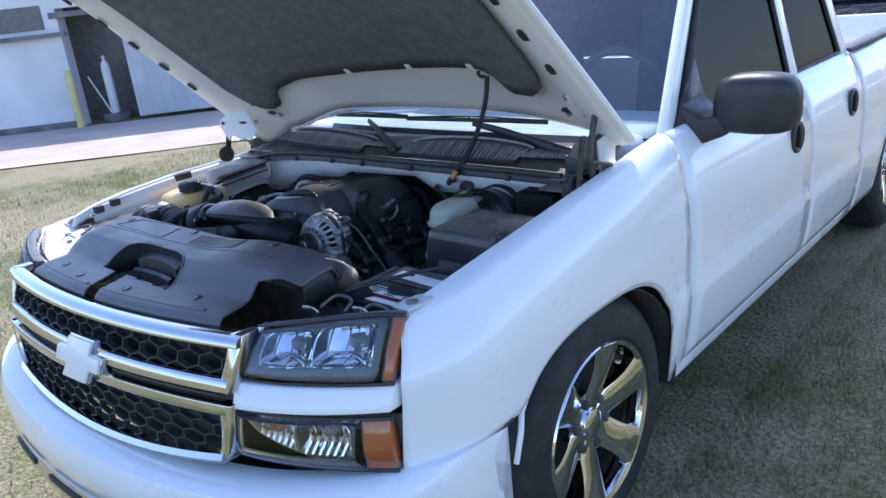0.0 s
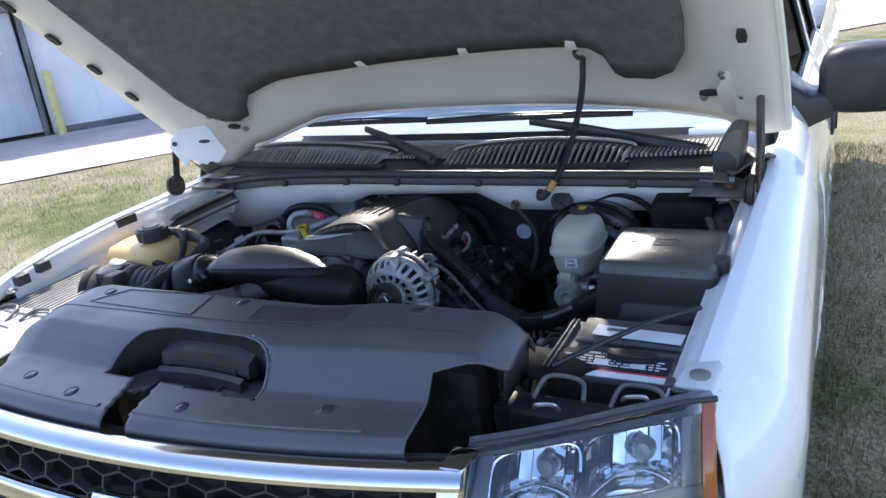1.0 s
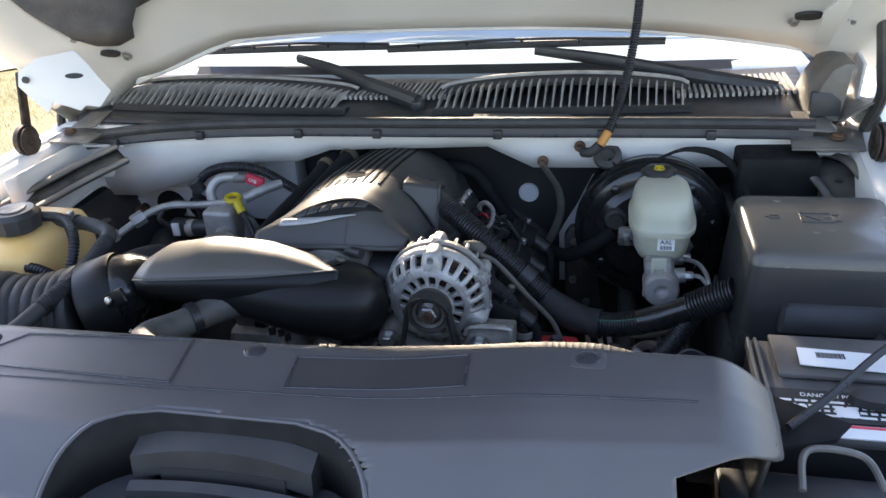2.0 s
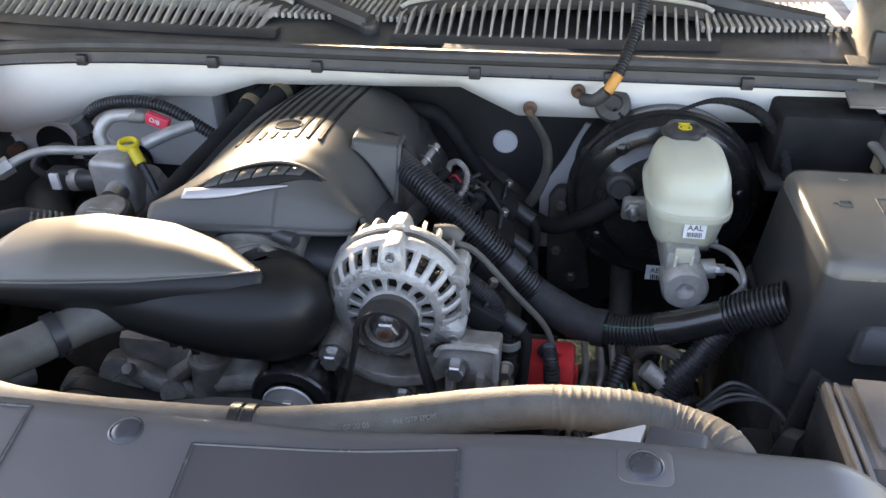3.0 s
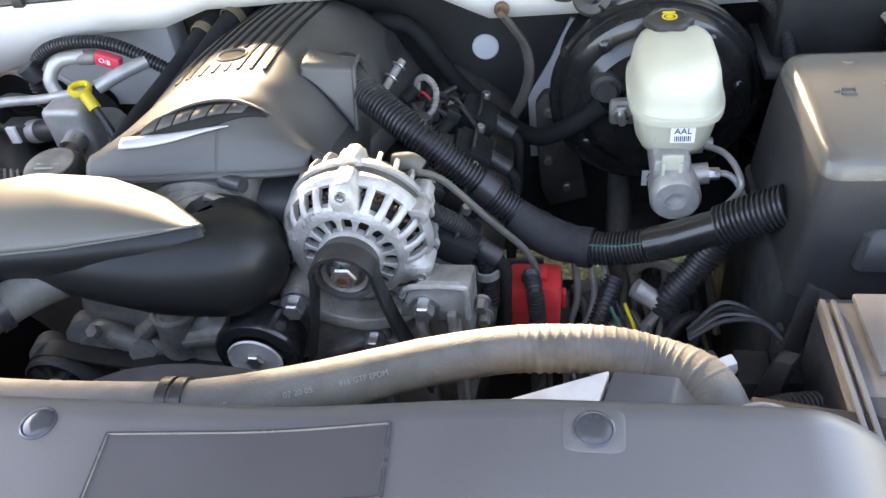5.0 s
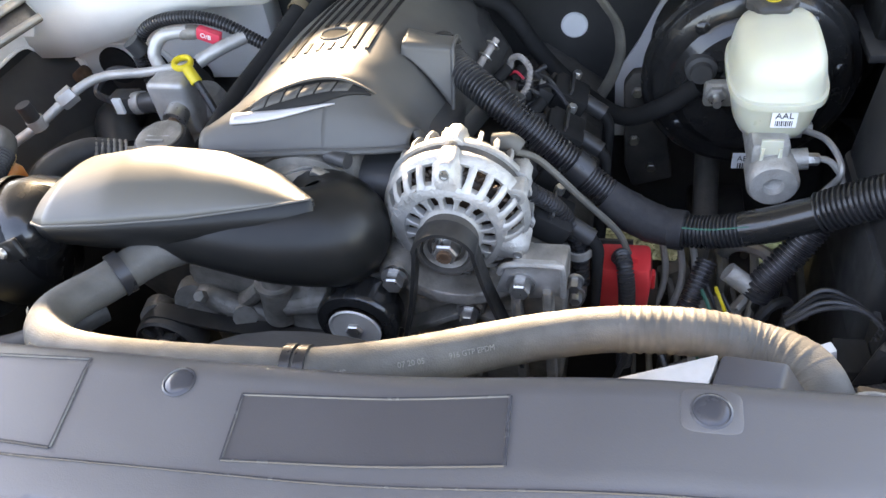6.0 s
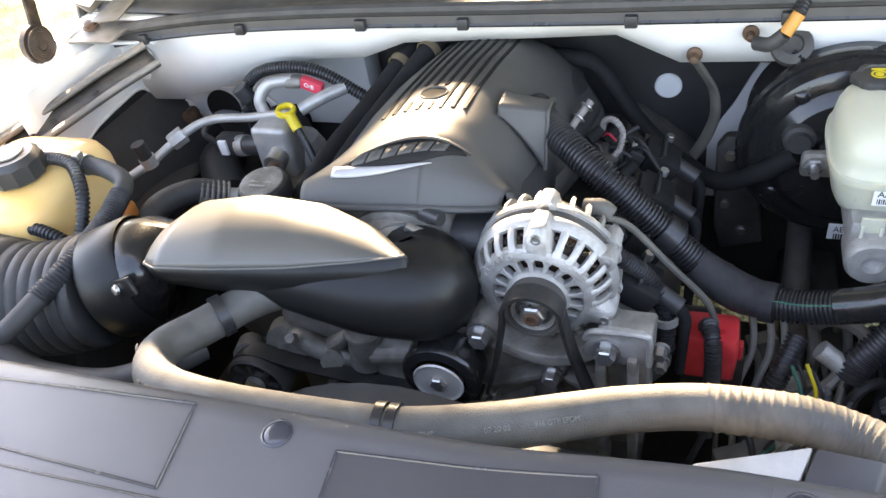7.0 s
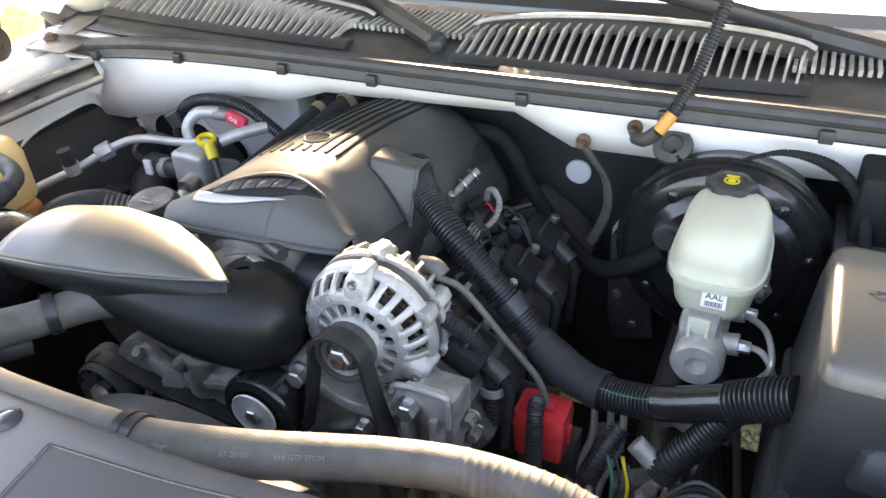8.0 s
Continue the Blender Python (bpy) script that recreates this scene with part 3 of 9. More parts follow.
def wheel(s, y):
    xo, zc, R = s * 0.862, 0.352, 0.352
    w = part("wheel", MB().lathe([(0.236, 0.015), (0.248, 0.0), (0.290, -0.004), (0.325, 0.010), (0.345, 0.032), (R, 0.055), (R, 0.18), (0.340, 0.215), (0.27, 0.24), (0.236, 0.23)],
                                 (xo, y, zc), (-s, 0, 0), 56, caps=False), TYRE, truck, "low-profile black tyre")
    tr = MB()
    for i in range(64):
        a = i / 64 * 2 * math.pi
        for k, off in ((0.075, 0.0), (0.125, 0.03), (0.175, 0.06)):
            c = V3(xo - s * k, y + R * math.cos(a + off), zc + R * math.sin(a + off))
            rad = V3(0, math.cos(a + off), math.sin(a + off))
            tr.box(c, (0.042, 0.026, 0.010), np.array([V3(1, 0, 0), V3(0, -rad[2], rad[1]), rad]))
    part("tread", tr, TYRE, w)
    rim = MB().lathe([(0.241, 0.008), (0.236, 0.0), (0.223, 0.006), (0.216, 0.03), (0.213, 0.12), (0.226, 0.2)], (xo, y, zc), (-s, 0, 0), 56, caps=False)
    part("rim", rim, RIMCHROME, w, "polished chrome rim")
    part("brake_disc", MB().lathe([(0.15, 0.13), (0.15, 0.15), (0.05, 0.15), (0.05, 0.13)], (xo, y, zc), (-s, 0, 0), 36), IRON, w)
    for i in range(6):
        a = i / 6 * 2 * math.pi + 0.3
        e, t = V3(0, math.cos(a), math.sin(a)), V3(0, -math.sin(a), math.cos(a))
        sp = MB()
        rings = []
        for r, wd, dep, th in ((0.040, 0.030, 0.046, 0.03), (0.09, 0.042, 0.040, 0.03), (0.13, 0.042, 0.028, 0.03), (0.17, 0.046, 0.018, 0.03), (0.205, 0.056, 0.012, 0.035), (0.228, 0.064, 0.008, 0.035)):
            o = V3(xo - s * dep, y, zc) + e * r
            rings.append([o + t * wd, o + t * wd * 0.7 + V3(s * 0.006, 0, 0), o - t * wd * 0.7 + V3(s * 0.006, 0, 0), o - t * wd, o - t * wd * 0.8 - V3(s * th, 0, 0), o + t * wd * 0.8 - V3(s * th, 0, 0)])
        sp.loft(rings)
        part("spoke", sp, RIMCHROME, w, smooth=25)
        nut = MB().hexnut(V3(xo - s * 0.05, y, zc) + (e * math.cos(0.52) + t * math.sin(0.52)) * 0.070, (s, 0, 0), 0.0125, 0.018)
        part("lug_nut", nut, IRON, w, "dark lug nut")
    part("hub_cap", MB().lathe([(0.106, -0.062), (0.102, -0.044), (0.060, -0.042), (0.046, -0.044), (0.042, -0.034), (0.030, -0.029), (0.001, -0.028)], (xo, y, zc), (s, 0, 0), 36), RIMCHROME, w)


for s in (1, -1):
    wheel(s, WHEEL_Y)
    wheel(s, REAR_C)
    # cab flank
    for nm, y0, y1 in (("front_door", 1.360, 2.398), ("rear_door", 2.408, 3.08)):
        d = side_panel(nm, s, y0, y1, 1.035, truck, zb=0.345)
        yh = y1 - 0.16
        hb = MB()
        hb.lathe([(0.060, 0), (0.058, 0.010), (0.050, 0.014), (0.040, 0.006), (0.001, 0.004)], (s * 0.883, yh, 0.838), (s, 0, 0), 24, sy=1.0)
        part("handle", hb, PLASTIC, d, "black plastic door handle", smooth=40)
        part("pull", MB().box((s * 0.897, yh, 0.842), (0.016, 0.018, 0.085)), PLASTIC, d, bevel=0.006)
    side_panel("rocker", s, 1.30, 3.08, 0.342, truck, zb=0.295)
    for yg in (1.355, 2.403, 3.09):
        part("door_seal", MB().tube([V3(s * (flank_x(z, yg) - 0.010), yg, z) for z in np.linspace(0.33, 1.03, 20)], 0.008, n=6, raw=True), RUBBER, truck)
    bed = side_panel("bed_side", s, 3.10, 5.05, 1.02, truck, arch=REAR_C, ny=40)
    part("rail_cap", MB().box((s * 0.785, 4.07, 1.030), (0.075, 1.94, 0.022)), PLASTIC, bed, "dusty black bed rail cap", bevel=0.008)
    part("bed_inner", MB().box((s * 0.74, 4.07, 0.80), (0.02, 1.9, 0.44)), PAINT, bed)
    # pillars and glass
    for nm, ya, za, xa, yb, zb, xb, wd in (("a_pillar", 1.405, 1.005, 0.790, 1.97, 1.60, 0.638, 0.060), ("b_pillar", 2.42, 1.03, 0.800, 2.44, 1.60, 0.645, 0.07), ("c_pillar", 3.04, 1.03, 0.800, 2.90, 1.60, 0.645, 0.08)):
        m = MB()
        m.loft([[(s * (xa - .02), ya - wd / 2, za), (s * (xa + .012), ya - wd / 2, za), (s * (xa + .012), ya + wd / 2, za), (s * (xa - .02), ya + wd / 2, za)],
                [(s * (xb - .02), yb - wd / 2, zb), (s * (xb + .012), yb - wd / 2, zb), (s * (xb + .012), yb + wd / 2, zb), (s * (xb - .02), yb + wd / 2, zb)]])
        part(nm, m, PAINT, truck, bevel=0.008)
    for nm, q in (("front_window", [(1.50, 1.035, .795), (2.38, 1.035, .795), (2.40, 1.58, .650), (2.00, 1.58, .650)]), ("rear_window", [(2.465, 1.035, .795), (2.99, 1.035, .795), (2.87, 1.58, .650), (2.485, 1.58, .650)])):
        part(nm, MB().add([(s * x, y, z) for y, z, x in q], [(0, 1, 2, 3)]), TINT, truck, "dark tinted side window", thick=0.004, smooth=0)
        fr = MB()
        pts = [(s * (x + .004), y, z) for y, z, x in q]
        for i in range(4):
            fr.cyl(pts[i], pts[(i + 1) % 4], 0.009, 8)
        part("window_seal", fr, RUBBER, truck)
    part("sail_panel", MB().add([(s * x, y, z) for y, z, x in [(1.44, 1.03, .806), (1.66, 1.035, .806), (1.66, 1.20, .764)]], [(0, 1, 2)]), PLASTIC, truck, thick=0.012)
    # mirror
    hous = MB()
    rings = []
    for x, hy, hz, dz in ((0.860, 0.042, 0.046, -0.012), (0.868, 0.052, 0.064, -0.006), (0.882, 0.059, 0.077, 0), (0.92, 0.062, 0.085, 0.003), (0.97, 0.062, 0.088, 0.004), (1.02, 0.060, 0.087, 0.004), (1.06, 0.056, 0.083, 0.004), (1.083, 0.049, 0.074, 0.003), (1.098, 0.038, 0.060, 0.002), (1.107, 0.024, 0.042, 0.001), (1.112, 0.008, 0.02, 0.0)):
        rings.append([(s * (0.858 + (x - 0.860) * 0.93), 1.62 + 0.02 * (x - 1) + hy * math.copysign(abs(math.cos(a)) ** 0.6, math.cos(a)), 1.072 + dz + hz * math.copysign(abs(math.sin(a)) ** 0.6, math.sin(a))) for a in np.linspace(0, 2 * math.pi, 44, endpoint=False)])
    hous.loft(rings)
    mir = part("wing_mirror", hous, PLASTIC, truck, "black folding door mirror", smooth=75)
    arm = MB().loft([[(s * .79, 1.47, .955), (s * .79, 1.66, .97), (s * .79, 1.66, 1.10), (s * .79, 1.50, 1.09)], [(s * .835, 1.53, .962), (s * .835, 1.665, .972), (s * .835, 1.665, 1.055), (s * .835, 1.54, 1.045)], [(s * .90, 1.570, .988), (s * .90, 1.67, .988), (s * .90, 1.67, 1.045), (s * .90, 1.570, 1.045)]])
    part("arm", arm, PLASTIC, mir, bevel=0.01)
    part("mirror_glass", MB().box((s * 0.975, 1.684, 1.074), (0.16, 0.004, 0.125)), CHROME, mir)
part("roof", MB().grid(lambda x, y: (x, y, 1.605 + 0.05 * (1 - (x / 0.68) ** 2) * min(1, (y - 1.90) / 0.12, (2.97 - y) / 0.1 + 0.2)), np.linspace(-0.665, 0.665, 15), np.linspace(1.93, 2.96, 15)), PAINT, truck, smooth=60, thick=0.03)
part("cab_back", MB().box((0, 3.06, 0.76), (1.64, 0.03, 0.54)), PAINT, truck, bevel=0.006)
part("back_window", MB().box((0, 2.98, 1.31), (1.3, 0.006, 0.55), np.array([V3(1, 0, 0), V3(0, 0.98, 0.18), V3(0, -0.18, 0.98)])), TINT, truck)
part("bed_floor", MB().box((0, 4.07, 0.56), (1.5, 1.9, 0.03)), PAINT, truck)
part("tailgate", MB().box((0, 5.04, 0.76), (1.56, 0.05, 0.50)), PAINT, truck, bevel=0.01)
part("chassis", MB().box((0, 3.2, 0.40), (0.9, 3.4, 0.12)), IRON, truck)
part("undertray", MB().box((0.0, 0.72, 0.27), (1.3, 0.95, 0.02)), DARK, truck)
part("cab_floor", MB().box((0, 2.2, 0.42), (1.62, 1.7, 0.06)), DARK, truck)
for s in (1, -1):
    st = part("seat", MB().box((s * 0.40, 2.2, 0.74), (0.50, 0.50, 0.22)), SEAT, truck, "grey cloth seat", bevel=0.05, seg=3)
    part("backrest", MB().box((s * 0.40, 2.47, 1.06), (0.48, 0.14, 0.58), np.array([V3(1, 0, 0), V3(0, .97, -.22), V3(0, .22, .97)])), SEAT, st, bevel=0.05, seg=3)
    part("headrest", MB().box((s * 0.40, 2.55, 1.40), (0.26, 0.10, 0.17)), SEAT, st, bevel=0.04, seg=3)
part("dashboard", MB().box((0, 1.535, 0.925), (1.5, 0.46, 0.20)), DASH, truck, bevel=0.05, seg=3)
part("steering_wheel", MB().tube([V3(0.40 + 0.18 * math.cos(a), 1.88 - 0.05 * math.sin(a), 1.04 + 0.17 * math.sin(a)) for a in np.linspace(0, 2 * math.pi, 33)], 0.014, raw=True), PLASTIC, truck)


def wind(x, v):
    """Windscreen: x across, v from the base to the roof."""
    c = 1 - (x / 0.80) ** 2
    return (x * (1 - 0.19 * v), 1.395 - 0.155 * c + v * (0.54 + 0.13 * c), 0.990 + 0.030 * c + v * (0.613 - 0.02 * c))


gl = part("windscreen", MB().grid(wind, np.linspace(-0.775, 0.775, 17), np.linspace(0, 1, 9)), GLASS, truck, "curved windscreen reflecting the sky", smooth=80)
gl.visible_shadow = False
part("windscreen_frit", MB().grid(lambda x, v: V3(*wind(x, v * 0.025)) + V3(0, -0.004, 0.003), np.linspace(-0.775, 0.775, 17), [0, 0.5, 1]), INK, truck, smooth=80)
part("windscreen_header", MB().grid(lambda x, v: V3(*wind(x, 0.95 + v * 0.07)) + V3(0, -0.002, 0.003), np.linspace(-0.775, 0.775, 17), [0, 1]), INK, truck)


# front end: everything follows one bowed plan line
def nose(x):
    ax = abs(x)
    return -0.013 + 0.065 * x + 0.215 * ax ** 2 + 0.7 * max(0.0, ax - 0.50) ** 2


def bow(z0, z1, x0, x1, dy0, dy1, depth, n=24):
    """A bar that follows the nose line, from height z0 to z1."""
    rings = []
    for x in np.linspace(x0, x1, n):
        y = nose(x)
        rings.append([(x, y + dy0, z0), (x, y + dy1, z1), (x, y + dy1 + depth, z1), (x, y + dy0 + depth, z0)])
    return MB().loft(rings)


GR = 0.500


def rake(z):
    """How far the grille's face leans back at a height."""
    return -0.014 + (0.38 * (z - 0.755) if z > 0.755 else -0.05 * (0.755 - z))


def grille_foot(x):
    return 0.563 + 0.16 * x * x


gr = part("grille", MB().loft([[(x, nose(x) + 0.022 + dy, z) for dy, z in ((-0.004, 0.856), (-0.002, 0.866), (0.006, 0.875), (0.020, 0.879), (0.034, 0.876), (0.034, 0.858), (0.012, 0.854))] for x in np.linspace(-GR - .016, GR + .016, 40)]), CHROME, truck, "chrome grille surround with a black honeycomb mesh", smooth=50)
part("lower_bar", MB().loft([[(x, nose(x) + rake(0.58) + dy, grille_foot(x) + dz) for dy, dz in ((0.0, 0.002), (-0.006, 0.012), (0.002, 0.024), (0.040, 0.024), (0.040, 0.0))] for x in np.linspace(-GR + .035, GR - .035, 30)]), CHROME, gr, smooth=50)
part("cross_bar", bow(0.764, 0.791, -GR, GR, rake(0.764), rake(0.791), 0.035), CHROME, gr, bevel=0.004)
part("cross_bar", bow(0.713, 0.739, -GR, GR, rake(0.713), rake(0.739), 0.035), CHROME, gr, bevel=0.004)
part("centre_strip", bow(0.736, 0.767, -GR, GR, 0.010, 0.014, 0.02), DARK, gr)
part("centre_ridge", bow(0.750, 0.756, 0.13, GR - 0.03, -0.004, -0.003, 0.02), PLASTIC, gr, bevel=0.001)
for s in (1, -1):
    for zs in (((0.879, 0.0), (0.83, -0.002), (0.764, -0.012)), ((0.739, -0.012), (0.68, -0.016), (0.63, -0.026), (0.612, -0.040), (0.602, -0.062))):
        m = MB()
        rings = []
        for z, dx in zs:
            x = s * (GR + dx)
            y = nose(x) + rake(z)
            rings.append([(x - s * 0.017, y, z), (x + s * 0.012, y + 0.002, z), (x + s * 0.018, y + 0.010, z), (x + s * 0.018, y + 0.05, z), (x - s * 0.017, y + 0.05, z)])
        part("side_bar", m.loft(rings), CHROME, gr, bevel=0.003)
HEX_W, HEX_H = 0.062, 0.034
for zi in range(-1, 11):
    for xi in range(-9, 10):
        cx, cz = xi * HEX_W + (HEX_W / 2 if zi % 2 else 0), 0.580 + zi * HEX_H * 0.86
        if abs(cx) > GR - 0.02 or not 0.590 + 0.16 * cx * cx < cz < 0.862 or 0.722 < cz < 0.782:
            continue
        m = MB()
        ring_ = [(HEX_W * 0.5 * a, HEX_H * 0.577 * b) for a, b in ((0, 1), (1, .5), (1, -.5), (0, -1))]
        for (xa, za), (xb, zb) in zip(ring_, ring_[1:]):
            q0, q1 = V3(cx + xa, 0, cz + za), V3(cx + xb, 0, cz + zb)
            for q in (q0, q1):
                q[1] = nose(q[0]) + rake(q[2]) + 0.020
            m.box((q0 + q1) / 2, (np.linalg.norm(q1 - q0) + 0.002, 0.014, 0.0034), np.array([unit(q1 - q0), V3(0, 1, 0), np.cross(unit(q1 - q0), V3(0, 1, 0))]))
        part("honeycomb_cell", m, PLASTIC, gr, smooth=0)
part("backing", bow(0.57, 0.86, -GR, GR, 0.055, 0.085, 0.01), DARK, gr)
badge = [(-.105, -.022), (-.050, -.022), (-.062, -.062), (.052, -.062), (.060, -.022), (.105, -.022), (.105, .022), (.050, .022), (.062, .062), (-.052, .062), (-.060, .022), (-.105, .022)]
badge = [(x * 0.92 + 0.14 * z, z * 0.80) for x, z in badge]
part("emblem", MB().prism(badge, (0.016, -0.036, 0.763), (1, 0.07, 0), (0, 0.30, 1), -0.03), PAINT, gr, "plain white emblem plate", bevel=0.003)
part("emblem_rim", MB().prism([(x * 1.06, z * 1.08) for x, z in badge], (0.016, -0.030, 0.763), (1, 0.07, 0), (0, 0.30, 1), -0.04), CHROME, gr, bevel=0.003)


def lamp_box(name, s, x0, x1, low, high, y_foot, y_head, marker, cut, label):
    """A lamp cluster that wraps round the corner from x0 to x1; its face leans from y_foot back to y_head."""
    xs = np.linspace(x0, x1, 18)
    zt = lambda x: lerp_table(high, x)
    zl = lambda x: lerp_table(low, x)

    def face(x, v, dy=0.0):
        return V3(s * (x + 0.012 * (1 - v) * (x - x0) / (x1 - x0)), nose(s * x) + y_foot + (y_head - y_foot) * v + dy - 0.006 * math.sin(v * math.pi), zl(x) + (zt(x) - zl(x)) * v)

    def strip(va, vb, dy, xa=x0, xb=x1, n=14):
        return MB().loft([[face(x, va, dy), face(x, (va + vb) / 2, dy - 0.002), face(x, vb, dy), face(x - 0.010, vb, 0.028), face(x - 0.010, va, 0.040)] for x in np.linspace(xa, xb, n)])
    lamp = part(name, MB().loft([[face(x, 0, 0.052), face(x, 0.90, 0.050), face(x0 + (x - x0) * 0.93, 0.62, 0.080), face(x0 + (x - x0) * 0.90, 0.0, 0.10)] for x in xs]), SMOKE, truck, label)
    va, vb = cut
    part("bezel_top", strip(vb, 1.0, 0.004), SMOKE, lamp, "smoked upper bezel", bevel=0.002)
    part("bezel_edge", MB().tube([face(x, 0.985, 0.006) for x in xs], 0.0045, n=8, raw=True), PLASTIC, lamp, "black top edge")
    part("bezel_bottom", strip(0.0, va, 0.004), SMOKE, lamp, "smoked grey lower bezel", bevel=0.002)
    xm = x0 + (x1 - x0) * marker
    part("bezel_inner", strip(va - 0.01, vb + 0.01, 0.006, x0, x0 + 0.034, 4), SMOKE, lamp)
    part("bezel_outer", strip(va - 0.01, vb + 0.01, 0.006, xm - 0.022, xm, 3), SMOKE, lamp)
    xa, xb = x0 + 0.032, xm - 0.022
    vm, vh = (va + vb) / 2, (vb - va) / 2
    upper = high[0][1] > 0.8
    for i in range(2):
        c0, c1 = xa + (xb - xa) * i / 2, xa + (xb - xa) * (i + 0.985) / 2
        cx, hw = (c0 + c1) / 2, (c1 - c0) / 2
        r = MB()
        for st in range(8):
            u0, u1 = -1 + st / 4, -1 + (st + 1) / 4
            bowl = lambda u, v: face(cx + u * hw, vm + vh * v, 0.008 + 0.040 * (1 - max(abs(u) ** 3, abs(v) ** 4)) + 0.004 * math.sin(st * 2.1) + 0.002 * (st % 2) * v)
            r.grid(bowl, np.linspace(u0, u1, 4), np.linspace(-1, 1, 9))
        part("reflector", r, LAMPBOWL, lamp, "faceted silver reflector", smooth=14)
        part("bowl_rim", MB().tube([face(cx + hw * 0.98 * math.copysign(abs(math.cos(a)) ** .45, math.cos(a)), vm + vh * 0.97 * math.copysign(abs(math.sin(a)) ** .45, math.sin(a)), 0.008) for a in np.linspace(0, 2 * math.pi, 49)], 0.0022, n=6, raw=True), LAMPBOWL, lamp)
        part("bulb", MB().lathe([(0.015, 0), (0.015, 0.012), (0.010, 0.020), (0.001, 0.021)], face(cx + (0.01 if upper else 0.0), vm + (0.02 if upper else 0.4 * vh), 0.036), (0, -1, 0.25), 18), AMBER if not upper and i == 0 else STEEL, lamp)
        if upper:
            part("shade", MB().grid(lambda u, v: face(cx + u * hw * 0.9, va + 0.02 + 0.24 * (1 - u * u) * (1 - 0.3 * v), 0.004 + 0.03 * v), np.linspace(-1, 1, 13), [0, 0.5, 1]), LAMPBOWL, lamp, thick=0.002, smooth=60)
        else:
            for k in range(7):
                q = cx - hw * 0.8 + hw * 1.6 * k / 6
                part("flute", MB().tube([face(q, va + 0.06, 0.012), face(q + 0.006, vm, 0.030), face(q + 0.012, vb - 0.06, 0.014)], 0.0045, n=6), LAMPBOWL, lamp)
    part("side_marker", strip(0.03, 0.97, 0.001, xm, x1, 6), AMBER, lamp, "amber side marker", bevel=0.003)
    g = part("lens", MB().grid(lambda x, v: face(x, v, -0.002), np.linspace(x0 + .003, xm, 14), np.linspace(0.01, 0.99, 7)), LENS, lamp, "clear lens", smooth=80, thick=0.002)
    g.visible_shadow = False
    part("seal", MB().tube([face(x, -0.02, 0.006) for x in xs], 0.005, n=8, raw=True), DARK, lamp, "dark gap below the lamp")
    return lamp


for s in (1, -1):
    lamp_box("headlight", s, 0.500, 0.784, [(0.49, 0.789), (0.80, 0.786)], [(0.49, 0.874), (0.58, 0.888), (0.68, 0.902), (0.75, 0.905), (0.80, 0.897)], 0.022, 0.088, 0.945, (0.24, 0.86), "clear headlight with silver reflectors and amber corner")
    lamp_box("turn_signal_lamp", s, 0.492, 0.790, [(0.49, 0.624), (0.80, 0.604)], [(0.49, 0.724), (0.80, 0.712)], -0.008, 0.002, 0.85, (0.17, 0.90), "clear lower lamp with amber corner")
    m = MB().loft([[(s * x, nose(s * x) - .006, .729), (s * x, nose(s * x) + .002, .744), (s * x, nose(s * x) + .010, .770), (s * x, nose(s * x) + .018, .779), (s * x, nose(s * x) + .1, .779), (s * x, nose(s * x) + .1, .729)] for x in np.linspace(.496, .797, 16)])
    part("lamp_divider", m, PAINT, truck, "white painted strip between lamps", bevel=0.004, smooth=50)
    part("nose_panel", MB().prism([(s * 0.728, 0.335), (s * 0.775, 0.330), (s * 0.782, 0.400), (s * 0.770, 0.430), (s * 0.735, 0.40)], (0, 0, 0.896), (1, 0, 0), (0, 1, 0), 0.006), INNER, truck, "white inner fender corner behind the lamp", bevel=0.002)
    part("nose_bolt", MB().lathe([(0.014, 0), (0.014, 0.003), (0.008, 0.005), (0.001, 0.006)], (s * 0.757, 0.365, 0.902), (0, 0, 1), 20), ALLOY_D, truck, "grey round bolt")
    part("corner_gap", MB().box((s * 0.765, 0.42, 0.72), (0.02, 0.12, 0.30)), DARK, truck)

# white sheet-metal corner behind the passenger's lamp
part("support_corner", MB().grid(lambda x, v: (x, nose(x) + 0.085 + (0.34 - nose(x) - 0.085) * v, 0.862 + 0.03 * max(0, (-x - 0.66) / 0.12) ** 2 + 0.012 * v), np.linspace(-0.50, -0.785, 14), np.linspace(0, 1, 8)), INNER, truck, "white sheet-metal corner of the front support", smooth=60, thick=0.004)
for x, y in ((-0.62, 0.25), (-0.70, 0.28)):
    part("support_hole", MB().lathe([(0.009, 0), (0.009, 0.002), (0.001, 0.002)], (x, y, 0.8715 + 0.03 * max(0, (-x - 0.66) / 0.12) ** 2), (0, 0, 1), 16), DARK, truck)

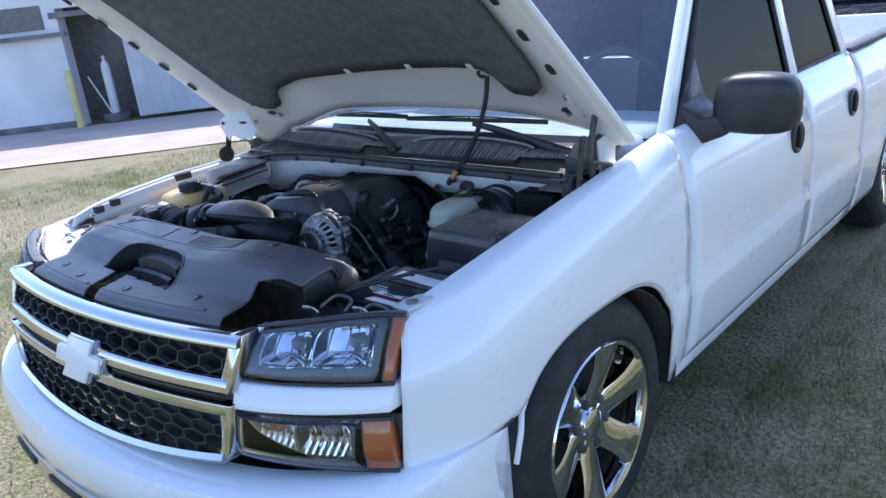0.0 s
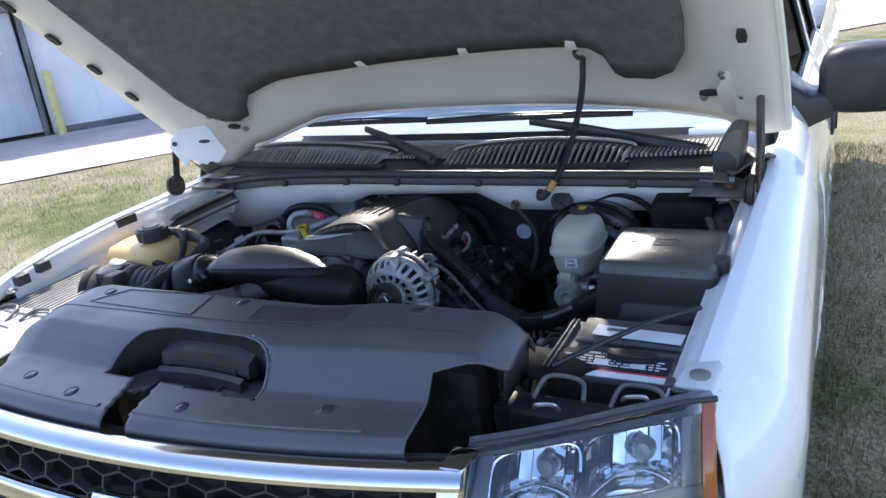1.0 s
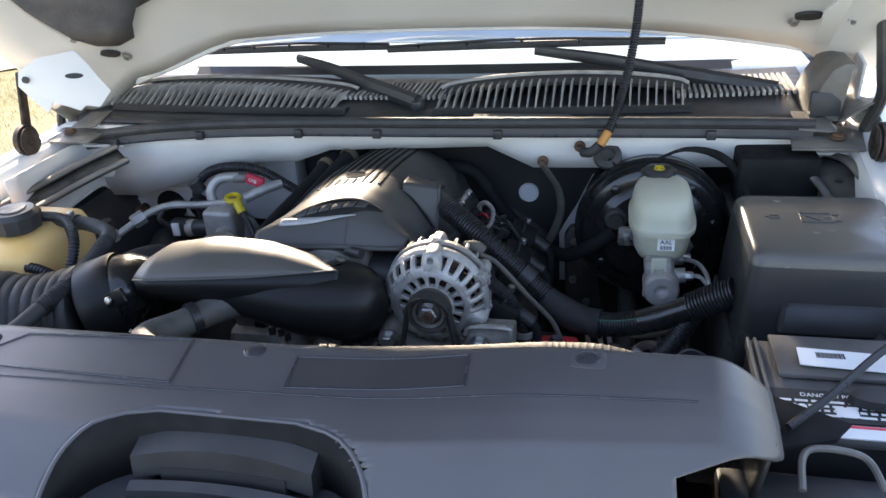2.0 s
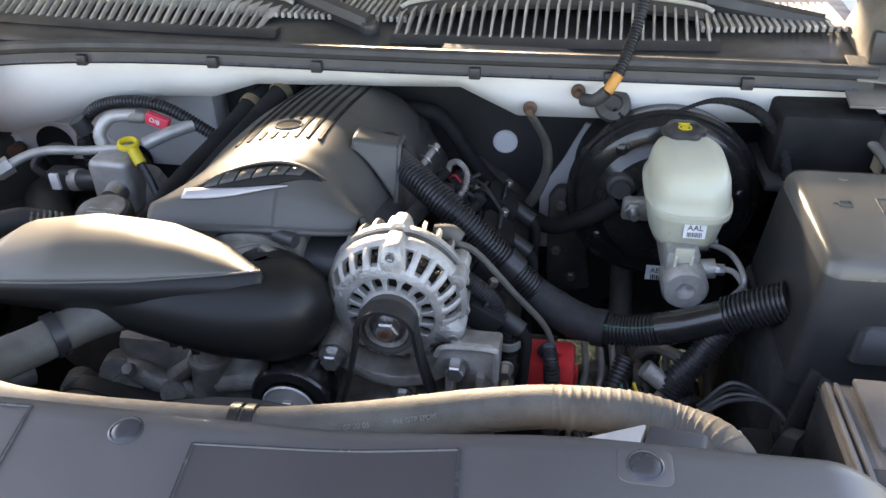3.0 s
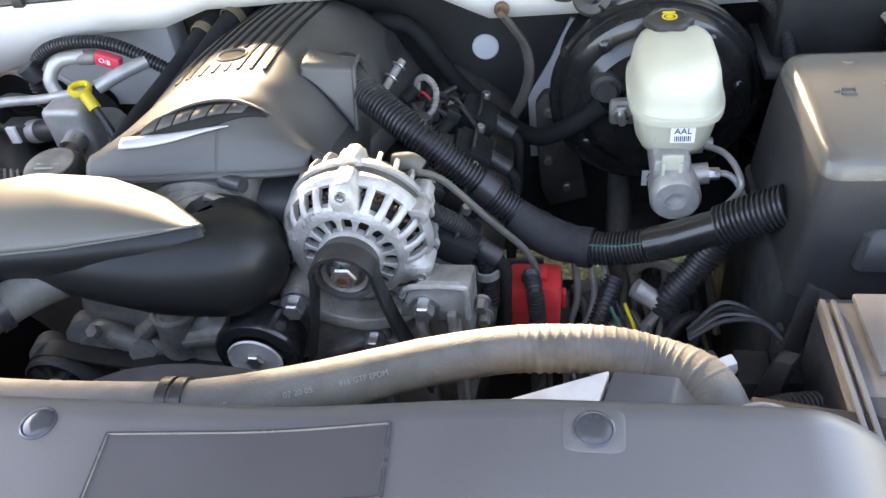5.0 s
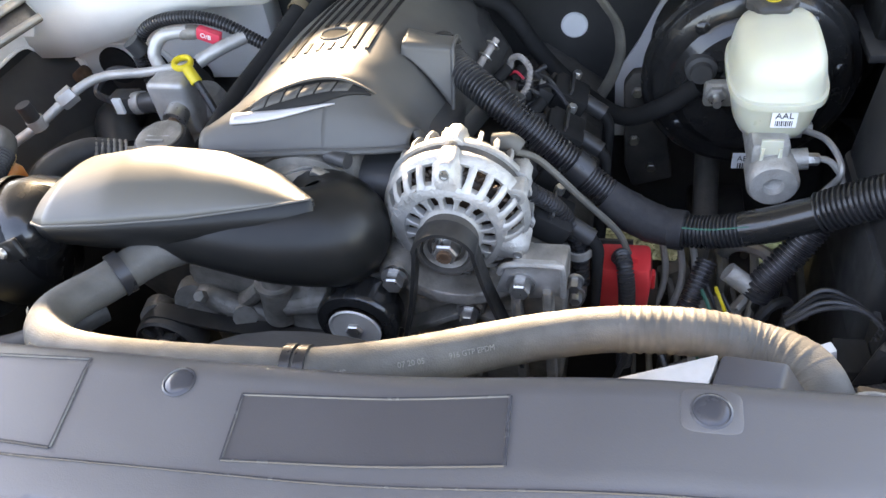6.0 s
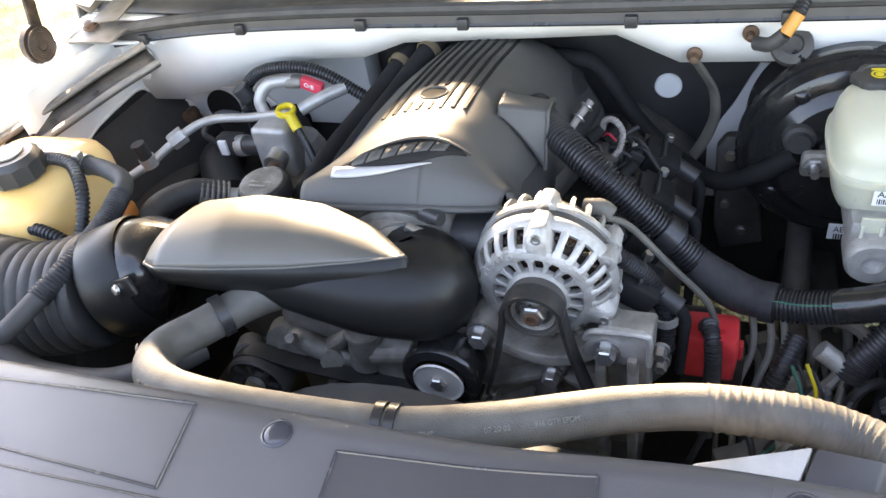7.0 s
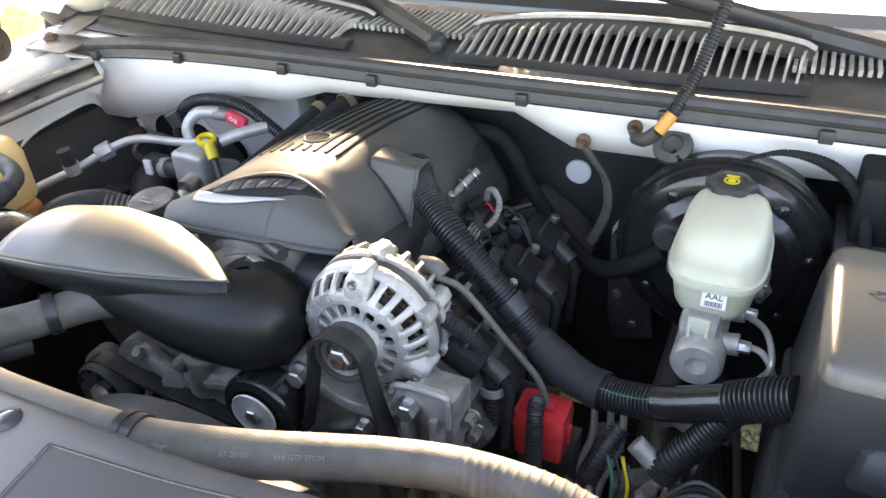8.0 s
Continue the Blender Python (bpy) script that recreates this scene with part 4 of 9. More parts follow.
# bumper
rings = []
for a in np.linspace(-1, 1, 57):
    ax = abs(a)
    if ax < 0.82:
        x = a / 0.82 * 0.78
        y = nose(x) - 0.085
    else:
        k = (ax - 0.82) / 0.18
        x = math.copysign(0.78 + 0.105 * math.sin(k * math.pi / 2), a)
        y = nose(math.copysign(0.78, a)) - 0.085 + 0.05 * k + 0.24 * (1 - math.cos(k * math.pi / 2))
    zt = 0.558 + 0.040 * min(1, max(0, (abs(x) - 0.30) / 0.50)) ** 1.3
    sx = 1 - 0.10 * max(0, ax - 0.82) / 0.18
    rings.append([(x * sx, y + 0.11, zt), (x, y + 0.045, zt), (x, y + 0.010, zt - 0.016), (x, y - 0.006, zt - 0.05), (x, y - 0.002, zt - 0.13), (x, y + 0.012, zt - 0.150),
                  (x * 0.995, y + 0.02, 0.30), (x * 0.98, y + 0.06, 0.27), (x * sx, y + 0.11, 0.29)])
bp_ = part("front_bumper", MB().loft(rings), PAINT, truck, "white painted front bumper", smooth=40)
lo = MB()
lo.loft([[(x, nose(x) - 0.082, 0.405), (x, nose(x) - 0.090, 0.36), (x, nose(x) - 0.075, 0.305), (x, nose(x) - 0.05, 0.305), (x, nose(x) - 0.05, 0.405)] for x in np.linspace(-0.78, 0.78, 40)])
part("lower_trim", lo, CHROME, bp_, "tarnished chrome lower bumper strip", bevel=0.004)
for x in (-0.42, 0.42, -0.13, 0.13):
    part("slot", bow(0.375, 0.392, x - 0.09, x + 0.09, -0.092, -0.092, 0.02, 6), DARK, bp_, bevel=0.003)
part("air_dam", bow(0.20, 0.29, -0.74, 0.74, -0.035, -0.03, 0.02), PLASTIC, bp_)


# hood, tipped up about its rear edge: s along it from the rear, n square to it
HS, HN = V3(0, -0.73, 0.68), V3(0, 0.68, 0.73)


def ease(k):
    k = min(1.0, max(0.0, k))
    return 3 * k * k - 2 * k ** 3


def hood_pt(x, s, dn=0.0):
    n = 1.665 - 0.12 * (abs(x) / 0.80) ** 2.4 - 0.06 * max(0, (s - 0.55) / 0.5) ** 2
    if x < 0:
        n -= 0.06 * ease((-x - 0.42) / 0.22) + 0.045 * ease((-x - 0.64) / 0.06)
    return V3(x, 0, 0) + HS * s + HN * (n + dn)


def hood_rear(x):
    return -0.198 + 0.055 * (abs(x) / 0.80) ** 2


def hood_x(u, s):
    return u * ((0.81 if u > 0 else 0.755) - 0.05 * max(0, s) ** 1.5)


us = np.linspace(-1, 1, 33)
vs = np.linspace(0, 1, 26)


def hood_fn(dn):
    def fn(u, v):
        s0 = hood_rear(u * 0.8)
        s = s0 + (1.10 - s0) * v
        return hood_pt(hood_x(u, s), s, dn)
    return fn


hood = part("hood", MB().grid(hood_fn(0.045), us, vs), PAINT, truck, "open white hood seen from below with a black liner", smooth=60, thick=0.003)


def inner_fn(u, v):
    s0 = hood_rear(u * 0.8)
    s = s0 + (1.10 - s0) * v
    x = hood_x(u, s)
    ed = min(1 - abs(u), 0.16) / 0.16
    dn = 0.030 - 0.022 * math.sin(min(1, ed) * math.pi) * (1 if abs(u) > 0.84 else 0)
    if abs(u) < 0.84 and 0.07 < v < 0.95:
        dn = 0.034
    return hood_pt(x, s, dn)


part("inner_panel", MB().grid(inner_fn, np.linspace(-1, 1, 65), vs), HOODIN, hood, "dusty white pressed inner hood panel", smooth=60, thick=0.003)
rim = MB()
for u in (-1, 1):
    rim.tube([hood_pt(hood_x(u, s), s, 0.036) for s in np.linspace(hood_rear(0.8), 1.10, 20)], 0.011, n=8, raw=True)
rim.tube([hood_pt(hood_x(u, hood_rear(u * .8)), hood_rear(u * .8), 0.036) for u in us], 0.011, n=8, raw=True)
rim.tube([hood_pt(hood_x(u, 1.1), 1.1, 0.036) for u in us], 0.011, n=8, raw=True)
part("hem", rim, HOODIN, hood)


LINER_REAR = [(-0.664, 0.16), (-0.661, 0.121), (-0.652, 0.045), (-0.627, 0.005), (-0.597, -0.016), (-0.568, -0.014), (-0.553, 0.020), (-0.530, 0.049), (-0.495, 0.049), (-0.245, 0.045), (0.080, 0.062), (0.376, 0.088), (0.425, 0.088),
              (0.455, 0.060), (0.466, 0.0), (0.485, -0.016), (0.552, -0.007), (0.600, 0.033), (0.627, 0.095), (0.640, 0.20)]


def liner_edge(x):
    """Rear edge of the felt pad, with a tongue at each corner."""
    return lerp_table(LINER_REAR, x)


part("liner", MB().grid(lambda x, v: hood_pt(x, liner_edge(x) + (0.98 - liner_edge(x)) * v, 0.020), sorted(set(list(np.linspace(-0.664, 0.640, 70)) + [q[0] for q in LINER_REAR])), np.linspace(0, 1, 18)), LINER, hood, "dark grey felt hood liner", smooth=60, thick=0.014)
for x in (-0.19, 0.13, 0.40):
    part("liner_tab", MB().prism([(-.030, -.012), (.030, -.012), (.022, .020), (-.022, .020)], hood_pt(x, liner_edge(x) + 0.004, 0.012), (1, 0, 0), HS, 0.006), HOODIN, hood, "white liner clip tab", bevel=0.002)
for u in (-1, 1):
    for s in ((0.20, 0.33, 0.455, 0.58, 0.70, 0.82) if u > 0 else (0.253, 0.374, 0.495, 0.614, 0.735)):
        x = hood_x(u * 0.925, s) if u > 0 else -0.698
        part("slot", MB().prism([(-.007, -.018), (.007, -.018), (.010, .0), (.007, .018), (-.007, .018), (-.010, 0)], hood_pt(x, s, 0.006), (1, 0, 0), HS, 0.006), DARK, hood, "dark slotted hole")
    for du, s in ((0.90, -0.02), (0.80, -0.06), (0.86, 0.04)):
        part("bolt", MB().lathe([(0.010, 0), (0.010, 0.004), (0.006, 0.005), (0.006, 0.010), (0.001, 0.0105)], hood_pt(hood_x(u * du, s), s, 0.016), -HN, 12), STEEL, hood)
    part("oval_hole", MB().prism([(.022 * math.cos(a), .010 * math.sin(a)) for a in np.linspace(0, 6.283, 16, endpoint=False)], hood_pt(hood_x(u * 0.82, -0.03), -0.03, 0.012), (1, 0, 0), HS, 0.006), DARK, hood)
    # hinge with arm and coil spring
    a0 = V3(u * 0.765, 1.06, 0.965)
    hg = part("hinge", MB().tube([a0, V3(u * 0.768, 1.07, 0.985), V3(u * 0.766, 1.085, 1.0)] if u < 0 else [a0, V3(u * 0.772, 1.03, 1.03), V3(u * 0.770, 1.04, 1.07), hood_pt(u * 0.765, 0.0, 0.03)], 0.008, n=8, flat=1.6), IRON, hood, "dark steel hood hinge")
    hx, hy = (0.0, 0.0) if u > 0 else (-0.020, -0.028)
    if u < 0:
        c, au, av = V3(-0.645, 0.894, 1.044), unit((0.92, 0.38, -0.06)), unit((-0.1, 0.35, 0.93))
        part("hinge_plate", MB().prism([(0, 0), (.010, .020), (.034, .012), (.056, .003), (.066, .012), (.090, .008), (.112, .036), (.092, .064), (.074, .092), (.056, .112), (-.010, .100), (-.042, .078), (-.045, .052)], c, au, av, 0.004), HOODIN, hg, "white notched hinge plate", bevel=0.0015)
        part("plate_bolt", MB().lathe([(0.010, 0), (0.010, 0.003), (0.006, 0.004), (0.006, 0.009), (0.001, 0.0095)], c + au * -.030 + av * .062, np.cross(au, av), 14), IRON, hg)
        part("plate_slot", MB().prism([(.016 * math.cos(a), .005 * math.sin(a)) for a in np.linspace(0, 6.283, 16, endpoint=False)], c + au * .052 + av * .066 - np.cross(au, av) * .001, au, av, 0.006), DARK, hg)
    else:
        part("hinge_plate", MB().prism([(-.05, -.10), (.03, -.12), (.045, -.02), (.03, .05), (-.03, .06), (-.055, 0)], hood_pt(u * 0.735, 0.0, 0.024), (u, 0, 0), HS, 0.006 * u), HOODIN, hg, bevel=0.002)
    part("gusset", MB().prism([(-.02, -.02), (.05, -.03), (.06, .06), (.02, .09), (-.03, .08)], V3(u * 0.755, 1.12, 0.99), (0, 1, 0), (0, 0, 1), 0.006), INNER, hg, bevel=0.002)
    sp = MB()
    pts = []
    for k in range(140):
        a = k / 140 * 5 * 2 * math.pi
        r = 0.010 + 0.016 * k / 140
        pts.append(V3(u * (0.752 + hx), 0.955 + hy + r * math.cos(a), 0.982 + r * math.sin(a)))
    sp.tube(pts, 0.0022, n=6, raw=True)
    part("spiral_spring", sp, SPRING, hg, "dark coiled clock spring")
    part("spring_disc", MB().lathe([(0.030, 0), (0.031, 0.003), (0.030, 0.010), (0.010, 0.011), (0.009, 0.016), (0.001, 0.016)], (u * (0.766 + hx), 0.955 + hy, 0.982), (-u, 0, 0), 28), SPRING, hg, "rusty round spring housing")
    part("spring_post", MB().prism([(-.018, 0), (.022, 0), (.016, .06), (.004, .075), (-.012, .06)], (u * (0.772 + hx), 0.962 + hy, 0.90), (0, 1, 0), (0, 0, 1), 0.008), SPRING, hg, bevel=0.003)
    part("link", MB().prism([(-.012, 0), (.012, 0), (.010, .13), (-.010, .13)], (u * (0.770 + hx), 0.965 + hy, 0.975), (0, 1, 0), (0, .25, 1), 0.007), SPRING, hg, "flat steel hinge link", bevel=0.003)

# bay walls in white paint
for s in (1, -1):
    m = MB().grid(lambda y, v: (s * (edge_in(y, s)[0] - (0.034 if s > 0 else 0.014) - 0.02 * v), y, edge_in(y, s)[1] - (0.034 if s > 0 else 0.054) - 0.10 * v), np.linspace(0.36, 1.25, 24), np.linspace(0, 1, 4))
    ap = part("inner_fender", m, INNER, truck, "white inner fender rail with round holes", thick=0.004)
    for y in (0.50, 0.66, 0.80, 0.95):
        part("hole", MB().lathe([(0.010, 0), (0.010, 0.004), (0.001, 0.0042)], (s * (edge_in(y, s)[0] - 0.044), y, edge_in(y, s)[1] - 0.075), (-s, 0, 0), 14), DARK, ap)
    m = MB().grid(lambda y, v: (s * (0.70 - 0.105 * min(1, v * 3)), y, 0.84 - 0.55 * v), np.linspace(0.30, 1.2, 8), np.linspace(0, 1, 6))
    part("wheel_well_wall", m, DARK, truck, thick=0.004)
    ox = 0.045 if s > 0 else 0.0
    q0 = spline([V3(s * (0.665 + ox), 1.045, 0.930), V3(s * (0.700 + ox * .7), 0.985, 0.936), V3(s * (0.730 + ox * .4), 0.90, 0.912), V3(s * 0.750, 0.78, 0.875), V3(s * 0.752, 0.68, 0.85)], 6)
    q1 = spline([V3(s * (0.605 + ox), 1.045, 0.918), V3(s * (0.645 + ox * .7), 0.985, 0.914), V3(s * (0.686 + ox * .4), 0.90, 0.882), V3(s * 0.715, 0.78, 0.842), V3(s * 0.722, 0.68, 0.82)], 6)
    if s < 0:
        q0 = spline([V3(-0.600, 0.995, 0.948), V3(-0.650, 0.935, 0.931), V3(-0.690, 0.870, 0.915), V3(-0.715, 0.80, 0.907), V3(-0.730, 0.71, 0.902)], 6)
        q1 = [q + V3(0.032, -0.018, -0.020) for q in q0]
    # lit edges are put in as paler tubes, the shaded web between darker
    bra = part("brace", MB().tube(q0, 0.0085, n=10, raw=True, flat=0.7), TANSTEEL, truck, "grey-brown pressed steel brace", smooth=60)
    part("flange", MB().tube(q1, 0.0075, n=10, raw=True, flat=0.7), TANSTEEL, bra, smooth=60)
    part("web", MB().loft([[a + V3(0, 0, -.006), b + V3(0, 0, -.006)] for a, b in zip(q0, q1)], closed=False, caps=False), IRON, bra, "brace web, darkened for its shaded hollow", smooth=60, thick=0.003)
    for k in (8, 14):
        part("hole", MB().lathe([(0.006, 0), (0.006, 0.002), (0.001, 0.0022)], (q0[k] + q1[k]) / 2 + V3(0, 0, -0.0035), (0, 0, 1), 14), DARK, bra)
    part("brace_plate", MB().box((s * (0.66 + 1.2 * ox), 1.05, 0.938), (0.11, 0.06, 0.006)), INNER, truck, bevel=0.002)
    for dx in (-0.04, 0.05):
        part("bolt", MB().hexnut((s * (0.66 + 1.2 * ox) + dx * 0.7, 1.04, 0.941), (0, 0, 1), 0.010, 0.008), STEEL, truck)


# plenum: the white band below the cowl, and the dark firewall behind the engine
def plen_y(x):
    return 1.05 - 0.025 * (1 - (x / 0.75) ** 2)


BAND = [(-0.78, 0.812), (-0.62, 0.818), (-0.33, 0.902), (-0.24, 0.906), (-0.17, 0.930), (0.135, 0.940), (0.218, 0.900), (0.57, 0.902), (0.72, 0.90)]
m = MB().grid(lambda x, v: (x, plen_y(x) + 0.010 * v, 0.972 + (lerp_table(BAND, x) - 0.972) * v), sorted(set(list(np.linspace(-0.78, 0.72, 61)) + [b[0] for b in BAND])), [0, 0.5, 1])
pl = part("plenum_panel", m, INNER, truck, "white painted plenum panel above the firewall", smooth=40, thick=0.03)
part("panel_patch", MB().prism([(0, 0), (.10, 0), (.12, .045), (.09, .085), (0, .085)], (-0.755, 1.034, 0.865), (1, 0, 0), (0, .1, 1), -0.004), INNER, pl, bevel=0.002)
fw = part("firewall", MB().box((0.16, 1.20, 0.68), (1.16, 0.06, 0.60)), DARK, truck, "black padded firewall")
part("firewall_step", MB().box((-0.50, 1.14, 0.815), (0.44, 0.06, 0.150)), INNER, fw, "white lower firewall panel", bevel=0.01)
part("round_plug", MB().lathe([(0.0205, 0), (0.0205, 0.003), (0.018, 0.005), (0.001, 0.005)], (0.194, 1.169, 0.795), (0, -1, 0), 28), PAINT, fw, "white round plug")
part("edge_panel", MB().prism([(0.258, 0.60), (0.257, 0.71), (0.266, 0.728), (0.293, 0.776), (0.310, 0.815), (0.322, 0.840), (0.345, 0.835), (0.36, 0.78), (0.36, 0.70), (0.285, 0.70), (0.276, 0.66), (0.276, 0.60)], (0, 1.163, 0), (1, 0, 0), (0, 0, 1), 0.006), INNER, fw, "white edge of the booster opening")
for x, z in ((0.242, 0.917), (0.307, 0.945)):
    st = part("stud", MB().lathe([(0.010, 0), (0.010, 0.004), (0.005, 0.005), (0.005, 0.018), (0.001, 0.019)], (x - 0.006, plen_y(x) - 0.001, z), (0, -1, 0), 14), COPPER, pl, "rusty stud")
part("grommet", MB().lathe([(0.025, -0.004), (0.024, 0.004), (0.013, 0.007), (0.012, 0.002), (0.001, 0.002)], (0.350, plen_y(.35) - 0.004, 0.928), (0, -0.72, 0.69), 24), IRON, pl, "brown rubber grommet")
part("rosette", MB().lathe([(0.013, 0), (0.013, 0.003), (0.009, 0.004), (0.009, 0.002), (0.005, 0.003), (0.001, 0.005)], (-0.66, 1.108, 0.775), (0, -1, 0), 20), INNER, fw)
part("lower_firewall", MB().box((-0.50, 1.155, 0.56), (0.52, 0.05, 0.40)), DARK, fw, "dark padded lower firewall")
# flat black discs put the shade of round openings into colour
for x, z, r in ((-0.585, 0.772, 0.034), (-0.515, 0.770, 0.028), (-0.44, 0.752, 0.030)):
    part("opening_shade", MB().lathe([(r, 0), (r, 0.004), (0.001, 0.0042)], (x, 1.1085, z), (0, -1, 0), 28), GROOVE, fw)
part("scored_panel", MB().prism([(0, 0), (0.155, 0), (0.195, -0.042), (0.190, -0.046), (0.152, -0.004), (0, -0.004)], (-0.655, 1.1075, 0.815), (1, 0, 0), (0, 0, 1), 0.002), HOODIN, fw)
# white side sheet with its large dark opening beside the coolant tank
side = part("side_sheet", MB().grid(lambda y, z: V3(-0.700 + 0.03 * (0.93 - z), y, z), np.linspace(0.80, 1.12, 12), np.linspace(0.70, 0.95, 10)), INNER, truck, "white side sheet of the bay with a large opening", smooth=60, thick=0.004)
# no hole is cut: a black sheet paints the shade inside it
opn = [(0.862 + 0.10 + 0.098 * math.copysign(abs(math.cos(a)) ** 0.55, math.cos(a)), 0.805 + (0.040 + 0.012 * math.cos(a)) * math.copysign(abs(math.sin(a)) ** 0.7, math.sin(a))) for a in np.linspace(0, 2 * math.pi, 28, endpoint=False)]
part("side_opening", MB().add([V3(-0.6955 + 0.03 * (0.93 - z), y, z) for y, z in opn], [tuple(range(28))]), GROOVE, side, "flat black sheet for the opening's shade", thick=0.002, smooth=0)
part("opening_lip", MB().tube([V3(-0.694 + 0.03 * (0.93 - z), y, z) for y, z in opn + opn[:1]], 0.003, n=6, raw=True), INNER, side)

# rubber seal and its carrier along the front of the cowl
def seal_drop(x):
    return (0.045 if x < 0 else 0.012) * abs(x / 0.7) ** 3


def seal_y(x):
    return 1.035 - 0.035 * (1 - (x / 0.70) ** 2)


m = MB().tube([V3(x, seal_y(x), 0.996 - seal_drop(x)) for x in np.linspace(-0.72, 0.68, 30)], 0.010, n=10, raw=True)
cw = part("cowl", m, RUBBER, truck, "black plastic cowl with louvres below the windscreen")
part("carrier", MB().loft([[(x, seal_y(x) - .006, .976 - seal_drop(x)), (x, seal_y(x) - .003, .990 - seal_drop(x)), (x, seal_y(x) + .04, .993 - 0.6 * seal_drop(x)), (x, seal_y(x) + .04, .976 - 0.6 * seal_drop(x))] for x in np.linspace(-0.72, 0.68, 30)]), PLASTIC, cw)
m = MB().tube([V3(x, seal_y(x) - 0.004, 0.974 - seal_drop(x)) for x in np.linspace(-0.72, 0.66, 30)], 0.0035, n=6, raw=True)
part("cable", m, CONDUIT, cw)
for x in (-0.62, -0.42, -0.213, -0.06, 0.16, 0.34, 0.518):
    part("clip", MB().box((x, seal_y(x) - 0.008, 0.977 - seal_drop(x)), (0.016, 0.010, 0.016)), PLASTIC, cw, bevel=0.002)


def cowl_fn(x, v):
    return V3(x, seal_y(x) + 0.012 + v * (1.325 - 0.09 * (1 - (x / 0.8) ** 2) - seal_y(x)), 0.984 + 0.026 * v + 0.004 * math.sin(v * 3.1))


part("base_panel", MB().grid(cowl_fn, np.linspace(-0.74, 0.70, 40), np.linspace(0, 1, 8)), PLASTIC, cw, smooth=60, thick=0.004)


def louvre(x0, x1, n, rise, lean, skew):
    """A raised louvred hump between x0 and x1."""
    body = MB()
    hump = lambda x: rise * math.sin(max(0.0, min(1.0, (x - x0) / (x1 - x0))) * math.pi) ** 0.55
    top = MB()
    xs = np.linspace(x0, x1, 40)
    top.loft([[cowl_fn(x, 0.50) + V3(0, 0, hump(x) + .004), cowl_fn(x, 0.62) + V3(0, 0, hump(x) + .012), cowl_fn(x, 0.80) + V3(0, 0, hump(x) * .8 + .006), cowl_fn(x, 0.82) + V3(0, 0, .0), cowl_fn(x, 0.50) + V3(0, 0, hump(x) - .002)] for x in xs])
    part("louvre_brow", top, PLASTIC, cw, smooth=50)
    # the brow's lit edge is painted in as a paler bead
    part("brow_edge", MB().tube([cowl_fn(x, 0.60) + V3(0, 0, hump(x) + .013) for x in xs], 0.0038, n=8, raw=True), SLATMAT, cw, "louvre edge painted pale as if sunlit", smooth=60)
    sill = MB()
    sill.loft([[cowl_fn(x, 0.18) + V3(0, 0, .002), cowl_fn(x, 0.22) + V3(0, 0, .010), cowl_fn(x, 0.30) + V3(0, 0, .006), cowl_fn(x, 0.30)] for x in xs])
    part("louvre_sill", sill, PLASTIC, cw, smooth=50)
    for i in range(n):
        x = x0 + (x1 - x0) * (i + 0.7) / (n + 0.4)
        h = hump(x)
        a, b = cowl_fn(x - lean, 0.24), cowl_fn(x, 0.56) + V3(0, 0, h + 0.006)
        s = MB().loft([[a + V3(-.0016, 0, .004), a + V3(.0016, 0, .004), a + V3(.0016, 0, .010), a + V3(-.0016, 0, .010)],
                       [(a + b) / 2 + V3(-.0016 - lean * skew, 0, h * .12), (a + b) / 2 + V3(.0016 - lean * skew, 0, h * .12), (a + b) / 2 + V3(.0016 - lean * skew, .012, h * .3 + .012), (a + b) / 2 + V3(-.0016 - lean * skew, .012, h * .3 + .012)],
                       [b + V3(-.0016, 0, -.004), b + V3(.0016, 0, -.004), b + V3(.0016, .01, .002), b + V3(-.0016, .01, .002)]])
        part("slat", s, SLATMAT, cw, smooth=30)


louvre(-0.66, -0.14, 34, 0.022, 0.020, 0.35)
louvre(0.03, 0.49, 30, 0.026, 0.004, 0.2)
for i in range(24):
    x = -0.20 + i * 0.0105
    part("vent_bar", MB().box(cowl_fn(x, 0.66) + V3(0, 0, 0.003), (0.005, 0.10, 0.008)), SLATMAT, cw)
for i in range(20):
    x = 0.47 + i * 0.0105
    part("vent_bar", MB().box(cowl_fn(x, 0.62) + V3(0, 0, 0.003), (0.005, 0.12, 0.008)), SLATMAT, cw)
part("lip_plate", MB().prism([(0, 0), (.20, -.004), (.17, .020), (.0, .022)], cowl_fn(0.11, 0.06) + V3(0, 0, .004), (1, 0, 0), (0, 1, .2), 0.004), COVER, cw, bevel=0.001)


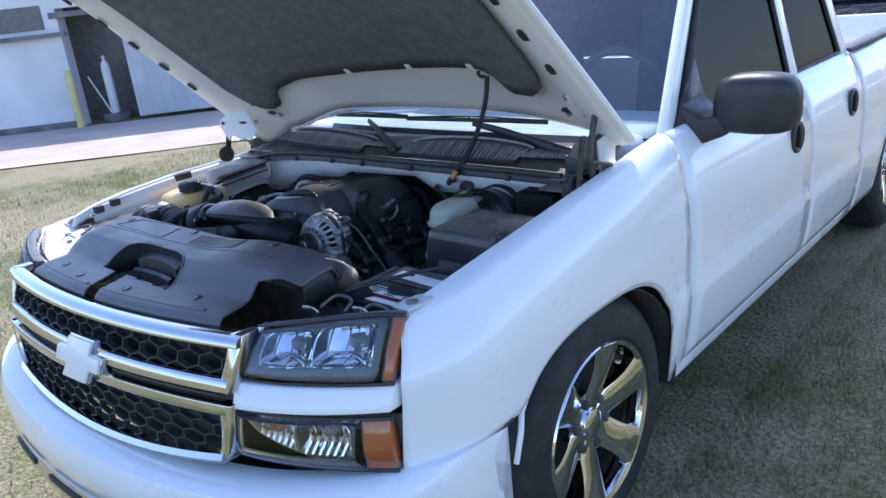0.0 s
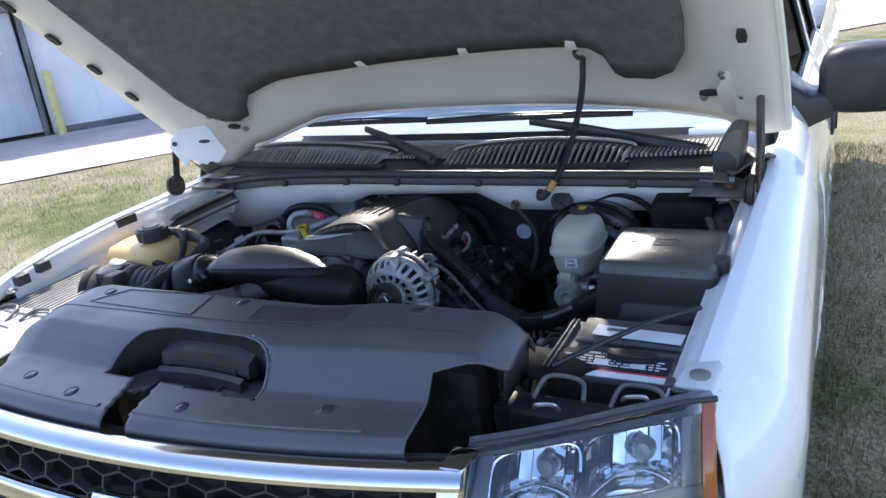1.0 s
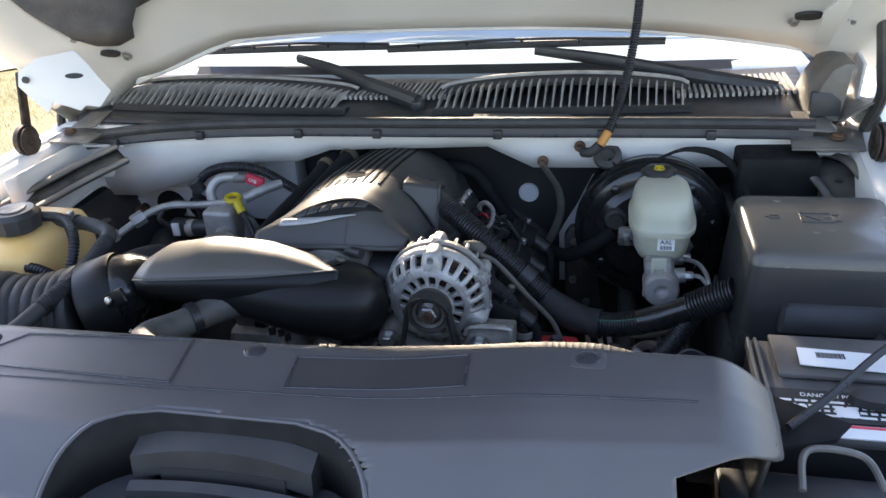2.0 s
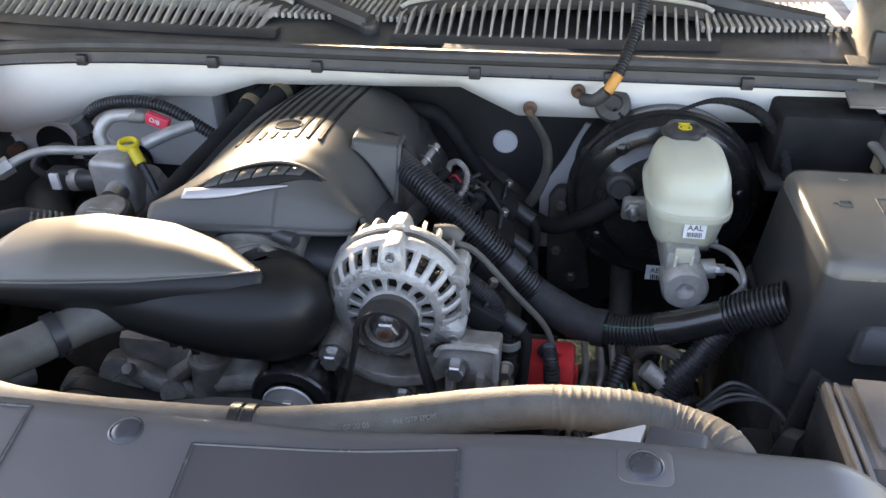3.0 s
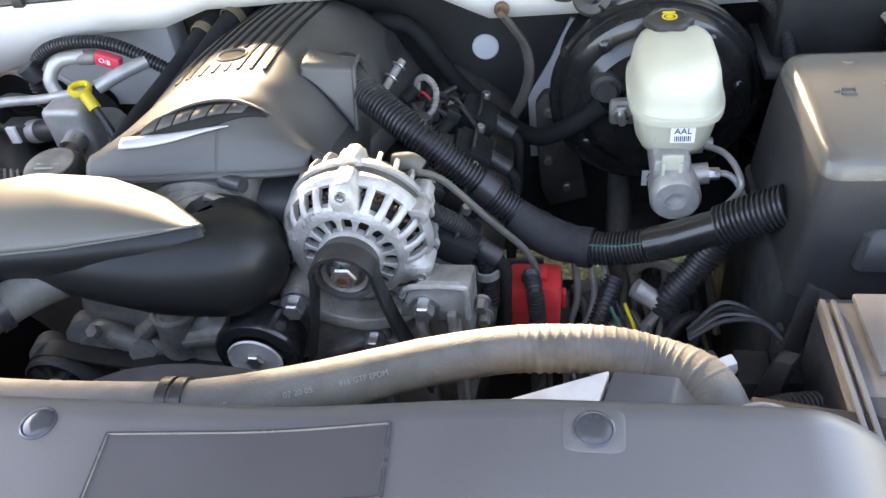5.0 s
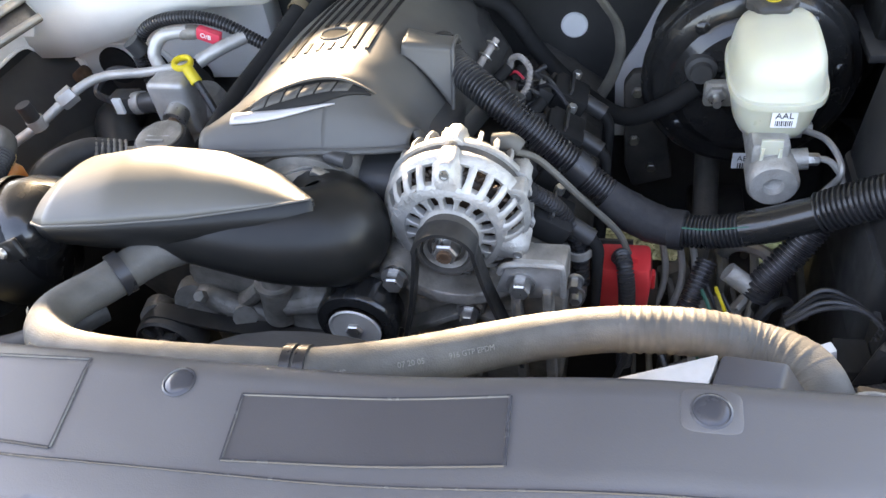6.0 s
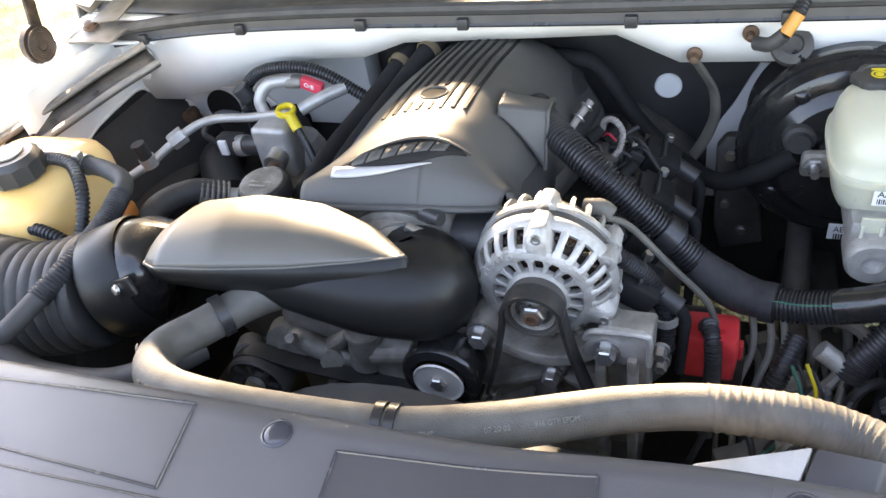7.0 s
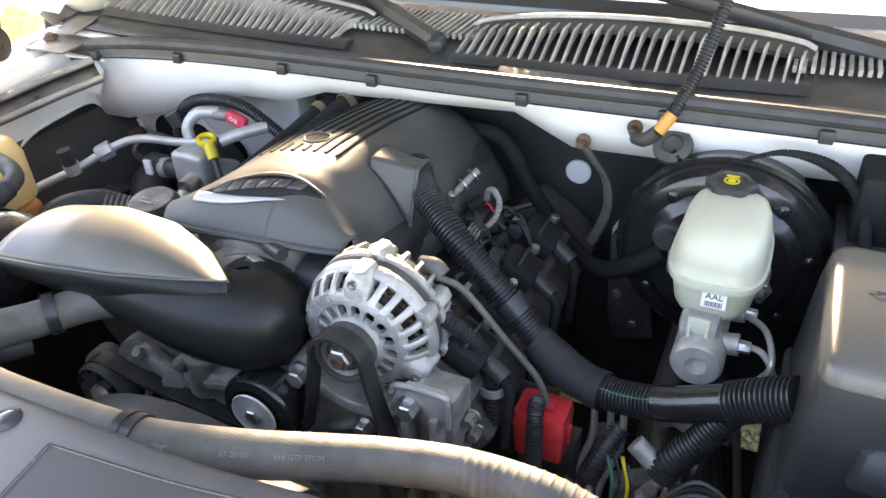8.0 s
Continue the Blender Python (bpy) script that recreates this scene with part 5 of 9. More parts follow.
def wiper(px, py, pz, ex, ez, bl):
    w = part("wiper", MB().lathe([(0.014, -.01), (0.014, 0.010), (0.010, 0.016), (0.001, 0.017)], (px, py, pz), (0, -.4, 1), 18), PLASTIC, truck, "black windscreen wiper")
    p0, p1 = V3(px, py, pz + 0.008), V3(ex, wind(ex, 0.05)[1] - 0.02, ez)
    mid = p0 + (p1 - p0) * 0.36
    part("arm_base", MB().tube([p0, mid], 0.013, n=8, steps=2, flat=1.3), PLASTIC, w)
    part("arm", MB().tube([mid, (mid + p1) / 2 + V3(0, 0, .004), p1], lambda t: 0.011 - 0.004 * t, n=8, flat=1.4), PLASTIC, w, "dull black wiper arm")
    d = V3(*[1, 0, 0])
    a, b = V3(ex - bl * 0.55, wind(ex - bl * .55, .06)[1] - .012, wind(ex - bl * .55, .06)[2] + .012), V3(ex + bl * 0.45, wind(ex + bl * .45, .06)[1] - .012, wind(ex + bl * .45, .06)[2] + .018)
    part("blade", MB().tube([a, (a + b) / 2 + V3(0, -0.014, .004), b], 0.004, n=6, flat=2.0), RUBBER, w)
    br = MB().tube([a + V3(0, -.004, .006), (a + b) / 2 + V3(0, -.018, .016), b + V3(0, -.004, .006)], 0.003, n=6)
    for k in (0.12, 0.3, 0.5, 0.7, 0.88):
        q = a + (b - a) * k + V3(0, -0.014 * (1 - (2 * k - 1) ** 2), .004 * (1 - (2 * k - 1) ** 2))
        br.cyl(q, q + V3(0, -.004, .010), 0.003, 6)
    part("bridge", br, PLASTIC, w)


wiper(-0.005, 1.092, 0.998, -0.31, 1.050, 0.46)
wiper(0.644, 1.178, 0.994, 0.20, 1.062, 0.56)
for s in (1, -1):
    if s > 0:
        eb = part("cowl_end", MB().loft([[V3(s * (0.700 + dx * w + lean_), 1.085 + dy, z) for dx, dy in ((-1, 0), (-.75, -.022), (.75, -.026), (1, 0.0), (1, .07), (-1, .09))] for z, w, lean_ in ((0.982, 0.030, 0), (1.01, 0.030, 0.004), (1.040, 0.026, 0.010), (1.066, 0.018, 0.018), (1.076, 0.008, 0.028))]), TANSTEEL, truck, "weathered grey cowl end cap", smooth=45)
        part("socket_face", MB().loft([[V3(s * (0.700 + dx), 1.0575 + (z - 1.0) * 0.12, z) for dx in (-.024, .024)] + [V3(s * (0.700 + dx), 1.075, z) for dx in (.024, -.024)] for z in (0.990, 1.030)]), PLASTIC, eb, "black socket", bevel=0.002)
    part("fender_web", MB().grid(lambda u, v: V3(s * (0.715 + 0.07 * u + 0.012 * math.sin(v * 5)), 1.03 + 0.16 * v, 0.985 + 0.05 * u * (1 - v) + 0.02 * math.sin(u * 4) * v), np.linspace(0, 1, 10), np.linspace(0, 1, 10)), TANSTEEL, truck, "creased dusty fender end panel", smooth=70, thick=0.003)
    part("tab_plate", MB().loft([[V3(s * 0.655, 1.02, .978), V3(s * 0.715, 1.02, .974), V3(s * 0.715, 1.02, .977), V3(s * 0.655, 1.02, .981)], [V3(s * 0.650, 1.075, .992), V3(s * 0.700, 1.075, .990), V3(s * 0.700, 1.075, .993), V3(s * 0.650, 1.075, .995)]]), TANSTEEL, truck, "flat grey tab plate", bevel=0.001)
    part("rusty_bolt", MB().lathe([(0.013, 0), (0.013, 0.003), (0.009, 0.004), (0.008, 0.008), (0.001, 0.0085)], (s * 0.715, 1.018, 0.968), (0, -.1, 1), 14), COPPER, truck)
    part("bracket", MB().prism([(-.06, -.05), (.05, -.05), (.06, .02), (.02, .05), (-.05, .04)], (s * 0.70, 1.03, 0.962), (1, 0, 0), (0, 1, .1), 0.004), TANSTEEL, truck, bevel=0.001)


# ---- engine bay ----
def ringpts(c, r, axis, n=20, a0=0.0, a1=2 * math.pi):
    u, w, _ = frame_of(axis)
    return [np.asarray(c, float) + (u * math.cos(a) + w * math.sin(a)) * r for a in np.linspace(a0, a1, n)]


# --- radiator cover ---
rc = thing("radiator_cover", (0.03, 0.24, 0.84), "grey-black plastic radiator cover with push pins and a latch opening", "engine cover")
CX0, CX1 = -0.455, 0.515


def cover_z(x, y):
    z = lerp_table([(0.085, 0.866), (0.090, 0.884), (0.096, 0.890), (0.104, 0.894), (0.165, 0.899), (0.185, 0.904), (0.215, 0.928), (0.24, 0.944), (0.27, 0.949), (0.355, 0.955), (0.367, 0.951), (0.375, 0.940), (0.382, 0.922)], y)
    k = min(1.0, max(0.0, (x - 0.12) / 0.20))
    z += 0.016 * (3 * k * k - 2 * k ** 3) * min(1.0, max(0.0, (y - 0.19) / 0.11))
    e = max(0.0, (x - 0.455) / 0.060)
    z -= 0.038 * e ** 1.8
    e = max(0.0, (-0.36 - x) / 0.095)
    z -= 0.035 * e ** 2
    return z


def cover_front(x):
    return nose(x) + 0.062


def cover_pt(x, v, dz=0.0):
    y0, y1 = cover_front(x), 0.382 + 0.002 * min(1.0, max(0.0, (x - 0.12) / 0.18)) - 0.03 * max(0, (-0.36 - x) / 0.1)
    yn = 0.085 + v * (0.382 - 0.085)
    y = y0 + v * (y1 - y0)
    return V3(x, y, cover_z(x, yn) + dz)


def cover_at(x, y, dz=0.0):
    y0, y1 = cover_pt(x, 0)[1], cover_pt(x, 1)[1]
    return cover_pt(x, (y - y0) / (y1 - y0), dz)


# the latch opening: an arch cut into the dome, open to the front ledge through a slit
OPX0, OPX1 = -0.150, 0.165


def in_opening(x, v):
    y = cover_pt(x, v)[1]
    if 0.150 < y < 0.246:
        k = (y - 0.150) / 0.096
        hw = 0.158 * (1 - k ** 2.6) ** 0.5 * 0.62 + 0.060
        c = 0.004
        return abs(x - c) < hw
    if y <= 0.150:
        xs = -0.035 - 0.25 * (y - 0.05)
        return abs(x - xs) < 0.026 + 0.05 * max(0, y - 0.09)
    return False


def cover_end(v):
    """Driver's-side end of each row: the low ledge is shorter than the dome."""
    k = min(1.0, max(0.0, (v - 0.45) / 0.16))
    return 0.428 - 0.02 * min(v, 0.45) + (CX1 - 0.419) * math.sin(k * math.pi / 2) ** 0.8


def cover_row(u, v):
    return CX0 + (cover_end(v) - CX0) * u


cxs = np.linspace(0, 1, 170)
cvs = np.linspace(0, 1, 66)
part("shell", MB().grid(lambda u, v: cover_pt(cover_row(u, v), v), cxs, cvs, lambda u, v: in_opening(cover_row(u, v), v)), COVER, rc, smooth=50, thick=0.004)
rim = MB()
rpts = []
for k in np.linspace(0, 1, 13):
    y = 0.152 + 0.094 * min(0.995, k)
    rpts.append((0.004 - (0.158 * (1 - min(0.995, k) ** 2.6) ** 0.5 * 0.62 + 0.060), y))
rpts += [(0.008 - x, y) for x, y in rpts[::-1]]
rim.tube([cover_at(x, y, -.0012) for x, y in rpts], 0.0028, n=8, raw=True)
part("opening_rim", rim, COVER, rc)
pan = MB().grid(lambda u, v: V3(-0.150 + 0.308 * u, 0.140 + 0.110 * v, 0.877 - 0.004 * v), np.linspace(0, 1, 26), np.linspace(0, 1, 14),
                lambda u, v: abs(-0.150 + 0.308 * u + 0.010) < 0.060 and 0.10 < v < 0.70 or abs(-0.150 + 0.308 * u + 0.055) < 0.030 and v < 0.15)
part("latch_pan", pan, COVER, rc, "flat pan inside the opening", smooth=60, thick=0.003)
# wall coloured black so the opening reads as a deep shaded recess
part("opening_wall", MB().loft([[cover_at(x, y, -.001), V3(x * 0.97, y, 0.874)] for x, y in rpts], closed=False, caps=False), GROOVE, rc, "curved wall of the opening, painted black for its shade", smooth=60, thick=0.003)
well = MB()
well.box((0.005, 0.258, 0.905), (0.30, 0.006, 0.085)).box((-0.01, 0.20, 0.835), (0.16, 0.12, 0.006)).box((-0.075, 0.19, 0.858), (0.006, 0.09, 0.045)).box((0.052, 0.19, 0.858), (0.006, 0.09, 0.045))
part("latch_well", well, PLASTIC, rc, bevel=0.001)
part("grip", MB().loft([[V3(x, 0.250 - 0.9 * (x - .002) ** 2 + dy, 0.916 - 1.0 * (x - .002) ** 2 + dz) for dy, dz in ((-0.030, -0.020), (-0.026, 0.004), (-0.004, 0.012), (0.006, 0.006), (0.004, -0.03))] for x in np.linspace(-0.092, 0.096, 16)]), PLASTIC, rc, "black latch grip", smooth=50)
# ink-black block paints the shade in the slot under the grip
part("grip_slot_shade", MB().loft([[V3(x, 0.222 - 0.9 * (x - .002) ** 2 + dy, 0.896 + dz) for dy, dz in ((-0.006, -0.016), (-0.003, 0.004), (0.02, 0.006), (0.02, -0.016))] for x in np.linspace(-0.062, 0.068, 12)]), INK, rc)
part("grip_bar", MB().loft([[V3(x, 0.206 - 0.9 * (x - .002) ** 2 + dy, 0.882 + dz) for dy, dz in ((-0.012, -0.020), (-0.006, 0.008), (0.004, 0.012), (0.012, -0.01))] for x in np.linspace(-0.088, 0.094, 14)]), PLASTIC, rc, smooth=50)
lt = part("hood_latch", MB().box((-0.02, 0.17, 0.852), (0.07, 0.05, 0.025)).box((-0.005, 0.165, 0.868), (0.02, 0.03, 0.03)), IRON, rc, "greasy steel hood latch", bevel=0.003)
part("striker_claw", MB().tube([(-0.04, 0.165, 0.875), (-0.02, 0.155, 0.888), (0.0, 0.16, 0.875)], 0.006, n=8), STEEL, lt)


def scored(pts, name="scored_line", r=0.0013, closed=True):
    q = [cover_at(x, y, 0.0004) for x, y in pts]
    m = MB()
    for a, b in (zip(q, q[1:] + q[:1]) if closed else zip(q, q[1:])):
        (xa, ya, _), (xb, yb, _) = a, b
        k = max(2, int(np.linalg.norm(b - a) / 0.012))
        m.tube([cover_at(xa + (xb - xa) * i / k, ya + (yb - ya) * i / k, 0.0004) for i in range(k + 1)], r, n=6, raw=True)
    return part(name, m, PINMAT, rc)


# one sunk panel and one large pale panel, outlined by fine ridges
PB = [(0.046, 0.290), (0.226, 0.303), (0.223, 0.350), (0.042, 0.338)]
m = MB().grid(lambda u, v: cover_at((PB[0][0] * (1 - u) + PB[1][0] * u) * (1 - v) + (PB[3][0] * (1 - u) + PB[2][0] * u) * v, (PB[0][1] * (1 - u) + PB[1][1] * u) * (1 - v) + (PB[3][1] * (1 - u) + PB[2][1] * u) * v, 0.0006), np.linspace(0, 1, 16), np.linspace(0, 1, 8))
part("sunk_panel", m, COVERP, rc, "slightly darker flat panel", smooth=60)
scored(PB)
scored([(-0.340, 0.290), (-0.078, 0.284), (-0.088, 0.356), (-0.290, 0.345)])
scored([(CX0 + .03, 0.272), (-0.1, 0.276), (0.1, 0.282), (0.30, 0.292), (0.44, 0.300)], "crease", 0.0010, False)
for i, (x, y) in enumerate(((-0.009, 0.343), (0.341, 0.347), (-0.330, 0.330), (-0.172, 0.093), (0.056, 0.106), (0.284, 0.158), (-0.300, 0.113))):
    c = cover_at(x, y)
    d_ = 0.004
    nrm = unit(np.cross(cover_at(x + d_, y) - cover_at(x - d_, y), cover_at(x, y + d_) - cover_at(x, y - d_)))
    pin = part("push_pin", MB().lathe([(0.0122, -0.002), (0.0122, 0.0006), (0.0108, 0.0014), (0.0102, 0.0004), (0.0094, 0.0010), (0.004, 0.0018), (0.001, 0.0019)], c, nrm, 24), PINMAT, rc, "dark push pin", smooth=30)
    if i in (1, 5):
        part("pin_seat", MB().prism([(0.0175 * math.copysign(abs(math.cos(a)) ** .4, math.cos(a)), 0.0145 * math.copysign(abs(math.sin(a)) ** .4, math.sin(a))) for a in np.linspace(0, 2 * math.pi, 32, endpoint=False)], c - nrm * .003, unit(np.cross(V3(0, 1, 0), nrm)), unit(np.cross(nrm, np.cross(V3(0, 1, 0), nrm))), 0.0036), COVER, rc, bevel=0.0008)
fl = MB().loft([[(x, cover_front(x) - 0.026, 0.862), (x, cover_front(x) - 0.022, 0.871), (x, cover_front(x) - 0.002, 0.872), (x, cover_front(x) - 0.002, 0.862)] for x in np.linspace(-0.50, 0.50, 30)])
part("front_flange", fl, COVERP, rc, bevel=0.002)
part("side_apron", MB().grid(lambda y, v: (0.508 - 0.010 * v, y, cover_z(0.508, min(y, 0.37)) - 0.004 - 0.075 * v), np.linspace(0.29, 0.385, 8), [0, .5, 1]), PLASTIC, rc, thick=0.004)
part("side_flap", MB().prism([(0.455, 0.452), (0.535, 0.440), (0.606, 0.402), (0.585, 0.375), (0.520, 0.352), (0.462, 0.385)], (0, 0, 0.868), (1, 0, 0), (0, 1, 0), 0.006), GROOVE, rc, "black side flap", bevel=0.002)
for xa, xb in ((-0.40, -0.088), (-0.015, 0.36)):
    part("ledge_step", MB().loft([[cover_at(x, cover_front(x) + 0.026, 0.0), cover_at(x, cover_front(x) + 0.027, 0.0022), cover_at(x, cover_front(x) + 0.033, 0.0026), cover_at(x, cover_front(x) + 0.036, 0.0)] for x in np.linspace(xa, xb, 20)]), COVER, rc, "raised step along the ledge", smooth=30)

# --- radiator, its support and the fan shroud ---
rad = thing("radiator", (0, 0.40, 0.45), "black radiator and fan shroud behind the cover", "radiator")
part("core", MB().box((0, 0.36, 0.66), (0.86, 0.04, 0.42)), IRON, rad)
part("upper_shroud", MB().grid(lambda x, v: (x, 0.385 + 0.060 * v, 0.850 + 0.012 * math.sin((x + .45) * 2.2) - 0.012 * v), np.linspace(-0.42, 0.27, 20), [0, .5, 1]), PLASTIC, rad, thick=0.006)
part("shroud_wall", MB().loft([[V3(0.02, 0.47, 0.64) + V3(math.cos(a), 0, math.sin(a)) * r + V3(0, dy, 0) for a in np.linspace(0, 2 * math.pi, 40, endpoint=False)] for r, dy in ((0.235, -0.08), (0.225, 0.0), (0.222, 0.0), (0.232, -0.08))], caps=False), PLASTIC, rad)
part("end_tank", MB().loft([[(0.274, 0.400, 0.902), (0.278, 0.412, 0.907), (0.278, 0.412, 0.80), (0.274, 0.400, 0.80)], [(0.345, 0.402, 0.918), (0.354, 0.428, 0.926), (0.354, 0.428, 0.82), (0.345, 0.402, 0.82)]]), FACE, rad, "pale grey radiator end tank", bevel=0.002)
part("tank_side", MB().loft([[(0.347, 0.402, 0.917), (0.356, 0.428, 0.926), (0.356, 0.43, 0.82), (0.347, 0.402, 0.82)], [(0.392, 0.406, 0.910), (0.400, 0.432, 0.917), (0.400, 0.432, 0.82), (0.392, 0.406, 0.82)], [(0.412, 0.41, 0.885), (0.418, 0.432, 0.885), (0.418, 0.432, 0.82), (0.412, 0.41, 0.82)]]), COVERP, rad, "grey end tank flank", bevel=0.003)
for s in (1, -1):
    sup = part("support", MB().box((s * 0.60, 0.33, 0.82), (0.26, 0.05, 0.05)), PLASTIC, rad, "black radiator support bar", bevel=0.006)
    for xa in (0.545, 0.655):
        part("wire_loop", MB().tube([(s * (xa - 0.006), 0.300, 0.872), (s * xa, 0.335, 0.884), (s * (xa + 0.020), 0.345, 0.886), (s * (xa + 0.055), 0.338, 0.884), (s * (xa + 0.066), 0.305, 0.874)], 0.0036, n=8), TANSTEEL, sup, "thin bent wire loop")
    part("spring_clip", MB().tube([(s * 0.56, 0.25, 0.89), (s * 0.57, 0.235, 0.905), (s * 0.59, 0.24, 0.905), (s * 0.595, 0.25, 0.892)], 0.003, n=6), STEEL, sup)
    part("spring_clip", MB().tube([(s * 0.67, 0.29, 0.895), (s * 0.68, 0.275, 0.91), (s * 0.70, 0.28, 0.91), (s * 0.705, 0.29, 0.897)], 0.003, n=6), STEEL, sup)
    part("back_plate", MB().box((s * 0.62, 0.30, 0.78), (0.24, 0.012, 0.13)), PLASTIC, sup)
    part("tray", MB().box((s * 0.62, 0.42, 0.70), (0.22, 0.24, 0.02)), IRON, rad)

# --- upper radiator hose ---
uh = thing("radiator_hose", (0.05, 0.41, 0.88), "thick dusty grey rubber upper radiator hose with a clamp", "hose")
HP = [(-0.10, 0.585, 0.872), (-0.165, 0.555, 0.872), (-0.205, 0.505, 0.872), (-0.224, 0.455, 0.882), (-0.195, 0.415, 0.890), (-0.120, 0.394, 0.902), (0.0, 0.390, 0.908), (0.065, 0.397, 0.906),
      (0.13, 0.428, 0.890), (0.18, 0.462, 0.872), (0.225, 0.488, 0.860), (0.285, 0.505, 0.856), (0.35, 0.505, 0.858), (0.395, 0.502, 0.850), (0.428, 0.482, 0.853), (0.442, 0.455, 0.845), (0.448, 0.425, 0.82)]
part("tube", MB().tube(HP, 0.0197, n=20, steps=8), HOSE, uh)
part("ribbed_bend", MB().tube(HP[11:16], 0.0202, n=20, steps=8, rib=0.0007, period=0.008), HOSE, uh, "faintly ribbed bend")
cl = MB()
for k in (0.0, 0.011):
    cl.lathe([(0.0190, -0.004), (0.0218, -0.004), (0.0218, 0.004), (0.0190, 0.004)], V3(0.044 + k, 0.3945, 0.9075), (1, 0.10, -0.03), 24, caps=False)
part("clamp", cl, CONDUIT, uh, "black band clamp")
part("clamp_end", MB().lathe([(0.0190, -0.006), (0.0228, -0.006), (0.0228, 0.006), (0.0190, 0.006)], V3(-0.196, 0.52, 0.872), (-0.6, -0.8, 0), 24, caps=False), CONDUIT, uh)
part("neck", MB().tube([(-0.09, 0.585, 0.87), (-0.03, 0.60, 0.85), (0.0, 0.64, 0.83)], 0.025, n=16), RUBBER, uh)
hq = spline(HP, 8)


def hose_text(body, i0, size, name="print"):
    p, q = hq[i0], hq[i0 + 6]
    d = unit(q - p)
    up = unit(np.cross(d, V3(0, -0.75, 0.66)) * -1)
    nrm = V3(0, -0.72, 0.69)
    nrm = unit(nrm - d * np.dot(nrm, d))
    text(name, body, size, p + nrm * 0.0199, d, np.cross(nrm, d), PRINT, uh, 0.0003)


for k, words in ((26, "15179498"), (33, "07 20 05"), (51, "GTP EPDM"), (57, "15179498"), (63, "07 20 05"), (69, "0916 GTP EPDM")):
    hose_text(words, k, 0.0062)

# --- engine block and accessories ---
eng = thing("engine", (0, 0.85, 0.35), "grimy eight-cylinder engine with cast aluminium front and black coil packs", "engine")
part("block", MB().box((0, 0.92, 0.585), (0.42, 0.52, 0.33)), IRON, eng, bevel=0.03)
part("front_case", MB().box((-0.02, 0.655, 0.66), (0.40, 0.06, 0.24)), ALLOY_D, eng, bevel=0.015)
for s, x0 in ((1, 0.17), (-1, -0.26)):
    vc = part("valve_cover", MB().box((x0, 0.90, 0.715), (0.13, 0.48, 0.10), np.array([V3(.8, 0, -.6 * s), V3(0, 1, 0), V3(.6 * s, 0, .8)])), IRON, eng, bevel=0.015)
    rail = part("coil_rail", MB().box((x0 + s * 0.030, 0.84, 0.782), (0.060, 0.36, 0.012), np.array([V3(.85, 0, -.5 * s), V3(0, 1, 0), V3(.5 * s, 0, .85)])), IRON, eng, "dark coil bracket", bevel=0.003)
    for i in range(4 if s > 0 else 0):
        y = 0.705 + i * 0.082
        c = V3(x0 + s * 0.035, y, 0.804)
        ax = np.array([V3(.85, 0, -.5 * s), V3(0, 1, 0), V3(.5 * s, 0, .85)])
        co = part("coil_pack", MB().box(c, (0.046, 0.052, 0.030), ax).box(c + V3(-s * .012, 0, .014), (0.020, 0.040, 0.016), ax), GROOVE, eng, "black ignition coil pack", bevel=0.004)
        part("tower", MB().cyl(c + V3(s * .018, 0, -.006), c + V3(s * .046, -.008, -.022), 0.0105, 14), PLASTIC, co)
        part("boot", MB().tube([c + V3(s * .044, -.008, -.021), c + V3(s * .052, -.010, -.036), c + V3(s * .052, -.016, -.060), c + V3(s * .050, -.022, -.11)], lambda t: 0.0072 - 0.0015 * t, n=12), GROOVE, co)
        part("plug", MB().box(c + V3(-s * .030, -.006, .012), (0.024, 0.030, 0.018), ax), PLASTIC, co, bevel=0.003)
        part("plug_latch", MB().box(c + V3(-s * .034, -.006, .0225), (0.008, 0.016, 0.004), ax), PIPE if i % 2 else PLASTIC, co, bevel=0.001)
        part("lead", MB().tube([c + V3(-s * .040, -.006, .010), c + V3(-s * .056, .010, .018), c + V3(-s * .050, .040, .012), c + V3(-s * .040, .070, .004)], 0.0042, n=8, rib=0.0006, period=0.003), CONDUIT, co)
        part("rib", MB().box(c + V3(s * .004, 0, 0.018), (0.004, 0.044, 0.010), ax), PLASTIC, co, bevel=0.001)
        part("bolt", MB().hexnut(c + V3(s * .006, .036, .006), (.3 * s, 0, .95), 0.0062, 0.010), STEEL, co)
part("intake_manifold", MB().box((-0.04, 0.88, 0.83), (0.26, 0.42, 0.10)), PLASTIC, eng, bevel=0.03, seg=3)
tb = part("throttle_body", MB().lathe([(0.062, 0), (0.064, 0.012), (0.056, 0.016), (0.054, 0.05), (0.060, 0.055), (0.060, 0.065)], (-0.055, 0.690, 0.848), (0, -0.98, -0.18), 32), ALLOY_D, eng, "grey cast throttle body")
part("housing_block", MB().box((-0.06, 0.70, 0.88), (0.13, 0.05, 0.05)), ALLOY_D, tb, bevel=0.006)
part("sensor", MB().cyl((-0.02, 0.675, 0.905), (0.005, 0.665, 0.905), 0.008), PLASTIC, tb)
part("bolt", MB().hexnut((0.022, 0.655, 0.835), (0, -1, 0), 0.008, 0.010), STEEL, tb)
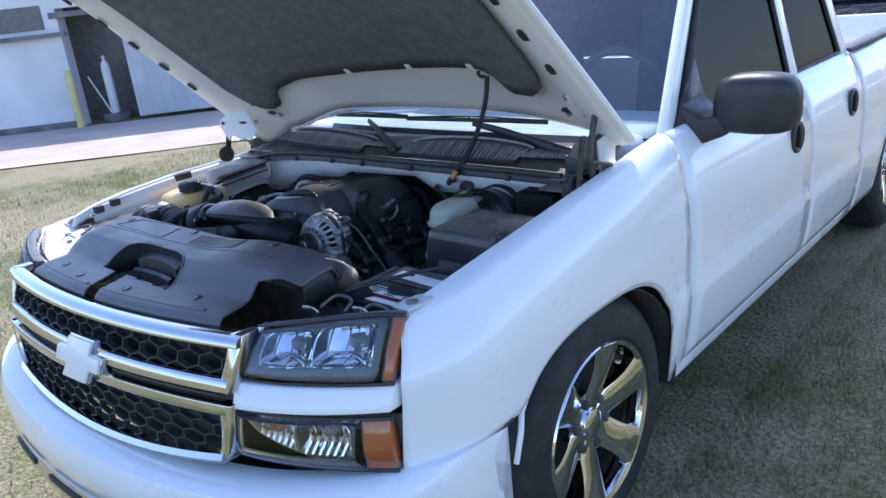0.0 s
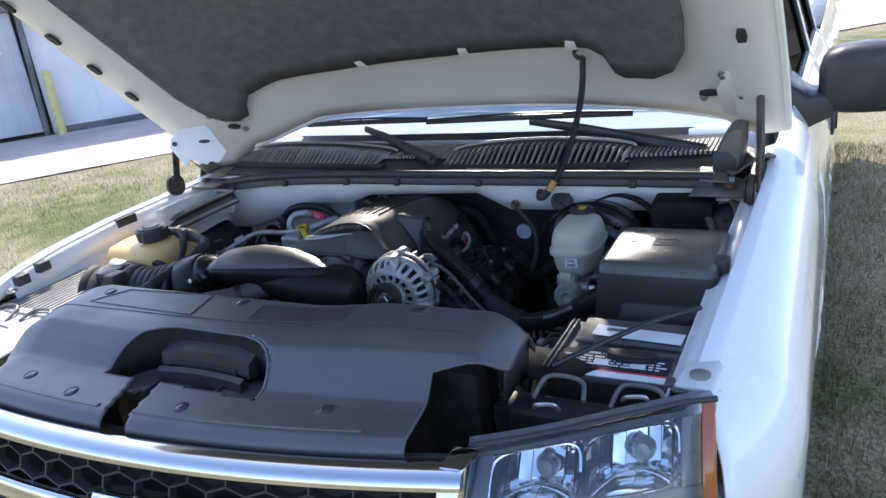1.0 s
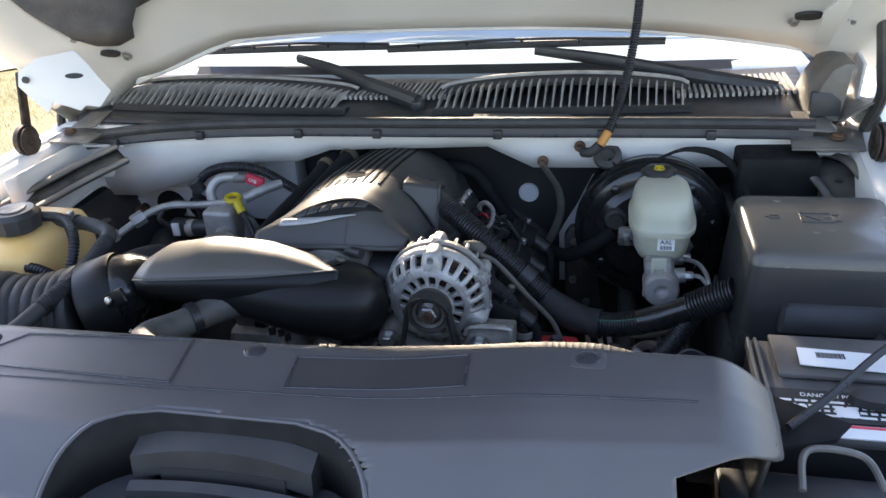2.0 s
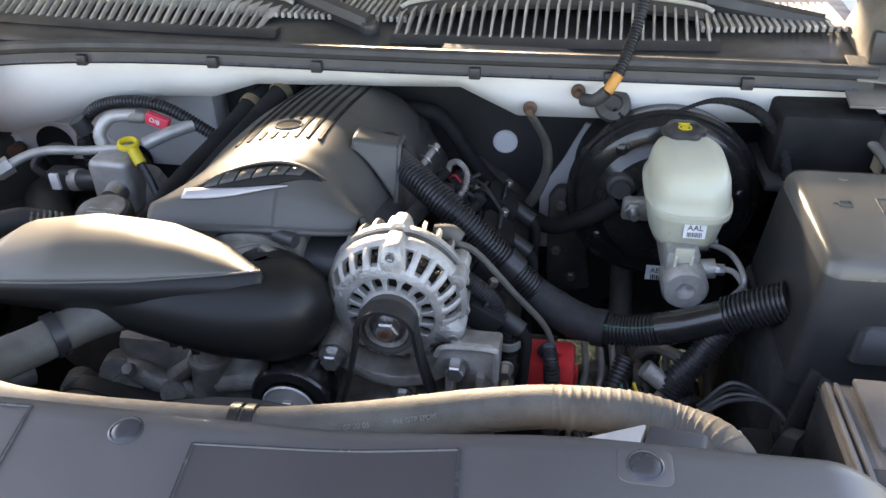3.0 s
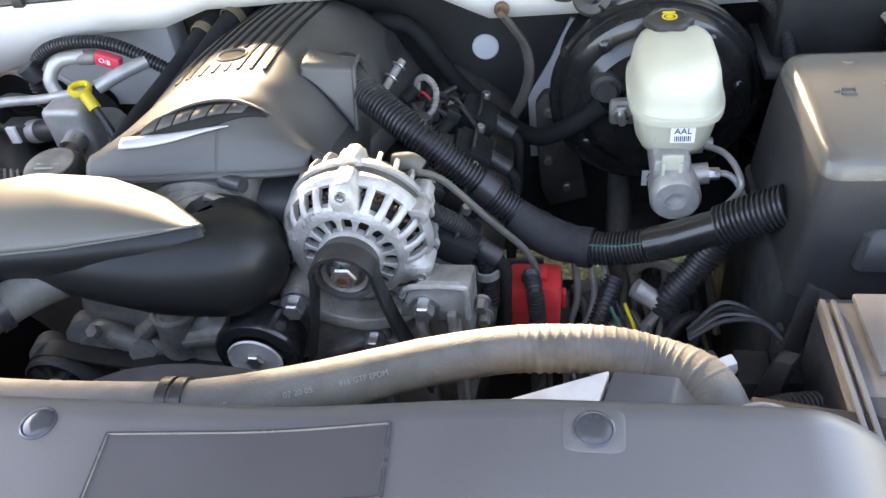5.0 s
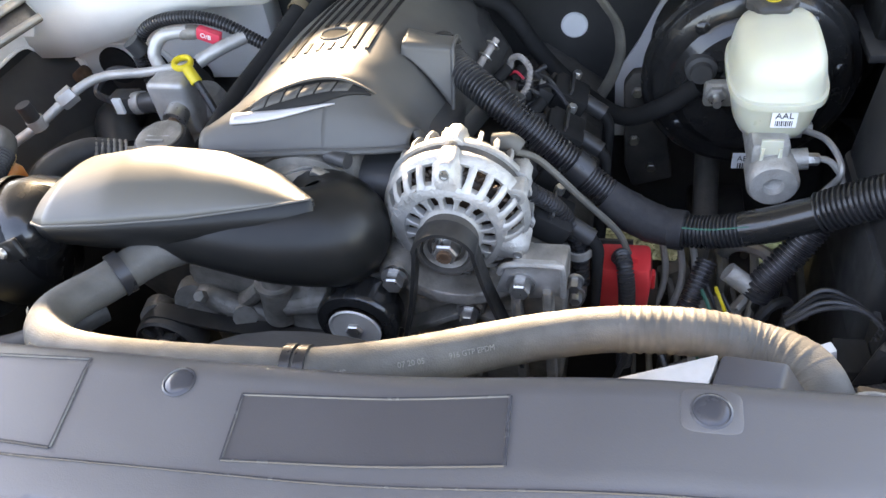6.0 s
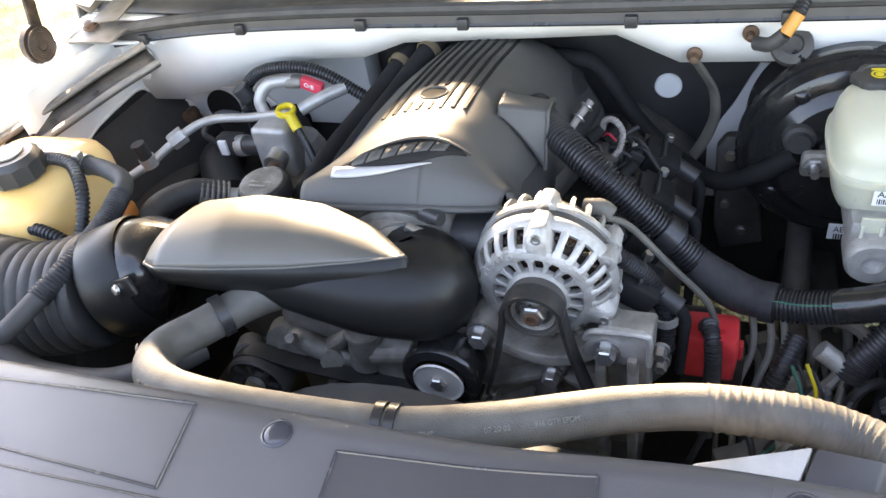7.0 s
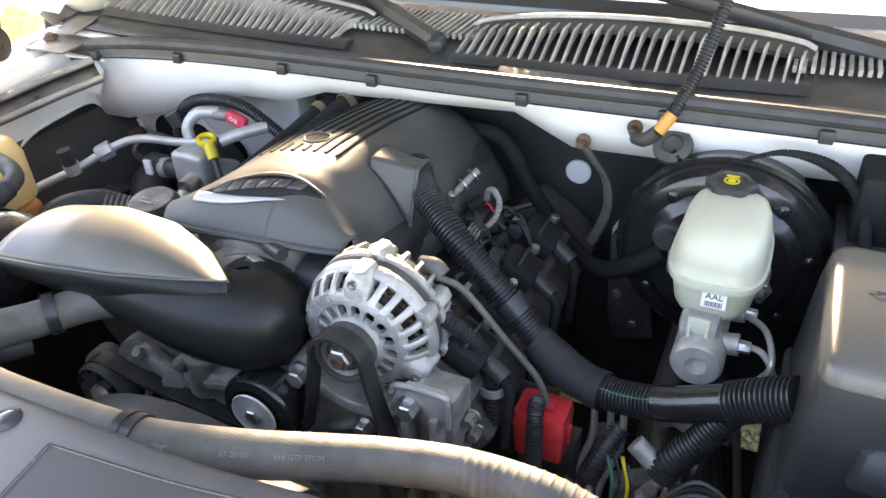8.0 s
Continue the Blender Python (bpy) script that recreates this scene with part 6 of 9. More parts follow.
# water pump, thermostat neck and pulleys
wp = part("water_pump", MB().lathe([(0.050, 0), (0.050, 0.03), (0.034, 0.045), (0.03, 0.06)], (-0.06, 0.66, 0.735), (0, -1, 0), 26), ALLOY_D, eng, "dirty cast aluminium water pump")
part("thermostat_neck", MB().lathe([(0.022, 0), (0.021, 0.045), (0.0225, 0.048), (0.0225, 0.054), (0.0165, 0.056), (0.0155, 0.085), (0.016, 0.11)], (-0.100, 0.612, 0.722), (0.11, 0, 1), 26), ALLOY_D, wp, "cast thermostat neck")
part("neck_ring", MB().lathe([(0.0205, 0), (0.0240, 0.001), (0.0240, 0.006), (0.0205, 0.007)], (-0.0945, 0.612, 0.772), (0.11, 0, 1), 26, caps=False), ALLOY_D, wp)
part("pump_outlet", MB().tube([(-0.095, 0.615, 0.742), (-0.070, 0.612, 0.748), (-0.040, 0.612, 0.755), (-0.015, 0.625, 0.757)], 0.0185, n=14, flat=0.85), ALLOY_D, wp)
part("outlet_rib", MB().box((-0.055, 0.594, 0.752), (0.062, 0.006, 0.010), np.array([unit((1, 0, .22)), V3(0, 1, 0), unit((-.22, 0, 1))])), ALLOY_D, wp, bevel=0.002)
part("pump_arm", MB().tube([(-0.158, 0.625, 0.722), (-0.135, 0.615, 0.745), (-0.112, 0.610, 0.768)], lambda t: 0.016 - 0.005 * t, n=12, flat=0.8), ALLOY_D, wp)
part("pump_arm", MB().tube([(-0.205, 0.625, 0.735), (-0.185, 0.612, 0.742), (-0.160, 0.612, 0.730), (-0.120, 0.615, 0.718)], 0.014, n=12), ALLOY_D, wp)
part("back_casting", MB().prism([(-0.215, 0.80), (-0.13, 0.812), (-0.05, 0.80), (-0.05, 0.70), (-0.17, 0.70), (-0.20, 0.74)], (0, 0.665, 0), (1, 0, 0), (0, 0, 1), 0.02), TANSTEEL, wp, "grey-brown casting behind the pump", bevel=0.006)
for x, z, r in ((-0.168, 0.785, 0.010), (-0.147, 0.742, 0.014), (-0.120, 0.795, 0.007)):
    part("casting_hole", MB().lathe([(r, 0), (r * 0.9, 0.002), (0.001, 0.0022)], (x, 0.6445, z), (0, -1, 0), 18), GROOVE, wp)
part("bolt", MB().hexnut((-0.190, 0.602, 0.752), (0, -.6, .8), 0.008, 0.010), ALLOY_D, wp)
part("vent_pipe", MB().tube([(-0.060, 0.620, 0.790), (-0.02, 0.612, 0.792), (0.02, 0.618, 0.786), (0.05, 0.635, 0.790)], 0.0042, n=8), PIPE, eng)
part("vent_pipe", MB().tube([(-0.075, 0.618, 0.802), (-0.045, 0.606, 0.796), (-0.012, 0.606, 0.782)], 0.0048, n=8), TANRUB, eng)
part("coolant_pipe", MB().tube([(-0.04, 0.640, 0.80), (0.01, 0.632, 0.802), (0.05, 0.645, 0.806)], 0.007, n=8), CONDUIT, eng)
for i in range(4):
    part("wire_clip", MB().box((-0.125 + 0.012 * i, 0.600 + 0.004 * (i % 2), 0.806 - 0.004 * (i % 3)), (0.010, 0.010, 0.014), np.array([unit((.9, .2, .3 * (i % 2))), unit((-.2, .97, 0)), V3(0, 0, 1)])), PLASTIC, eng, bevel=0.002)
idl = part("idler_pulley", MB().lathe([(0.0445, 0.028), (0.0450, 0.0), (0.0450, -0.002), (0.0425, -0.006), (0.032, -0.008), (0.0285, -0.006)], (0.013, 0.572, 0.763), (0, 1, 0), 40, caps=False), BOOST, eng, "glossy black belt tensioner pulley")
part("face", MB().lathe([(0.029, 0.006), (0.0275, 0.008), (0.022, 0.004), (0.015, 0.001), (0.011, 0.004), (0.001, 0.004)], (0.013, 0.567, 0.763), (0, -1, 0), 32), FACE, idl, "grey metal pulley face")
part("bolt", MB().hexnut((0.013, 0.566, 0.763), (0, -1, 0), 0.0095, 0.010), STEEL, idl)
ps = part("steering_pulley", MB().lathe([(0.040, 0.03), (0.040, 0), (0.037, -0.003), (0.034, 0.004), (0.018, 0.006), (0.016, -0.002), (0.012, -0.002), (0.001, -0.002)], (-0.243, 0.571, 0.697), (0, 1, 0), 36), IRON, eng, "dark belt pulley")
for i in range(8):
    a = i * math.pi / 4
    part("spoke", MB().box((-0.243 + 0.026 * math.cos(a), 0.570, 0.697 + 0.026 * math.sin(a)), (0.014, 0.006, 0.005), np.array([V3(math.cos(a), 0, math.sin(a)), V3(0, 1, 0), V3(-math.sin(a), 0, math.cos(a))])), PLASTIC, ps)
part("hub", MB().lathe([(0.013, 0), (0.012, 0.008), (0.001, 0.009)], (-0.243, 0.570, 0.697), (0, -1, 0), 18), STEEL, ps)


def ribbon(pts, w, t):
    p = spline(pts, 8)
    m = MB()
    rings = []
    for i, q in enumerate(p):
        d = unit(p[min(i + 1, len(p) - 1)] - p[max(i - 1, 0)])
        n_ = unit(np.cross(d, V3(0, 1, 0)))
        yv = V3(0, 1, 0)
        rings.append([q + yv * w / 2 + n_ * t, q - yv * w / 2 + n_ * t, q - yv * w / 2 - n_ * t, q + yv * w / 2 - n_ * t])
    return m.loft(rings)


AC_ = V3(0.118, 0.600, 0.856)   # alternator shaft
pr = 0.0305
arc = [V3(AC_[0] + pr * math.cos(a), 0.588, AC_[2] + pr * math.sin(a)) for a in np.linspace(math.pi * 1.04, -0.12, 9)]
part("drive_belt", ribbon([(0.060, 0.588, 0.735), (0.075, 0.588, 0.79)] + arc + [(0.158, 0.588, 0.80), (0.185, 0.588, 0.70)], 0.022, 0.0020), BELT, eng, "black ribbed serpentine belt")
part("drive_belt", ribbon([(-0.285, 0.590, 0.69), (-0.278, 0.590, 0.715), (-0.262, 0.590, 0.732), (-0.238, 0.590, 0.736), (-0.185, 0.590, 0.724), (-0.06, 0.590, 0.710), (0.0, 0.590, 0.712), (0.05, 0.590, 0.722)], 0.022, 0.0020), BELT, eng)
# bracket below the alternator: a curved saddle on a ribbed web, with a boxed foot
br = part("alternator_bracket", MB().prism([(0.03, 0.79), (0.075, 0.770), (0.117, 0.763), (0.16, 0.770), (0.20, 0.79), (0.215, 0.66), (0.18, 0.60), (0.03, 0.62)], (0, 0.650, 0), (1, 0, 0), (0, 0, 1), 0.015), ALLOY_D, eng, "ribbed cast aluminium alternator bracket", bevel=0.003)
sad = []
for a in np.linspace(radians(212), radians(330), 26):
    c, e = V3(0.119, 0, 0.856), V3(math.cos(a), 0, math.sin(a))
    sad.append([c + e * r + V3(0, y, 0) for r, y in ((0.0755, 0.604), (0.0755, 0.655), (0.089, 0.655), (0.0915, 0.606), (0.087, 0.600))])
part("saddle", MB().loft(sad), ALLOY_D, br, "curved cast saddle", bevel=0.002)
for a, b in (((0.128, 0.750), (0.128, 0.60)), ((0.128, 0.752), (0.050, 0.712)), ((0.128, 0.752), (0.20, 0.716)), ((0.055, 0.70), (0.045, 0.60)), ((0.10, 0.70), (0.04, 0.66))):
    d = unit(V3(b[0] - a[0], 0, b[1] - a[1]))
    part("rib", MB().box(((a[0] + b[0]) / 2, 0.625, (a[1] + b[1]) / 2), (math.hypot(b[0] - a[0], b[1] - a[1]), 0.042, 0.008), np.array([d, V3(0, 1, 0), np.cross(d, V3(0, 1, 0))])), ALLOY_D, br, bevel=0.002)
part("boss", MB().lathe([(0.016, 0), (0.0155, 0.02), (0.013, 0.023)], (0.128, 0.628, 0.754), (0, -1, 0), 20), ALLOY_D, br)
foot = part("foot", MB().loft([[(0.172, 0.612, 0.814), (0.229, 0.612, 0.814), (0.233, 0.650, 0.818), (0.180, 0.650, 0.818)], [(0.176, 0.612, 0.640), (0.222, 0.612, 0.640), (0.226, 0.660, 0.640), (0.184, 0.660, 0.640)]]), ALLOY_D, br, "boxed alloy foot", bevel=0.004)
for x in (0.181, 0.213):
    part("foot_rib", MB().box((x, 0.604, 0.715), (0.010, 0.022, 0.17)), ALLOY_D, foot, bevel=0.003)
part("strap", MB().prism([(0.160, 0.792), (0.172, 0.826), (0.184, 0.836), (0.222, 0.836), (0.230, 0.829), (0.230, 0.792), (0.196, 0.784), (0.190, 0.790)], (0, 0.606, 0), (1, 0, 0), (0, 0, 1), 0.006), ALLOY, br, "flat alloy strap", bevel=0.002)
part("strap_edge", MB().tube([(0.166, 0.599, 0.820), (0.176, 0.598, 0.833), (0.222, 0.598, 0.834), (0.229, 0.598, 0.827), (0.229, 0.598, 0.793)], 0.0032, n=8), ALLOY, br)
part("left_ear", MB().lathe([(0.019, 0.045), (0.019, 0.006), (0.016, 0.0)], (0.054, 0.604, 0.803), (0, 1, 0), 22), ALLOY_D, br)
part("left_arm", MB().prism([(0.030, 0.795), (0.045, 0.815), (0.062, 0.80), (0.05, 0.72), (0.03, 0.73)], (0, 0.640, 0), (1, 0, 0), (0, 0, 1), 0.02), ALLOY_D, br, bevel=0.004)
for x, y, z, r in ((0.187, 0.600, 0.807, 0.0108), (0.054, 0.603, 0.803, 0.0112), (0.128, 0.604, 0.754, 0.0092), (0.040, 0.612, 0.700, 0.009), (0.237, 0.640, 0.775, 0.007), (0.237, 0.650, 0.745, 0.007)):
    part("bolt", MB().lathe([(r * 1.35, 0), (r * 1.35, 0.003), (r, 0.003)], (x, y, z), (0, -1, 0), 18).hexnut((x, y - 0.003, z), (0, -1, 0), r * .98, 0.012), STEEL, br)

# --- alternator ---
alt = thing("alternator", (0.118, 0.66, 0.79), "cast aluminium alternator with cooling fins and a black pulley", "alternator")
O = V3(0.1145, 0.643, 0.8475)
YA = V3(0, 1, 0)


def polar(r, a, y=0.0):
    return O + V3(r * 1.05 * math.cos(a), y, r * 1.05 * math.sin(a))


def face_edge(a):
    """Outer radius of the solid front face, wider on the side that carries the cast letters."""
    return 0.0545 + 0.0055 * max(0.0, math.cos(a - radians(150))) ** 2


turn = np.linspace(0, 2 * math.pi, 64, endpoint=False)
part("core", MB().lathe([(0.030, -0.006), (0.050, -0.003), (0.062, 0.008), (0.064, 0.05), (0.03, 0.058)], O, YA, 40), COIL, alt, "dark windings inside")
part("winding", MB().tube([polar(0.0585 + 0.0025 * math.sin(k * 2.4), k * 2 * math.pi / 120, 0.004) for k in range(121)], 0.0032, n=6, raw=True), COIL, alt)
part("front_ring", MB().loft([[polar(f(a), a, y) for a in turn] for f, y in ((lambda a: 0.0435, -0.008), (lambda a: 0.0433, -0.016), (lambda a: 0.0455, -0.0185), (lambda a: face_edge(a) - 0.004, -0.0178), (lambda a: face_edge(a), -0.0150), (lambda a: face_edge(a), -0.008))], caps=False), ALLOY, alt, smooth=50)
part("hub_ring", MB().loft([[polar(r, a, y) for a in turn] for r, y in ((0.016, -0.030), (0.026, -0.028), (0.0310, -0.021), (0.0318, -0.012), (0.018, -0.012))], caps=False), ALLOY, alt, smooth=50)
for i in range(16):
    a = (i + 0.3) / 16 * 2 * math.pi
    e, t = V3(math.cos(a), 0, math.sin(a)) * 1.05, V3(-math.sin(a), 0, math.cos(a))
    rings = []
    for r, w, y in ((0.029, 0.0030, -0.0205), (0.034, 0.0024, -0.0190), (0.040, 0.0028, -0.0182), (0.0445, 0.0055, -0.0178)):
        c = O + e * r + YA * y
        rings.append([c + t * w, c - t * w, c - t * w + YA * 0.010, c + t * w + YA * 0.010])
    part("spoke", MB().loft(rings), ALLOY, alt, bevel=0.0008, seg=1)
for i in range(24):
    a = (i + 0.5) / 24 * 2 * math.pi
    e, t = V3(math.cos(a), 0, math.sin(a)) * 1.05, V3(-math.sin(a), 0, math.cos(a))
    r0 = face_edge(a)
    rings = []
    for k, y, w, th in ((0.0, -0.0160, 0.0052, 0.006), (0.30, -0.0125, 0.0040, 0.006), (0.62, -0.0055, 0.0038, 0.006), (0.88, 0.003, 0.0042, 0.006), (1.06, 0.012, 0.0046, 0.005), (1.06, 0.0165, 0.0046, 0.005)):
        c = O + e * (r0 - 0.002 + (0.0715 - r0) * k) + YA * y
        n_ = unit(e * (0.25 + k) - YA * (1.1 - k))
        rings.append([c + t * w, c + t * w * 0.5 + n_ * 0.0015, c - t * w * 0.5 + n_ * 0.0015, c - t * w, c - t * w * 0.8 - n_ * th, c + t * w * 0.8 - n_ * th])
    part("fin", MB().loft(rings), ALLOY, alt, smooth=50)
for y0, prof in ((0.0, ((0.0650, 0.006), (0.0690, 0.004), (0.0718, 0.009), (0.0735, 0.014), (0.0735, 0.019), (0.0650, 0.019))), (0.032, ((0.066, 0), (0.0738, 0), (0.0748, 0.004), (0.0738, 0.008), (0.066, 0.008)))):
    part("band", MB().loft([[polar(r, a, y0 + y) for a in turn] for r, y in prof], caps=False), ALLOY, alt, smooth=50)
part("stator", MB().loft([[polar(r, a, y) for a in turn] for r, y in ((0.064, 0.019), (0.0705, 0.019), (0.0705, 0.033), (0.064, 0.033))], caps=False), IRON, alt, "dark laminated stator band")
for i in range(26):
    a = i / 26 * 2 * math.pi
    e, t = V3(math.cos(a), 0, math.sin(a)) * 1.05, V3(-math.sin(a), 0, math.cos(a))
    part("rear_fin", MB().loft([[O + e * r + YA * y + t * w, O + e * r + YA * y - t * w, O + e * (r - .007) + YA * y - t * w, O + e * (r - .007) + YA * y + t * w] for r, y, w in ((0.0735, 0.038, 0.0028), (0.0745, 0.048, 0.0022), (0.0715, 0.060, 0.0022), (0.064, 0.067, 0.0020))]), ALLOY, alt, bevel=0.0007, seg=1)
part("rear_cap", MB().lathe([(0.060, 0.056), (0.060, 0.066), (0.05, 0.071), (0.001, 0.072)], O, YA, 40), ALLOY, alt)
part("rear_cover", MB().lathe([(0.052, 0.066), (0.052, 0.078), (0.046, 0.084), (0.001, 0.086)], O, YA, 36), PLASTIC, alt, "black rear cover")
part("terminal_boot", MB().tube([O + V3(0.035, 0.070, 0.050), O + V3(0.052, 0.068, 0.052), O + V3(0.062, 0.066, 0.045)], 0.010, n=12), TANRUB, alt, "grey-brown terminal boot")
# cast lugs with bolts: the top one runs down onto the front face
for a, big in ((88, 1), (205, 0), (-22, 1), (25, 0)):
    a = radians(a)
    e, t = V3(math.cos(a), 0, math.sin(a)) * 1.05, V3(-math.sin(a), 0, math.cos(a))
    if big:
        sec = ((0.050, 0.016, -0.0165), (0.060, 0.0135, -0.0165), (0.069, 0.0110, -0.0145), (0.0755, 0.0085, -0.0100), (0.0775, 0.0060, -0.004))
        part("lug", MB().loft([[O + e * r + t * w + YA * (y + 0.004), O + e * r + t * w * 0.6 + YA * (y - 0.001), O + e * r - t * w * 0.6 + YA * (y - 0.001), O + e * r - t * w + YA * (y + 0.004), O + e * r - t * w + YA * 0.019, O + e * r + t * w + YA * 0.019] for r, w, y in sec]), ALLOY, alt, smooth=45)
    for yy, r0, r1, y0 in (((-0.0165 if big else 0.004), 0.0685, 0.0685, 0), (0.036, 0.066, 0.080, 1)):
        if y0 or not big:
            part("lug", MB().loft([[O + YA * y + e * 0.064 + t * .0125, O + YA * y + e * 0.064 - t * .0125, O + YA * y + e * 0.0735 - t * .0095, O + YA * y + e * 0.0790 - t * .005, O + YA * y + e * 0.0790 + t * .005, O + YA * y + e * 0.0735 + t * .0095] for y in ((yy, yy + 0.022) if not y0 else (0.031, 0.056))]), ALLOY, alt, bevel=0.002)
        c = O + YA * (yy if not y0 else 0.031) + e * (0.0685 if not y0 else 0.072)
        part("bolt", MB().lathe([(0.0050, -0.002), (0.0050, 0.0015), (0.0032, 0.0018), (0.0030, 0.0002), (0.001, 0.0002)], c, -YA, 14), STEEL, alt)
# toothed lower edge of the front housing
for i in range(9):
    a = radians(236 + i * 8.5)
    e, t = V3(math.cos(a), 0, math.sin(a)) * 1.05, V3(-math.sin(a), 0, math.cos(a))
    part("tooth", MB().box(O + e * 0.0655 + YA * 0.000, (0.012, 0.020, 0.0055), np.array([e / 1.05, YA, t])), ALLOY_D, alt, bevel=0.001, seg=1)
pu = part("pulley", MB().lathe([(0.029, 0), (0.0295, -0.002), (0.0300, -0.024), (0.0290, -0.026), (0.0255, -0.026), (0.0245, -0.018), (0.012, -0.016), (0.001, -0.016)], AC_ + V3(0, 0.012, 0), YA, 40), IRON, alt, "worn black pulley")
part("ring", MB().lathe([(0.0245, 0.0), (0.0222, -0.003), (0.0205, -0.001), (0.019, 0.002)], AC_ + V3(0, -0.008, 0), YA, 36, caps=False), ALLOY_D, pu)
part("nut", MB().hexnut(AC_ + V3(0, -0.004, 0), -YA, 0.0132, 0.013).lathe([(0.015, 0), (0.015, 0.004)], AC_ + V3(0, -0.002, 0), -YA, 20), STEEL, pu, "steel hexagon nut")
part("shaft_end", MB().lathe([(0.0075, 0), (0.0075, 0.004), (0.005, 0.0042), (0.005, 0.001), (0.001, 0.001)], AC_ + V3(0, -0.0165, 0), -YA, 16), COPPER, pu)
text("marking", "DR44G", 0.0140, O + V3(-0.0400, -0.0172, 0.0360), unit((0.72, 0, 0.69)), unit((-0.69, 0, 0.72)), ALLOY, alt, 0.0016)

# --- engine cover ---
ec = thing("engine_cover", (-0.04, 0.85, 0.86), "charcoal plastic engine cover with ribs and a silver emblem", "engine cover")
ECX = -0.034   # ridge line
TOPZ = [(0.670, 0.911), (0.675, 0.920), (0.683, 0.931), (0.695, 0.943), (0.715, 0.955), (0.745, 0.962), (0.78, 0.964), (0.84, 0.961), (0.95, 0.948), (1.06, 0.930), (1.09, 0.915)]


def ec_width(y, driver):
    """Half-width of the cover from its ridge towards one side."""
    if driver:
        return lerp_table([(0.655, 0.092), (0.70, 0.100), (0.80, 0.116), (0.92, 0.142), (1.09, 0.142)], y)
    return lerp_table([(0.655, 0.130), (0.70, 0.137), (0.80, 0.146), (0.92, 0.150), (1.09, 0.140)], y)


def ec_u(x, y):
    d = x - ECX
    return d / ec_width(y, d > 0)


def ec_pt(u, y, dz=0.0):
    k = abs(u)
    full = ease((y - 0.655) / 0.13)
    drop = (0.115 * k ** 2.5 if u > 0 else 0.090 * k ** 2.7) * full
    fore = max(0.0, 1 - (y - 0.67) / 0.12)
    return V3(ECX + u * ec_width(y, u > 0), y + 0.016 * u * fore + 0.014 * k ** 3 * fore, lerp_table(TOPZ, y) - drop - 0.010 * max(0.0, u) * fore + dz)


us_ = np.linspace(-1, 1, 41)
FH = (-0.051, 0.836)   # round filler hole


def near_hole(u, y):
    return math.hypot(ec_pt(u, y)[0] - FH[0], y - FH[1]) < 0.0150


part("shell", MB().grid(lambda u, y: ec_pt(u, y), sorted(set(list(np.linspace(-1, 1, 41)) + list(np.linspace(-0.24, 0.10, 41)))), sorted(set(list(np.linspace(0.670, 0.70, 8)) + list(np.linspace(0.70, 0.78, 9)) + list(np.linspace(0.78, 0.81, 3)) + list(np.linspace(0.815, 0.857, 22)) + list(np.linspace(0.87, 1.09, 14)))), near_hole), BEAUTY, ec, smooth=60, thick=0.004)
for u in (-1, 1):
    part("side_skirt", MB().grid(lambda y, v: ec_pt(u, y) + V3(u * 0.006 * v, 0, -0.030 * v), np.linspace(0.690, 1.09, 20), [0, .5, 1]), BEAUTY, ec, smooth=60, thick=0.003)
part("front_lip", MB().tube([ec_pt(u, 0.671) for u in us_], 0.004, n=8, raw=True), BEAUTY, ec)
for i in range(8):
    x = -0.098 + i * 0.0135
    y0 = 0.782 + 0.003 * i
    segs = [(y0, 1.05)]
    if 2 <= i <= 4:
        segs = [(y0, 0.812), (0.858, 1.05)]
    for a, b in segs:
        u_of = lambda y: ec_u(x + 0.004 * (y - .78) / .27, y)
        m = MB()
        m.loft([[ec_pt(u_of(y), y, -0.002) + V3(-.0028, 0, 0), ec_pt(u_of(y), y, 0.0014) + V3(-.0020, 0, 0), ec_pt(u_of(y), y, 0.0014) + V3(.0020, 0, 0), ec_pt(u_of(y), y, -0.002) + V3(.0028, 0, 0)] for y in np.linspace(a, b, 14)])
        part("rib", m, GROOVE, ec, "raised dark rib")
hc = ec_pt(ec_u(*FH), FH[1], 0.0)
part("hole_rim", MB().tube([ec_pt(ec_u(FH[0] + 0.0168 * math.cos(a), FH[1] + 0.0168 * math.sin(a)), FH[1] + 0.0168 * math.sin(a), 0.0002) for a in np.linspace(0, 2 * math.pi, 33)], 0.0014, n=8, raw=True), BEAUTY, ec, "rounded rim of the filler hole")
# besides its depth, the cup is coloured black for the hole's shade
part("filler_hole", MB().lathe([(0.0165, -0.001), (0.0158, -0.020), (0.014, -0.026), (0.001, -0.026)], hc, (0.0, 0.06, 1), 28), GROOVE, ec, "deep round hole, coloured black for its shade")


def on_cover(x, y, dz):
    return ec_pt(ec_u(x, y), y, dz)


def crescent(name, pts, dz, material, label=""):
    lo, hi = pts
    m = MB()
    m.grid(lambda i, v: on_cover(lo[i][0] + (hi[i][0] - lo[i][0]) * v, lo[i][1] + (hi[i][1] - lo[i][1]) * v, dz), list(range(len(lo))), np.linspace(0, 1, 4))
    part(name, m, material, ec, label, smooth=60, thick=0.002)


xs_ = np.linspace(0, 1, 22)
